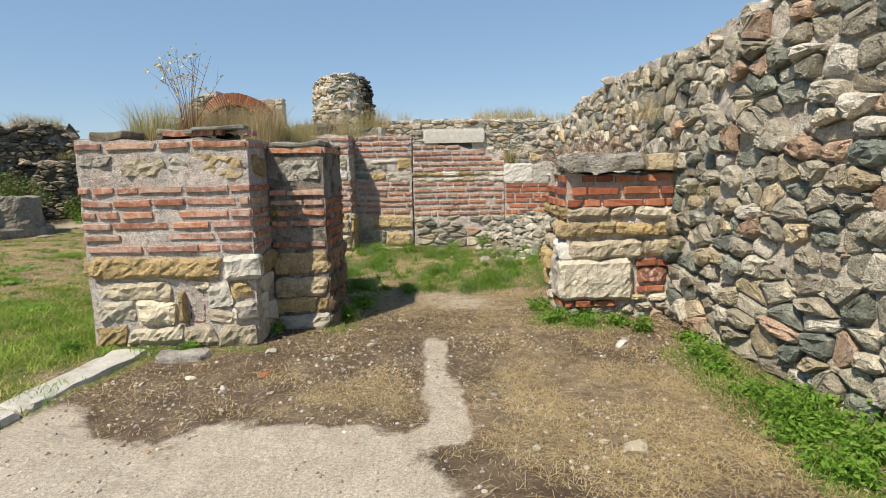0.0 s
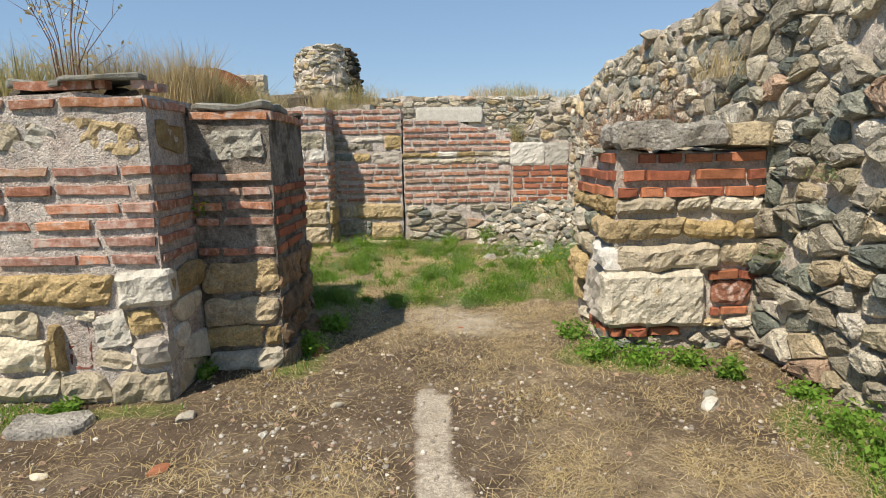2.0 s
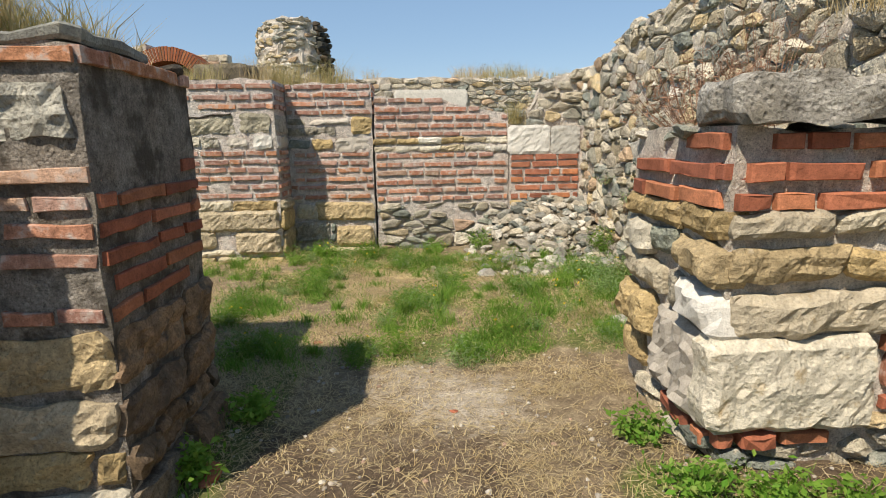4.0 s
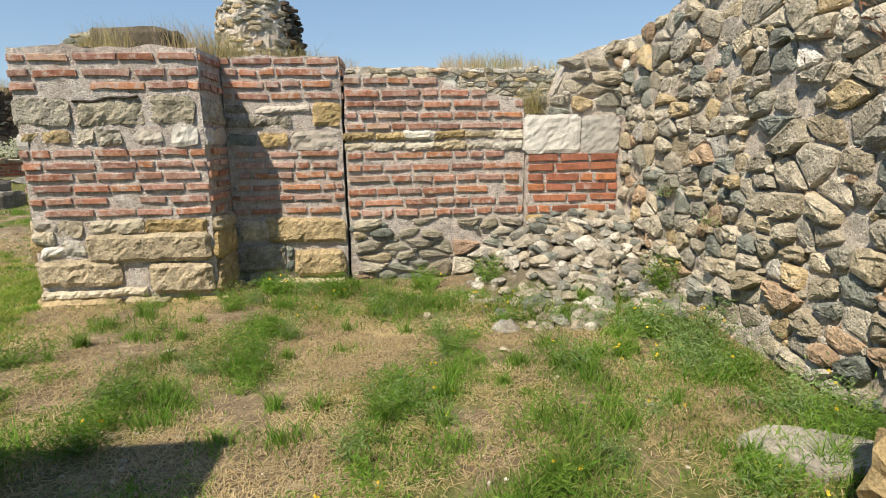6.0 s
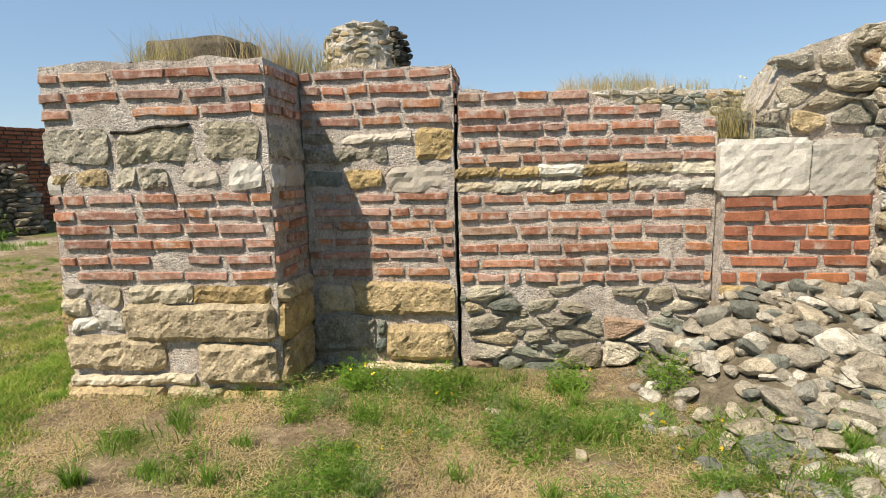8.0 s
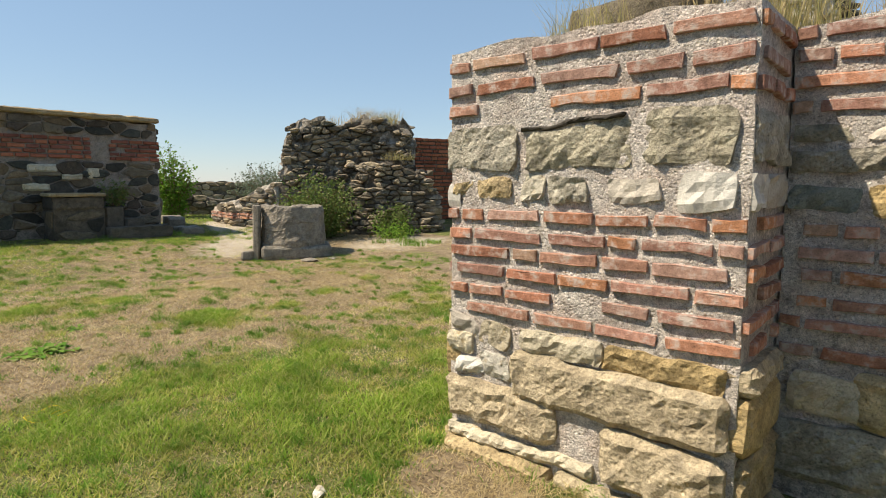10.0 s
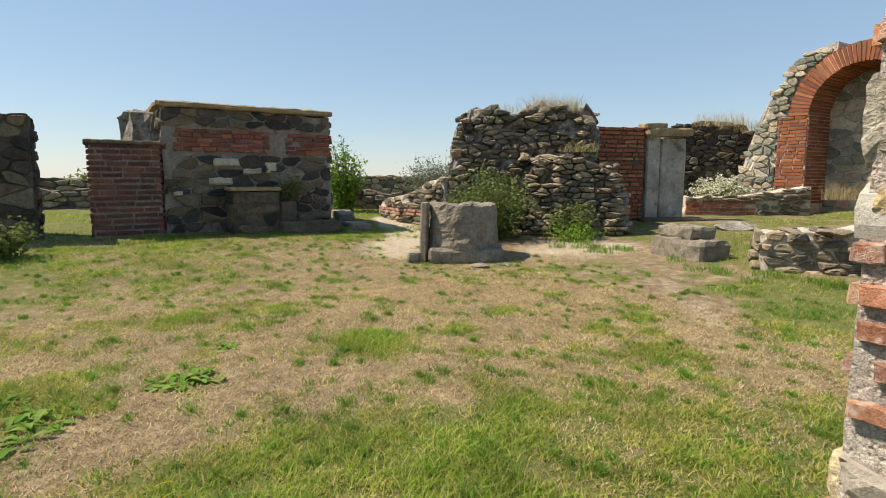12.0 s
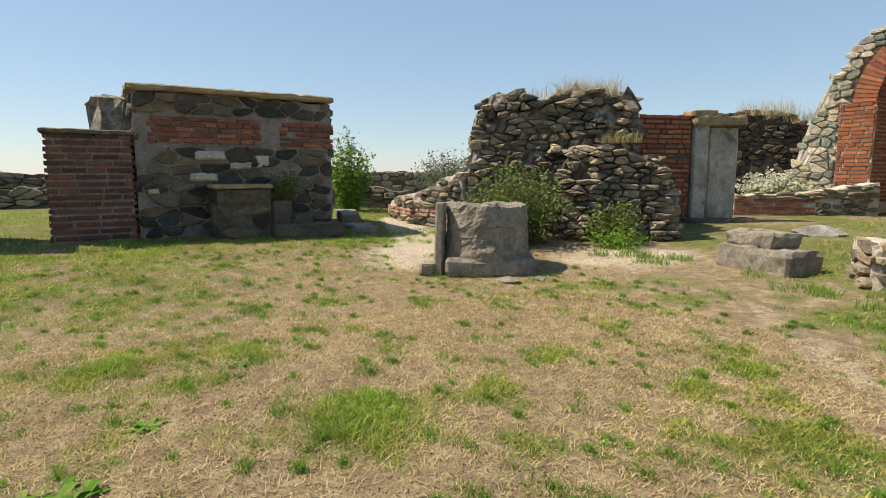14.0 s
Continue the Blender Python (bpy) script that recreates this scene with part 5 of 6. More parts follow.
def far_walls():
    rng = random.Random(73)
    # stump of a round tower
    pts = [(-3.5 + 1.16 * math.cos(a), 20.7 + 1.16 * math.sin(a)) for a in [math.pi * (0.95 + 1.2 * k / 10) for k in range(11)]]
    face = Face(pts, batter=0.04)
    L = face.length
    top = level(1.3, (0, 4.3), (L * 0.25, 4.7), (L * 0.6, 4.85), (L * 0.85, 4.6), (L, 3.9))
    stump = core("tower_stump", face, 0, L, 1.0, top, mortar_m, amp=0.12, z0=0.0, step=0.13, label="round stump of a rubble-built tower above the walls", category="tower", kind="thing")
    rubble(stump, face, 0, L * 0.72, 1.5, 4.9, rng, mats=buff_mix, su=0.22, sz=0.1, top=top, proud=0.04, drop=0.4, tilt=0.08)
    # The right side's shade is painted with dark stones.
    rubble(stump, face, L * 0.7, L, 1.5, 4.9, rng, mats=dark_mix, su=0.26, sz=0.13, top=top, proud=0.1, drop=0.1, tilt=0.08)
    face = Face([(-5.2, 19.6), (-2.0, 19.6)])
    low = core("ruined_wall", face, 0, 3.2, 1.2, level(2.95), mortar_m, amp=0.06, z0=0.0, step=0.14, label="broken stone wall below the tower with dry grass", category="ruined wall", kind="thing")
    rubble(low, face, 0, 3.2, 1.2, 3.0, rng, mats=grey_mix, su=0.4, sz=0.2, proud=0.05)
    # long wall behind with the white lintel
    face = Face([(-2.4, 22.0), (8.0, 22.0)])
    top = level(2.2, (0, 3.3), (1.2, 3.42), (4.0, 3.4), (6.0, 3.35), (10, 3.2))
    wall = core("ruined_wall", face, 0, 10.4, 0.8, top, mortar_m, amp=0.05, z0=0.0, step=0.16, label="long grey stone wall with a white lintel over a slot", category="ruined wall", kind="thing")
    hole = lambda u, z: not (1.7 < u < 4.2 and 2.25 < z < 3.05)
    rubble(wall, face, 0, 10.4, 1.6, 3.5, rng, mats=buff_mix, su=0.32, sz=0.14, top=top, keep=hole, proud=0.06)
    slab("lintel", [(-0.65, 21.85), (1.7, 21.85), (1.7, 22.2), (-0.65, 22.2)], 2.5, 3.02, white_mix[0], wall, "long white stone lintel", amp=0.01)
    # No opening here: a solid dark slab stands in for the slot's shade.
    slab("slot", [(-0.1, 21.95), (1.2, 21.95), (1.2, 22.1), (-0.1, 22.1)], 2.25, 2.5, dark_mortar, wall, amp=0.01)
    # low walls to the far side of the lawn
    for pts, h, label in (([(-24.5, 2.0), (-24.0, 9.5)], 1.15, "low grey stone wall across the grass"), ([(-27.5, 3.0), (-27.0, 14.0)], 1.45, "long low stone wall on the far bank"),
                          ([(-20.5, 14.4), (-18.8, 16.6), (-17.6, 19.2)], 1.05, "low ruined stone wall between the larger ruins"),
                          ([(-25.5, 18.0), (-21.5, 23.5)], 1.5, "low ruined wall in the distance")):
        face = Face(pts)
        L = face.length
        top = level(h * 3, (0, h), (L * 0.3, h + 0.1), (L * 0.6, h - 0.15), (L, h))
        wall = core("low_wall", face, 0, L, 0.7, top, dark_mortar, amp=0.06, z0=-0.3, step=0.2, label=label, category="low wall", kind="thing")
        rubble(wall, face, 0, L, 0.0, h + 0.1, rng, mats=ruin_mix, su=0.42, sz=0.19, top=top, proud=0.06)
    face = Face([(-17.0, 15.6), (-15.2, 15.3), (-13.75, 15.75)])
    top = level(3.1, (0, 0.75), (1.0, 0.95), (2.2, 1.1), (2.8, 1.4), (3.3, 1.5))
    wall = core("low_wall", face, 0, 3.3, 0.9, top, mortar_m, amp=0.07, z0=0.0, step=0.14, label="low broken wall with two brick courses by the heap", category="low wall", kind="thing")
    courses(wall, face, 0.1, 3.0, 0.55, 0.72, 2, rng, mats=brick_mix, length=0.3, fill=0.7, proud=0.05)
    rubble(wall, face, 0, 3.3, 0.72, 1.5, rng, mats=ruin_mix, su=0.26, sz=0.13, top=top, proud=0.07)
    rubble(wall, face, 0, 3.3, 0.3, 0.55, rng, mats=ruin_mix, su=0.3, sz=0.14, proud=0.07)
    slab("kerb_slab", [(-17.4, 14.3), (-15.9, 13.9), (-15.8, 14.3), (-17.3, 14.8)], gz(-16.6, 14.3) - 0.05, gz(-16.6, 14.3) + 0.2, drum_m, None, "long low grey kerb slab in the grass", "slab", amp=0.03)
    slab("kerb_slab", [(-15.2, 13.7), (-14.4, 13.6), (-14.3, 14.1), (-15.1, 14.2)], gz(-14.8, 13.9) - 0.05, gz(-14.8, 13.9) + 0.12, drum_m, None, "flat grey slab at the block's corner", "slab", amp=0.03)


ruin_mix = pair("ruin_stone", [(0.287, 0.238, 0.174), (0.21, 0.177, 0.127), (0.344, 0.283, 0.198), (0.163, 0.141, 0.111), (0.402, 0.327, 0.222), (0.249, 0.212, 0.158), (0.191, 0.177, 0.135), (0.316, 0.247, 0.166)],
                coarse=6, fine=50, vary=0.3, grain=0.34, stain=(0.45, 0.41, 0.34), stain_at=(0.62, 0.75), bump=0.8, pits=0.4)
far_block()
stone_drum()
ruin_mass()
arch()
far_walls()

# ---- grass, weeds and litter ----


def leaf_material(name, palette, through=0.35, rough=0.7):
    m = bpy.data.materials.new(name)
    m.use_nodes = True
    nt = m.node_tree
    bsdf = nt.nodes["Principled BSDF"]
    geo = node(nt, "NewGeometry")
    palette = [tuple(0.92 * v for v in c) for c in palette]
    n = len(palette)
    col = ramp(nt, geo.outputs["Random Per Island"], [(i / max(1, n - 1), c) for i, c in enumerate(palette)])
    col = mixed(nt, 1.0, col, ramp(nt, noise_at(nt, geo.outputs["Position"], 1.7), [(0.3, 0.75), (0.7, 1.25)]), "MULTIPLY")
    link(nt, col, bsdf.inputs["Base Color"])
    bsdf.inputs["Roughness"].default_value = rough
    bsdf.inputs["Specular IOR Level"].default_value = 0.2
    tr = node(nt, "BsdfTranslucent")
    link(nt, col, tr.inputs[0])
    mx = node(nt, "MixShader")
    mx.inputs[0].default_value = through
    link(nt, bsdf.outputs[0], mx.inputs[1])
    link(nt, tr.outputs[0], mx.inputs[2])
    link(nt, mx.outputs[0], nt.nodes["Material Output"].inputs[0])
    return m


grass_m = leaf_material("green_grass", [(0.1, 0.25, 0.025), (0.16, 0.33, 0.04), (0.24, 0.38, 0.07), (0.33, 0.38, 0.12)], 0.45)
fresh_m = leaf_material("fresh_lawn", [(0.19, 0.33, 0.035), (0.26, 0.4, 0.05), (0.36, 0.45, 0.09), (0.48, 0.48, 0.17)], 0.45)
lawn_m = leaf_material("lawn_grass", [(0.27, 0.34, 0.06), (0.37, 0.41, 0.085), (0.47, 0.46, 0.13), (0.6, 0.52, 0.23)], 0.45)
straw_m = leaf_material("dry_straw", [(0.52, 0.4, 0.2), (0.62, 0.51, 0.29), (0.45, 0.33, 0.16), (0.68, 0.58, 0.38)], 0.35)
weed_m = leaf_material("weed_leaves", [(0.12, 0.26, 0.03), (0.18, 0.33, 0.045), (0.26, 0.39, 0.07)], 0.42)
bluish_m = leaf_material("grey_green_leaves", [(0.19, 0.31, 0.11), (0.25, 0.37, 0.14), (0.32, 0.42, 0.18)], 0.42)
olive_m = leaf_material("silvery_leaves", [(0.16, 0.2, 0.13), (0.22, 0.26, 0.18), (0.12, 0.16, 0.1)])
tawny_m = leaf_material("olive_dry_grass", [(0.34, 0.31, 0.12), (0.46, 0.39, 0.17), (0.56, 0.46, 0.24), (0.27, 0.27, 0.09)], 0.35)
bush_m = leaf_material("bush_leaves", [(0.09, 0.15, 0.035), (0.14, 0.2, 0.05), (0.2, 0.23, 0.08)])
russet_m = leaf_material("russet_dry_twigs", [(0.3, 0.16, 0.1), (0.24, 0.13, 0.08), (0.38, 0.24, 0.16)], 0.1)
stem_m = leaf_material("brown_stems", [(0.2, 0.13, 0.07), (0.28, 0.2, 0.11)], 0.05)
white_m = leaf_material("white_flowers", [(0.75, 0.74, 0.66), (0.68, 0.7, 0.5)], 0.3)
yellow_m = leaf_material("yellow_flowers", [(0.75, 0.5, 0.03), (0.8, 0.6, 0.06)], 0.2)


def quick_mesh(name, co, quads, tris, material):
    me = bpy.data.meshes.new(name)
    nq, nt = len(quads), len(tris)
    me.vertices.add(len(co))
    me.vertices.foreach_set("co", np.asarray(co, np.float32).ravel())
    me.loops.add(4 * nq + 3 * nt)
    me.loops.foreach_set("vertex_index", np.concatenate([np.asarray(quads, np.int32).ravel(), np.asarray(tris, np.int32).ravel()]))
    me.polygons.add(nq + nt)
    me.polygons.foreach_set("loop_start", np.concatenate([np.arange(nq) * 4, 4 * nq + np.arange(nt) * 3]).astype(np.int32))
    me.materials.append(material)
    me.update(calc_edges=True)
    return me


def blades(name, p, h, w, lean, material, rs, flat=False):
    """Bent grass blades at the places p; flat ones lie on the ground."""
    n = len(p)
    th, ph = rs.rand(n) * 2 * np.pi, rs.rand(n) * 2 * np.pi
    s = np.stack([np.cos(th), np.sin(th), np.zeros(n)], 1) * (w / 2)[:, None]
    d = np.stack([np.cos(ph), np.sin(ph), np.zeros(n)], 1) * (lean * h)[:, None]
    up = np.zeros((n, 3))
    up[:, 2] = h
    if flat:
        s = np.stack([-np.sin(ph), np.cos(ph), np.zeros(n)], 1) * (w / 2)[:, None]
        up[:, 2] = rs.rand(n) * 0.02
        p = p + np.array([0, 0, 0.006])
    co = np.empty((n, 5, 3))
    co[:, 0], co[:, 1] = p - s, p + s
    co[:, 2], co[:, 3] = p + up * 0.55 + d * 0.3 - s * 0.8, p + up * 0.55 + d * 0.3 + s * 0.8
    co[:, 4] = p + up + d
    if flat:
        co[:, 2:4] = (p + d * 0.5)[:, None, :] + np.stack([-s, s], 1) + up[:, None, :]
        co[:, 4] = p + d + up * 0.4
    k = np.arange(n)[:, None] * 5
    return quick_mesh(name, co.reshape(-1, 3), k + np.array([[0, 1, 3, 2]]), k + np.array([[2, 3, 4]]), material)


def scatter(rs, n, x0, x1, y0, y1, chance):
    x, y = x0 + rs.rand(n) * (x1 - x0), y0 + rs.rand(n) * (y1 - y0)
    ok = rs.rand(n) < chance(x, y)
    x, y = x[ok], y[ok]
    return x, y


def clear_of_walls(x, y):
    """0 inside the footprints of the walls, 1 elsewhere."""
    ok = np.ones(len(x))
    for a, b, c, d in ((-3.12, -1.62, 4.8, 6.7), (-1.7, -1.08, 5.3, 6.2), (1.15, 2.4, 5.5, 6.6), (-3.1, -1.65, 10.1, 11.3), (-1.7, 2.3, 10.62, 11.5), (-17.4, -15.1, 8.6, 13.5)):
        ok[(x > a) & (x < b) & (y > c) & (y < d)] = 0
    ok[x > 2.2 + np.maximum(0, 4.3 - y) * 0.15] = 0
    return ok


def on_ground(x, y, dz=0.0):
    return np.stack([x, y, lie(x, y) + dz], 1)


def build_grass():
    rs = np.random.RandomState(7)
    fine = lambda x, y: vnoise(x, y, 0.16, 31)
    lawn = lambda x, y: soft(-x, 2.5, 3.1) * clear_of_walls(x, y) * (1 - 0.9 * sandiness(x, y))
    # fresh lawn
    xs, ys = [], []
    for n, x0, x1, y0, y1 in ((330000, -9.5, -2.6, 7.0, 14.5), (90000, -14.5, -9.0, 8.0, 17.0), (60000, -9.0, -2.6, 2.5, 7.0), (60000, -22.0, -12.0, 2.0, 22.0), (30000, -9.0, -3.0, 14.0, 24.0)):
        x, y = scatter(rs, n, x0, x1, y0, y1, lambda x, y: lawn(x, y) * soft(greenness(x, y) + 0.5 * (fine(x, y) - 0.5), 0.28, 0.85))
        xs.append(x), ys.append(y)
    x, y = np.concatenate(xs), np.concatenate(ys)
    g = greenness(x, y)
    h = (0.012 + 0.022 * rs.rand(len(x))) * (0.7 + 0.9 * g)
    w = 0.004 + 0.004 * rs.rand(len(x)) + 0.0005 * np.hypot(x + 4, y - 9)
    lush = g + 0.3 * (rs.rand(len(x)) - 0.5) > 0.74
    for name, some, m, label in (("lawn_grass", ~lush, lawn_m, "short patchy yellowish green lawn grass"), ("lush_grass", lush, fresh_m, "fresh bright green lawn grass")):
        tagged(new(name, blades(name, on_ground(x[some], y[some]), h[some] * (1.35 if m is fresh_m else 1), w[some], 0.5 + 1.3 * rs.rand(int(some.sum())), m, rs)), label, "grass", kind="stuff")
    # dry lawn
    xs, ys = [], []
    for n, x0, x1, y0, y1 in ((170000, -9.5, -2.6, 7.0, 14.5), (60000, -14.5, -9.0, 8.0, 17.0), (20000, -9.0, -2.6, 2.5, 7.0)):
        x, y = scatter(rs, n, x0, x1, y0, y1, lambda x, y: lawn(x, y) * (1 - soft(greenness(x, y), 0.3, 0.75)) * 0.75 + 0.1 * lawn(x, y))
        xs.append(x), ys.append(y)
    x, y = np.concatenate(xs), np.concatenate(ys)
    h = 0.008 + 0.018 * rs.rand(len(x))
    w = 0.003 + 0.004 * rs.rand(len(x)) + 0.0005 * np.hypot(x + 4, y - 9)
    tagged(new("dry_grass", blades("dry_grass", on_ground(x, y), h, w, 0.8 + 2.2 * rs.rand(len(x)), straw_m, rs)), "dry straw-coloured grass between the green patches", "grass", kind="stuff")
    # taller grass in the room and along the walls
    wild = lambda x, y: (1 - soft(-x, 2.6, 3.2)) * clear_of_walls(x, y) * soft(greenness(x, y) + 0.6 * (fine(x, y) - 0.5), 0.42, 0.9)
    x, y = scatter(rs, 150000, -2.9, 2.6, 1.6, 10.8, wild)
    g = greenness(x, y)
    h = (0.015 + 0.075 * rs.rand(len(x)) ** 2) * (0.5 + 0.8 * g)
    w = 0.003 + 0.004 * rs.rand(len(x))
    tagged(new("wild_grass", blades("wild_grass", on_ground(x, y), h, w, 0.3 + 0.7 * rs.rand(len(x)), grass_m, rs)), "uncut fresh green grass in tufts among the ruins", "grass", kind="stuff")
    # clumps
    for name, m, num, box, hh, label in (("lawn_clump", grass_m, 3600, (-14.0, -2.7, 5.0, 15.5), 0.03, "small fresh green clumps in the dry lawn"),
                                         ("grass_clump", grass_m, 330, (-2.6, 2.1, 6.6, 10.5), 0.075, "bright green grass clumps on the room's bare earth")):
        cx, cy = scatter(rs, num, *box, lambda x, y: clear_of_walls(x, y) * np.clip(0.15 + greenness(x, y), 0, 1) * (1 - np.clip(sandiness(x, y), 0, 1)))
        px, py, ph = [], [], []
        for x, y in zip(cx, cy):
            r, k = 0.03 + 0.16 * rs.rand() ** 2, int(40 + 170 * rs.rand())
            a, d = rs.rand(k) * 6.283, r * np.abs(rs.randn(k))
            px.append(x + d * np.cos(a) * 1.4), py.append(y + d * np.sin(a)), ph.append(hh * (0.35 + rs.rand(k)) * (1.2 - np.minimum(1, d / (2.5 * r))) * rs.uniform(0.7, 1.7))
        x, y, h = np.concatenate(px), np.concatenate(py), np.concatenate(ph)
        tagged(new(name, blades(name, on_ground(x, y), h, 0.003 + 0.004 * rs.rand(len(x)), 0.3 + 0.9 * rs.rand(len(x)), m, rs)), label, "grass", kind="stuff")
    # straw lying about
    bare = lambda x, y: clear_of_walls(x, y) * (1 - soft(-x, 2.6, 3.0)) * (1 - 0.97 * np.clip(sandiness(x, y) * 1.6, 0, 1)) * (0.1 + 1.1 * strewn(x, y) * soft(vnoise(x, y, 0.35, 41), 0.25, 0.6))
    x, y = scatter(rs, 330000, -2.8, 2.3, 1.0, 10.6, bare)
    h = 0.025 + 0.12 * rs.rand(len(x)) ** 3
    tagged(new("straw_litter", blades("straw_litter", on_ground(x, y), h, 0.0015 + 0.002 * rs.rand(len(x)), np.ones(len(x)), straw_m, rs, True)), "dry straw and stalks lying on the earth", "straw", kind="stuff")


def tuft(x, y, z, r, h, n, material, label, seed, name="grass_tuft", group="", lean=0.5, w=0.004):
    rs = np.random.RandomState(seed)
    a, d = rs.rand(n) * 2 * np.pi, r * np.sqrt(rs.rand(n)) * 0.8
    p = np.stack([d * np.cos(a), d * np.sin(a), np.zeros(n)], 1)
    me = blades(name, p, h * (0.35 + 0.65 * rs.rand(n)), w * (0.6 + 0.8 * rs.rand(n)), lean * rs.rand(n), material, rs)
    ob = new(name, me)
    ob.location = (x, y, z - 0.02)
    return tagged(ob, label, "grass tuft", group)


def stalks(rng, verts, faces, a, b, r0, r1):
    """A thin three-sided tapering stem."""
    k = len(verts)
    d = (b - a).normalized()
    s = d.orthogonal().normalized()
    t = d.cross(s)
    for p, r in ((a, r0), (b, r1)):
        for i in range(3):
            an = 2.094 * i
            verts.append((p + (s * math.cos(an) + t * math.sin(an)) * r)[:])
    for i in range(3):
        j = (i + 1) % 3
        faces.append((k + i, k + j, k + 3 + j, k + 3 + i))


def leaf(rng, verts, faces, p, size, slim=0.45):
    d = Vector((rng.gauss(0, 1), rng.gauss(0, 1), rng.gauss(0.25, 0.7))).normalized()
    s = d.orthogonal().normalized()
    s.rotate(Matrix.Rotation(rng.uniform(0, 6.28), 3, d))
    k = len(verts)
    q = p + d * size * 0.5
    bend = Vector((0, 0, -0.12 * size))
    verts += [p[:], (q + s * size * slim * 0.5)[:], (p + d * size + bend)[:], (q - s * size * slim * 0.5)[:]]
    faces.append((k, k + 1, k + 2, k + 3))


def plant(name, label, category, x, y, z, h, r, stems, leaves, size, leaf_mat, seed, twig=0.004, slim=0.45, group="", low=0.1, flowers=0, flower_mat=None, fsize=0.02, upright=0.5, wood=None):
    rng = random.Random(seed)
    holder = new(name)
    holder.location = (x, y, z - 0.02)
    tagged(holder, label, category, group)
    sv, sf, lv, lf, fv, ff = [], [], [], [], [], []
    tips = []
    for _ in range(stems):
        a = rng.uniform(0, 6.283)
        d = r * math.sqrt(rng.random())
        foot = Vector((d * 0.25 * math.cos(a), d * 0.25 * math.sin(a), 0))
        hh = h * rng.uniform(0.55, 1.0) * (1 - 0.35 * (d / r) ** 2)
        knee = foot + Vector((d * 0.5 * (1 - upright) * math.cos(a), d * 0.5 * (1 - upright) * math.sin(a), hh * 0.5))
        tip = Vector((d * math.cos(a), d * math.sin(a), hh))
        stalks(rng, sv, sf, foot, knee, twig, twig * 0.7)
        stalks(rng, sv, sf, knee, tip, twig * 0.7, twig * 0.25)
        tips.append(tip)
        for _ in range(2):
            f = rng.uniform(0.3, 0.9)
            p = knee.lerp(tip, f)
            q = p + Vector((rng.gauss(0, 0.18), rng.gauss(0, 0.18), rng.uniform(0.05, 0.3))) * h * 0.6
            stalks(rng, sv, sf, p, q, twig * 0.45, twig * 0.2)
            tips.append(q)
        for _ in range(max(0, leaves // stems)):
            f = rng.uniform(low, 1.0)
            p = foot.lerp(knee, f * 2) if f < 0.5 else knee.lerp(tip, f * 2 - 1)
            p = p + Vector((rng.gauss(0, 1), rng.gauss(0, 1), rng.gauss(0, 0.6))) * r * 0.16
            if p.z > 0.005:
                leaf(rng, lv, lf, p, size * rng.uniform(0.6, 1.3), slim)
    for _ in range(flowers):
        p = rng.choice(tips) + Vector((rng.gauss(0, 1), rng.gauss(0, 1), rng.gauss(0, 0.5))) * r * 0.06
        for _ in range(3):
            leaf(rng, fv, ff, p, fsize, 0.9)
    part("stalk", sv, sf, wood or stem_m, holder, kind="stuff")
    if lf:
        part("foliage", lv, lf, leaf_mat, holder, kind="stuff")
    if ff:
        part("blossom", fv, ff, flower_mat, holder, kind="stuff")
    return holder


def broad_weed(x, y, r, seed, label="low broad-leaved green weed in the grass"):
    """A rosette of long toothed leaves."""
    rng = random.Random(seed)
    verts, faces = [], []
    for k in range(int(60 * (r / 0.2))):
        a, l = rng.uniform(0, 6.283), r * rng.uniform(0.25, 0.7)
        rise = rng.uniform(0.15, 0.9)
        d, s = Vector((math.cos(a), math.sin(a), 0)), Vector((-math.sin(a), math.cos(a), 0))
        o = Vector((rng.gauss(0, 0.38) * r, rng.gauss(0, 0.38) * r, 0.0))
        w = l * rng.uniform(0.14, 0.22)
        n = len(verts)
        for f, ww, up in ((0.0, 0.3, 0.02), (0.3, 0.9, 0.35), (0.6, 1.0, 0.5), (0.85, 0.6, 0.42), (1.0, 0.05, 0.3)):
            c = o + d * l * f + Vector((0, 0, up * rise * l))
            verts += [(c + s * w * ww * rng.uniform(0.7, 1.2))[:], (c + Vector((0, 0, -0.15 * w)))[:], (c - s * w * ww * rng.uniform(0.7, 1.2))[:]]
        for f in range(4):
            for e in range(2):
                faces.append((n + 3 * f + e, n + 3 * f + e + 1, n + 3 * f + e + 4, n + 3 * f + e + 3))
    ob = new("broad_leaf_weed", mesh("broad_leaf_weed", verts, faces, grass_m))
    ob.location = (x, y, gz(x, y) - 0.005)
    return tagged(ob, label, "weed", "broad-leaved weeds")


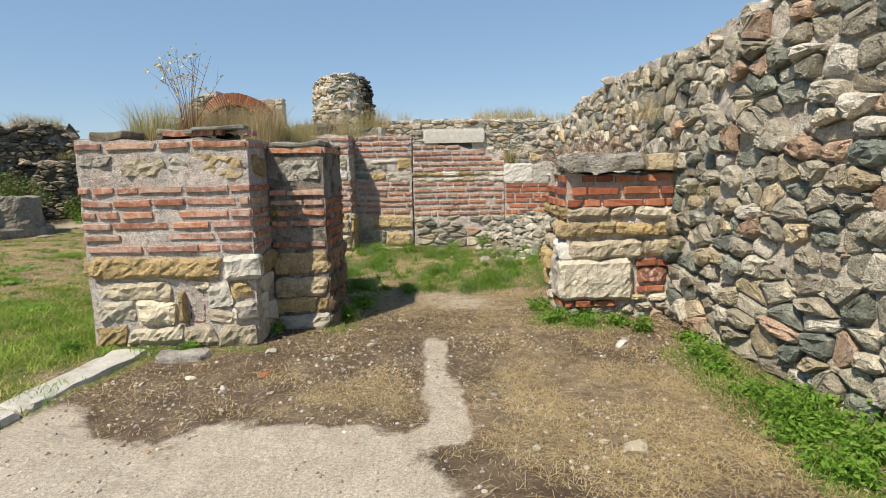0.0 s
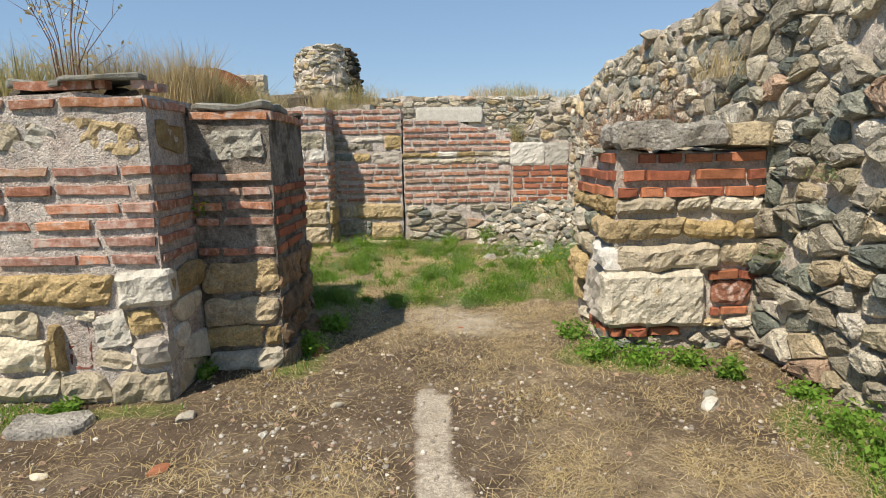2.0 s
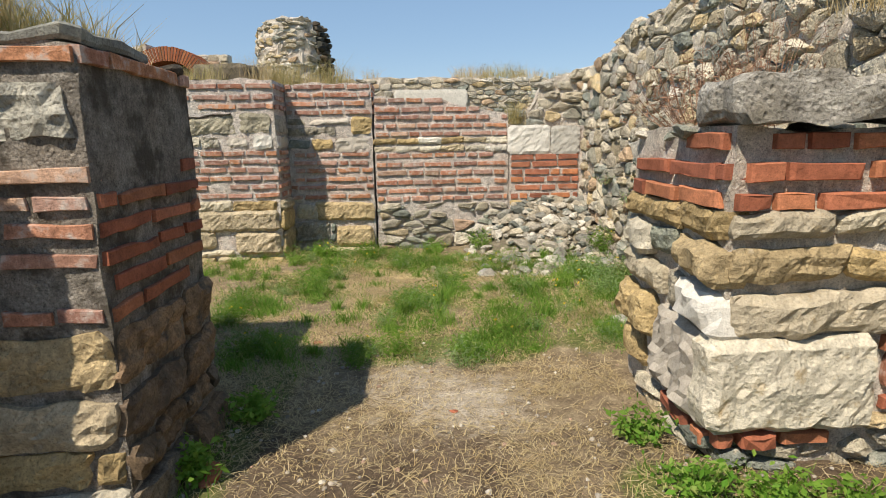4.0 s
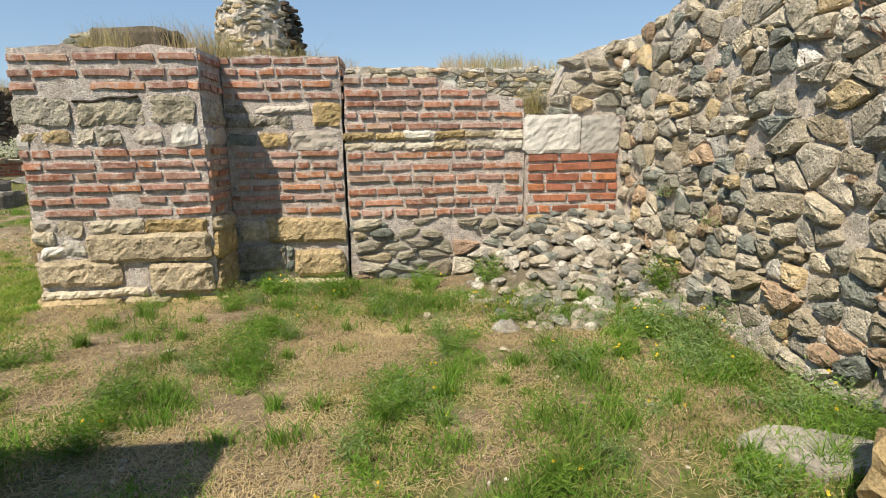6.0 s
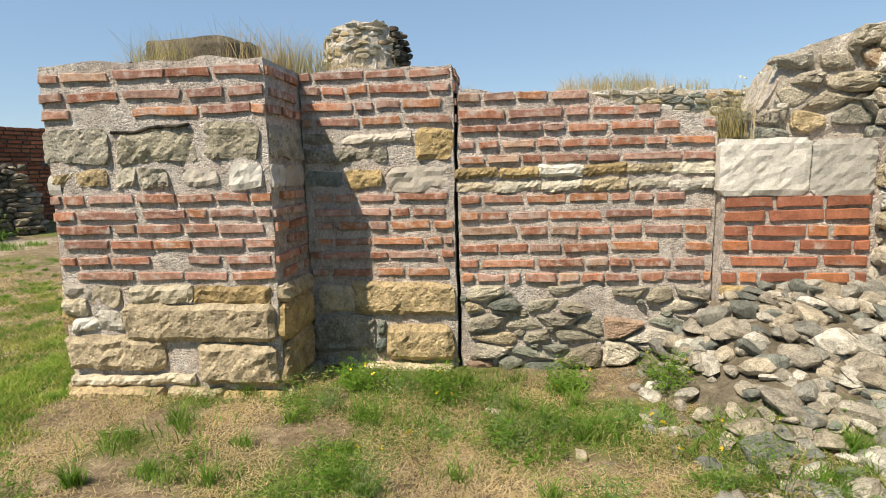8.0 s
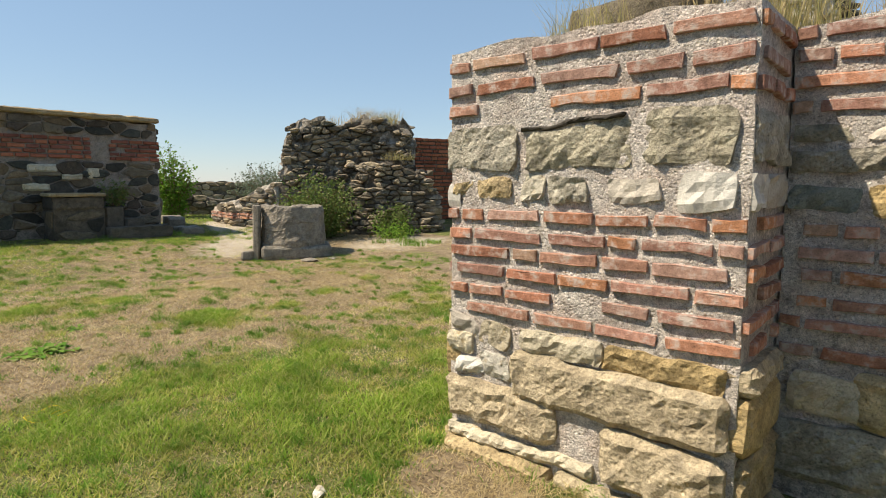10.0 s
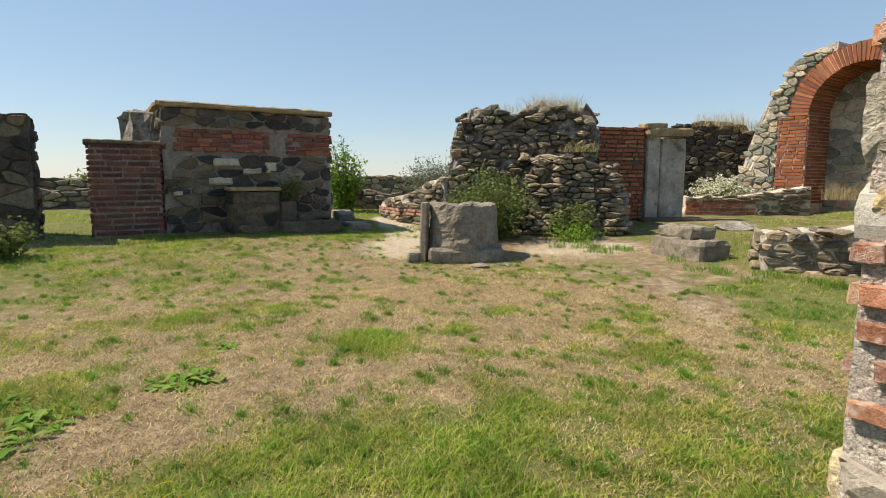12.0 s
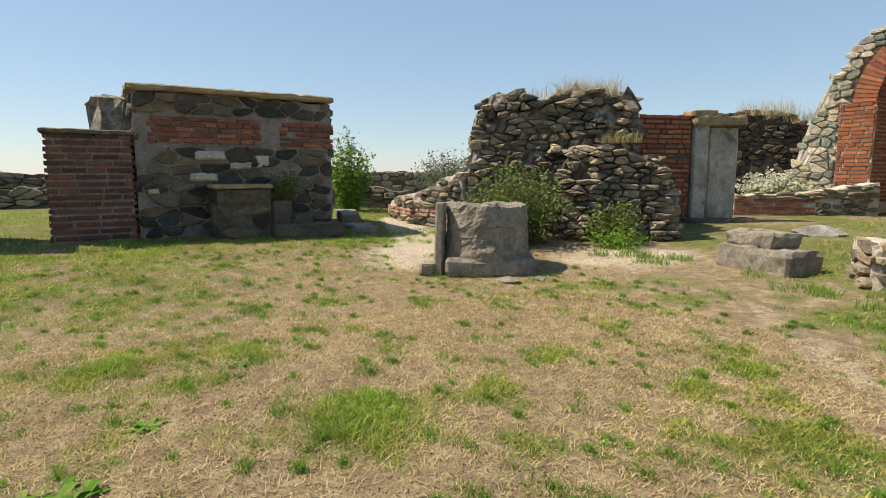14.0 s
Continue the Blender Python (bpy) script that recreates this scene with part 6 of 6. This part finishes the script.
def build_plants():
    rng = random.Random(91)
    # on top of the left pier
    plant("dry_thistle", "tall dry branching thistle with pale seed heads on the pier", "dried plant", -2.27, 5.2, 1.82, 0.95, 0.36, 15, 90, 0.05, straw_m, 1, twig=0.005, flowers=45, flower_mat=white_m, fsize=0.026, upright=0.8, wood=russet_m)
    for k, (x, y, r, h, n) in enumerate(((-2.6, 5.3, 0.32, 0.42, 700), (-2.2, 5.5, 0.34, 0.46, 800), (-1.75, 5.6, 0.3, 0.46, 800), (-1.5, 5.8, 0.28, 0.36, 600), (-2.0, 6.1, 0.35, 0.4, 600), (-1.35, 6.0, 0.2, 0.25, 160))):
        tuft(x, y, 1.8 if x < -1.65 else 1.73, r, h, int(n * 1.3), straw_m if k % 3 else tawny_m, "dry yellowish grass growing on the pier's top", 100 + k, group="grass on the wall tops", lean=0.9)
    plant("wall_weed", "small green weed rooted in the pier's joint", "weed", -1.6, 5.27, 1.08, 0.18, 0.09, 7, 60, 0.03, weed_m, 2, twig=0.002, flowers=6, flower_mat=yellow_m)
    # on the back walls
    for k, (x, y, z, r, h, n) in enumerate(((-2.5, 10.6, 2.12, 0.35, 0.35, 260), (-2.0, 10.8, 2.12, 0.35, 0.42, 320), (-1.7, 10.95, 2.1, 0.3, 0.4, 280), (-1.3, 10.95, 2.08, 0.25, 0.25, 120),
                                            (1.28, 10.85, 1.62, 0.14, 0.42, 130), (-2.8, 10.9, 2.12, 0.3, 0.28, 160))):
        tuft(x, y, z, r, h, int(n * 1.6), straw_m if k % 2 else tawny_m, "dry grass tuft on the back wall's top", 120 + k, group="grass on the wall tops", lean=0.8)
    plant("tall_dry_stalks", "tall thin stalks with small pale heads by the white blocks", "dried plant", 1.4, 10.8, 1.6, 0.62, 0.16, 5, 10, 0.04, straw_m, 3, twig=0.003, flowers=16, flower_mat=white_m, fsize=0.022, upright=0.9, wood=straw_m)
    slab("flat_stone", [(-2.72, 10.6), (-2.05, 10.55), (-1.98, 11.0), (-2.7, 11.05)], 2.13, 2.37, earth_top, None, "flat mossy stone lying on the back pier", "stone", amp=0.03)
    # russet bush on the stub's ledge
    plant("russet_bush", "dry russet twiggy bush on the stub's top", "dried bush", 1.55, 6.4, 1.4, 0.55, 0.5, 80, 1500, 0.03, russet_m, 4, twig=0.0025, slim=0.25, upright=0.1, wood=russet_m)
    plant("russet_bush", "thin russet weed rooted on the wall beside the stub", "dried bush", 1.95, 6.5, 1.4, 1.0, 0.35, 22, 400, 0.03, russet_m, 14, twig=0.003, slim=0.25, upright=0.4, wood=russet_m)
    tuft(2.2, 6.1, 2.0, 0.25, 0.3, 160, straw_m, "dry grass growing from the rubble wall", 133, group="grass on the wall tops", lean=1.2)
    # far wall tops
    for k, (x, y, z, r, h, n) in enumerate(((1.9, 22.3, 3.4, 0.7, 0.5, 420), (2.9, 22.3, 3.4, 0.8, 0.55, 480), (3.7, 22.3, 3.38, 0.6, 0.4, 260), (4.7, 22.4, 3.35, 0.4, 0.4, 120), (-1.4, 22.3, 3.38, 0.3, 0.5, 90),
                                            (-2.6, 19.9, 3.0, 0.7, 0.9, 420), (-2.2, 20.2, 3.0, 0.5, 0.7, 300), (-4.3, 20.0, 2.95, 0.6, 0.5, 300), (-3.6, 19.8, 3.0, 0.5, 0.9, 300), (-4.9, 20, 2.9, 0.5, 0.4, 200),
                                            (-13.1, 18.2, 3.05, 0.4, 0.6, 400), (-12.6, 18.5, 3.0, 0.36, 0.55, 400), (-13.2, 17.4, 3.05, 0.5, 0.3, 120), (-11.9, 18.2, 2.1, 0.45, 0.3, 260),
                                            (-14.1, 27.3, 3.3, 0.9, 0.6, 420), (-13.2, 28.1, 3.1, 0.8, 0.5, 360), (-9.4, 25.5, 0.95, 0.5, 0.6, 200))):
        tuft(x, y, z, r * 1.25, h, n, tawny_m if k % 2 else straw_m, "dry grass on top of the distant ruins", 150 + k, group="grass on the ruins", lean=1.1, w=0.008)
    # weeds in the room
    for k, (px, py, pr) in enumerate(TUSSOCKS):
        for j in range(3):
            x, y, h = px + rng.gauss(0, 0.5) * pr, py + rng.gauss(0, 0.5) * pr, rng.uniform(0.14, 0.3)
            if clear_of_walls(np.array([x]), np.array([y]))[0]:
                plant("feathery_weed", "tall feathery green weed in a thick clump", "weed", x, y, gz(x, y), h, h * rng.uniform(0.6, 0.9), 16, 380, 0.036, (weed_m, bluish_m, grass_m)[(k + j) % 3], 1200 + 3 * k + j, twig=0.0018,
                      slim=0.16, group="weeds in the room", flowers=2 if j == 0 and k % 3 == 0 else 0, flower_mat=yellow_m, fsize=0.018, wood=weed_m)
    for k in range(120):
        for _ in range(30):
            x, y = rng.uniform(-2.4, 2.05), rng.uniform(6.8, 10.4)
            if greenness(x, y) > 0.36 and clear_of_walls(np.array([x]), np.array([y]))[0]:
                break
        h = rng.uniform(0.06, 0.24)
        plant("feathery_weed", "feathery green weed growing among the grass", "weed", x, y, gz(x, y), h, h * rng.uniform(0.8, 1.5), 14, 300, 0.034, rng.choice((weed_m, bluish_m, grass_m, tawny_m)), 200 + k, twig=0.0018,
              slim=0.16, group="weeds in the room", flowers=rng.choice((0, 0, 0, 0, 0, 2)), flower_mat=yellow_m, fsize=0.018, wood=weed_m)
    for k, (x, y, h, r) in enumerate(((1.95, 8.75, 0.4, 0.38), (1.75, 8.3, 0.34, 0.36), (1.95, 7.7, 0.3, 0.3), (1.6, 8.9, 0.28, 0.3), (0.75, 10.2, 0.34, 0.22), (0.2, 10.35, 0.28, 0.2), (-0.6, 10.2, 0.26, 0.25), (-1.2, 10.3, 0.24, 0.2), (2.05, 9.5, 0.5, 0.18))):
        plant("leafy_weed", "bushy blue-green weed at the wall's foot", "weed", x, y, gz(x, y), h, r, 26, 900, 0.04, bluish_m if k < 4 else weed_m, 300 + k, twig=0.002, slim=0.2, group="weeds at the walls", flowers=3, flower_mat=yellow_m, wood=weed_m)
    # green weeds at the foot of the walls by the path
    for k, (x, y, h, r) in enumerate(((1.05, 5.3, 0.2, 0.16), (1.35, 5.2, 0.2, 0.2), (1.65, 5.15, 0.16, 0.15), (1.0, 5.7, 0.22, 0.15), (2.0, 3.9, 0.16, 0.2), (2.15, 3.3, 0.22, 0.24), (2.25, 2.9, 0.26, 0.25), (2.0, 3.5, 0.16, 0.2), (2.05, 4.6, 0.12, 0.12), (2.3, 2.6, 0.25, 0.25),
                                      (-0.98, 5.6, 0.22, 0.14), (-0.9, 6.1, 0.2, 0.16), (-1.6, 5.15, 0.14, 0.1), (-2.2, 4.65, 0.12, 0.1), (-3.2, 4.65, 0.14, 0.12), (1.8, 4.9, 0.2, 0.1))):
        plant("leafy_weed", "fresh green leafy weed at the wall's foot", "weed", x, y, gz(x, y), h, r, 20, 420, 0.04, weed_m if k % 3 else grass_m, 330 + k, twig=0.002, slim=0.5, group="weeds at the walls", wood=weed_m)
    for k in range(12):
        x, y = rng.uniform(1.85, 2.25), rng.uniform(2.3, 4.3)
        h = rng.uniform(0.12, 0.24)
        plant("leafy_weed", "fresh green leafy weed at the wall's foot", "weed", x, y, gz(x, y), h, h * 0.9, 20, 420, 0.04, rng.choice((weed_m, grass_m)), 380 + k, twig=0.002, slim=0.4, group="weeds at the walls", wood=weed_m)
    for k, (x, y, z) in enumerate(((2.1, 6.0, 1.1), (2.2, 4.8, 1.25), (2.14, 5.2, 0.7), (2.1, 9.6, 0.9), (2.12, 9.0, 0.75))):
        plant("wall_weed", "thin grey-green weed hanging from the rubble wall", "weed", x, y, z, 0.16, 0.14, 12, 120, 0.03, bluish_m, 360 + k, twig=0.0015, slim=0.2, group="weeds on the rubble wall", upright=0.1)
    # rosettes in the lawn
    for k, (x, y, r) in enumerate(((-6.85, 9.06, 0.24), (-6.6, 8.2, 0.22), (-6.95, 8.05, 0.16), (-7.55, 9.5, 0.15), (-8.3, 10.2, 0.12), (-6.3, 7.9, 0.22), (-5.4, 6.6, 0.2), (-4.6, 6.2, 0.22))):
        broad_weed(x, y, r, 400 + k)
    # bushes and trees
    plant("climbing_bush", "dense green bush climbing the foot of the ruin heap", "bush", -12.2, 15.9, gz(-12.2, 15.9), 1.7, 0.95, 80, 6500, 0.08, bush_m, 500, twig=0.008, slim=0.6)
    plant("climbing_bush", "green scrub beside the heap of flat stones", "bush", -11.0, 17.2, gz(-11.0, 17.2), 0.9, 0.5, 30, 1300, 0.08, bush_m, 501, twig=0.006, slim=0.6)
    plant("nettle_patch", "low green nettles below the heap", "weed", -10.7, 17.0, gz(-10.7, 17.0), 0.4, 0.7, 30, 1000, 0.07, weed_m, 502, twig=0.004)
    plant("flowering_bush", "round bush covered in small white flowers", "bush", -12.5, 25.0, gz(-12.5, 25), 1.15, 1.0, 90, 2600, 0.09, bush_m, 503, twig=0.008, flowers=900, flower_mat=white_m, fsize=0.06)
    plant("silvery_bush", "silvery grey-green oleaster bush", "bush", -19.8, 19.1, gz(-19.8, 19.1), 1.9, 1.25, 70, 4200, 0.12, olive_m, 504, twig=0.012, slim=0.35)
    plant("young_tree", "young green tree beside the stone block", "tree", -18.6, 15.2, gz(-18.6, 15.2), 2.35, 0.6, 50, 3600, 0.1, weed_m, 505, twig=0.014, slim=0.6, upright=0.7)
    plant("dark_shrub", "dark green shrub at the shaded wall end", "bush", -13.5, 7.3, gz(-13.5, 7.3), 0.75, 0.6, 40, 1400, 0.08, bush_m, 506, twig=0.006, slim=0.6)
    plant("green_scrub", "green scrub growing before the low wall", "bush", -19.0, 5.6, gz(-19, 5.6), 0.6, 1.2, 40, 1400, 0.09, bush_m, 507, twig=0.006)
    plant("wall_bush", "green bush growing against the block", "bush", -14.9, 12.35, 1.0, 0.7, 0.35, 20, 600, 0.07, bush_m, 508, twig=0.005)
    for k, (x, y, h, r) in enumerate(((-23, 12, 1.6, 1.4), (-26, 16.5, 1.4, 1.6), (-24, 22, 1.7, 1.6), (-28, 9, 1.4, 1.4))):
        plant("distant_bush", "low green bush in the distance", "bush", x, y, gz(x, y), h, r, 40, 1500, 0.16, bush_m if k % 2 else olive_m, 520 + k, twig=0.012, group="distant bushes")
    for k in range(30):
        x, y = rng.uniform(-15.5, -9.5), 0
        x, y = rng.choice(((rng.uniform(-14.6, -14.0), rng.uniform(8.5, 13.5)), (rng.uniform(-10.5, -8.0), rng.uniform(16.2, 16.9)), (rng.uniform(-7.6, -5.5), rng.uniform(16.0, 16.6))))
        tuft(x, y, gz(x, y), 0.2, 0.16, 90, grass_m, "green grass tuft at the foot of the ruins", 560 + k, group="grass at the ruins", lean=0.8, w=0.008)


def build_litter():
    rng = random.Random(95)
    pale = [pebble_mesh(600 + k, pale_mix[0], 1, 0.6, "loose_stone") for k in range(4)]
    grey = [pebble_mesh(610 + k, grey_mix[0], 1, 0.5, "loose_stone") for k in range(4)]
    spots = [(0.33, 3.55, 0.12), (1.0, 2.75, 0.2), (0.85, 2.85, 0.07), (0.48, 2.8, 0.09), (0.3, 2.25, 0.11), (1.5, 4.55, 0.2), (1.55, 4.7, 0.13), (-0.62, 4.6, 0.1), (-1.45, 4.55, 0.14), (-0.6, 4.85, 0.06),
             (-1.55, 3.75, 0.12), (-1.2, 3.65, 0.08), (-0.55, 3.35, 0.06), (-1.9, 4.0, 0.1), (-0.95, 4.3, 0.1), (1.2, 3.6, 0.06), (0.9, 3.2, 0.06), (1.6, 3.3, 0.07), (0.5, 3.2, 0.05), (-2.2, 3.9, 0.08)]
    for k, (x, y, s) in enumerate(spots):
        st = new("loose_stone", rng.choice(pale if k % 3 else grey))
        st.matrix_basis = pose(x, y, gz(x, y) - 0.12 * s, 0, 0, rng.uniform(0, 360)) @ Matrix.Diagonal((s, s * rng.uniform(0.6, 0.9), s * 0.8, 1))
        tagged(st, "small pale stone lying on the path" if s < 0.15 else "larger flat grey stone lying on the path", "stone", "loose stones")
    shard = pebble_mesh(630, deep_brick[0], 1, 0.35, "brick_shard")
    for x, y, s in ((-1.35, 4.0, 0.13), (-0.75, 7.2, 0.1), (-0.95, 5.6, 0.2), (0.15, 6.1, 0.07)):
        st = new("brick_shard", shard)
        st.matrix_basis = pose(x, y, gz(x, y) - 0.01, 0, 0, rng.uniform(0, 360)) @ Matrix.Diagonal((s, s * 0.6, s, 1))
        tagged(st, "broken piece of red brick on the ground", "brick shard", "brick shards")
    z = gz(1.55, 7.3)
    slab("flat_rock", [(1.4, 7.42), (1.58, 7.12), (1.92, 7.08), (2.0, 7.3), (1.65, 7.48)], z - 0.06, z + 0.06, concrete_m, None, "flat pale grey rock half sunk in the grass", "rock", amp=0.03)
    z = gz(-2.75, 3.6)
    slab("marble_kerb", [(-3.05, 2.2), (-2.8, 2.2), (-2.68, 3.4), (-2.92, 3.4)], z - 0.08, z + 0.035, marble_m, None, "worn white marble kerb stone in the grass", "kerb", "marble kerb", amp=0.02)
    slab("marble_kerb", [(-2.92, 3.42), (-2.68, 3.42), (-2.5, 4.65), (-2.8, 4.65)], z - 0.08, z + 0.03, marble_m, None, "worn white marble kerb stone in the grass", "kerb", "marble kerb", amp=0.02)
    slab("flat_slab", [(-2.35, 4.35), (-1.95, 4.4), (-1.98, 4.6), (-2.4, 4.58)], gz(-2.2, 4.5) - 0.04, gz(-2.2, 4.5) + 0.05, grey_slab_m, None, "flat grey slab at the pier's foot", "slab", amp=0.02)
    # gravel
    verts, faces = [], []
    shapes = []
    for k in range(5):
        bm = bmesh.new()
        bmesh.ops.create_icosphere(bm, subdivisions=1, radius=0.5)
        shapes.append(([v.co + wobble(*v.co, 2.5, k) * 0.2 for v in bm.verts], [tuple(v.index for v in f.verts) for f in bm.faces]))
        bm.free()
    rs = np.random.RandomState(17)
    x, y = scatter(rs, 22000, -2.7, 2.2, 1.2, 8.2, lambda x, y: clear_of_walls(x, y) * (1 - 0.6 * soft(y, 5.4, 6.6)) * (0.25 + 0.75 * soft(vnoise(x, y, 0.5, 51), 0.35, 0.7)) * (1 - 0.75 * np.clip(sandiness(x, y) * 1.5, 0, 1)))
    for px, py in zip(x, y):
        s = 0.005 + 0.03 * rng.random() ** 4
        vs, fs = rng.choice(shapes)
        k, c, sn, z = len(verts), math.cos(px * 50), math.sin(px * 50), gz(px, py)
        verts.extend((px + s * (v.x * c - v.y * sn), py + s * (v.x * sn + v.y * c), z + s * 0.65 * v.z + 0.1 * s) for v in vs)
        faces.extend(tuple(a + k for a in f) for f in fs)
    tagged(new("gravel", mesh("gravel", verts, faces, gravel_m)), "small pale gravel scattered over the path", "gravel", kind="stuff")
    # heap of fallen stones in the room's corner
    heap = new("rubble_heap")
    heap.location = (1.3, 10.0, 0)
    tagged(heap, "heap of fallen grey stones and earth in the corner", "rubble heap")
    verts, faces, n = [], [], 26
    for j in range(n + 1):
        for i in range(n + 1):
            x, y = 0.2 + 2.0 * i / n, 8.9 + 1.8 * j / n
            hh = 0.5 * float(soft(y - 0.2 * abs(x - 1.7), 9.1, 10.8)) * float(soft(x, 0.5, 1.4)) - 0.03
            p = Vector((x, y, gz(x, y) + hh))
            verts.append((p + wobble(*p, 6) * 0.05 - Vector((1.3, 10.0, 0)))[:])
    for j in range(n):
        for i in range(n):
            k = j * (n + 1) + i
            faces.append((k, k + 1, k + n + 2, k + n + 1))
    part("earth", verts, faces, earth_top, heap)
    pool = [pebble_mesh(640 + k, heap_mix[0], 1, rng.uniform(0.45, 0.7), "stone") for k in range(8)]
    for k in range(560):
        x, y = rng.uniform(0.55, 2.15), rng.uniform(9.0, 10.65)
        if x < 0.8 + 0.35 * (10.6 - y) * rng.random() and rng.random() < 0.7:
            continue
        hh = 0.5 * float(soft(y - 0.2 * abs(x - 1.7), 9.1, 10.8)) * float(soft(x, 0.5, 1.4))
        s = rng.uniform(0.09, 0.2) if k % 6 else rng.uniform(0.2, 0.32)
        ob = new("stone", rng.choice(pool))
        ob.parent = heap
        ob.matrix_basis = Matrix.Translation((-1.3, -10.0, 0)) @ pose(x, y, gz(x, y) + hh - 0.035, rng.uniform(-25, 25), rng.uniform(-25, 25), rng.uniform(0, 360)) @ Matrix.Diagonal((s, s * rng.uniform(0.6, 0.9), s * 0.9, 1))
    for x, y, s in ((0.15, 9.5, 0.13), (-0.3, 10.0, 0.12), (-1.15, 8.7, 0.1), (-1.6, 8.9, 0.1), (0.6, 8.6, 0.12), (1.2, 7.8, 0.1), (1.7, 9.0, 0.14), (1.3, 9.0, 0.16), (0.9, 9.1, 0.13), (-1.85, 7.6, 0.09), (-3.2, 9.3, 0.12)):
        st = new("loose_stone", rng.choice(pale))
        st.matrix_basis = pose(x, y, gz(x, y) - 0.01, 0, 0, rng.uniform(0, 360)) @ Matrix.Diagonal((s, s * 0.7, s * 0.8, 1))
        tagged(st, "pale stone lying among the grass", "stone", "loose stones")


heap_mix = pair("fallen_stone", [(0.42, 0.38, 0.31), (0.3, 0.29, 0.25), (0.48, 0.42, 0.32), (0.22, 0.23, 0.2), (0.58, 0.54, 0.46), (0.38, 0.34, 0.27)], coarse=8, fine=50, vary=0.35, grain=0.4, bump=0.9)

def yellow_string():
    """A loop of thin plastic string dropped in the grass."""
    pts = []
    for k in range(60):
        a = k / 59 * 7.4
        r = 0.07 + 0.012 * a
        x, y = -5.33 + r * math.cos(a) * 0.8, 8.73 + r * math.sin(a)
        pts.append(Vector((x, y, gz(x, y) + 0.02 + 0.012 * math.sin(3 * a))))
    vs, fs = [], []
    for a, b in zip(pts, pts[1:]):
        stalks(None, vs, fs, a, b, 0.0025, 0.0025)
    tagged(new("plastic_string", mesh("plastic_string", vs, fs, yellow_m)), "thin yellow plastic string looped in the grass", "string")


gravel_m = shade("pale_gravel", [(0.5, 0.45, 0.38), (0.38, 0.33, 0.27), (0.6, 0.55, 0.48), (0.3, 0.27, 0.23), (0.42, 0.28, 0.2)], source="island", coarse=20, fine=120, bump=0.3)
build_grass()
build_plants()
build_litter()
yellow_string()

flush_joined()
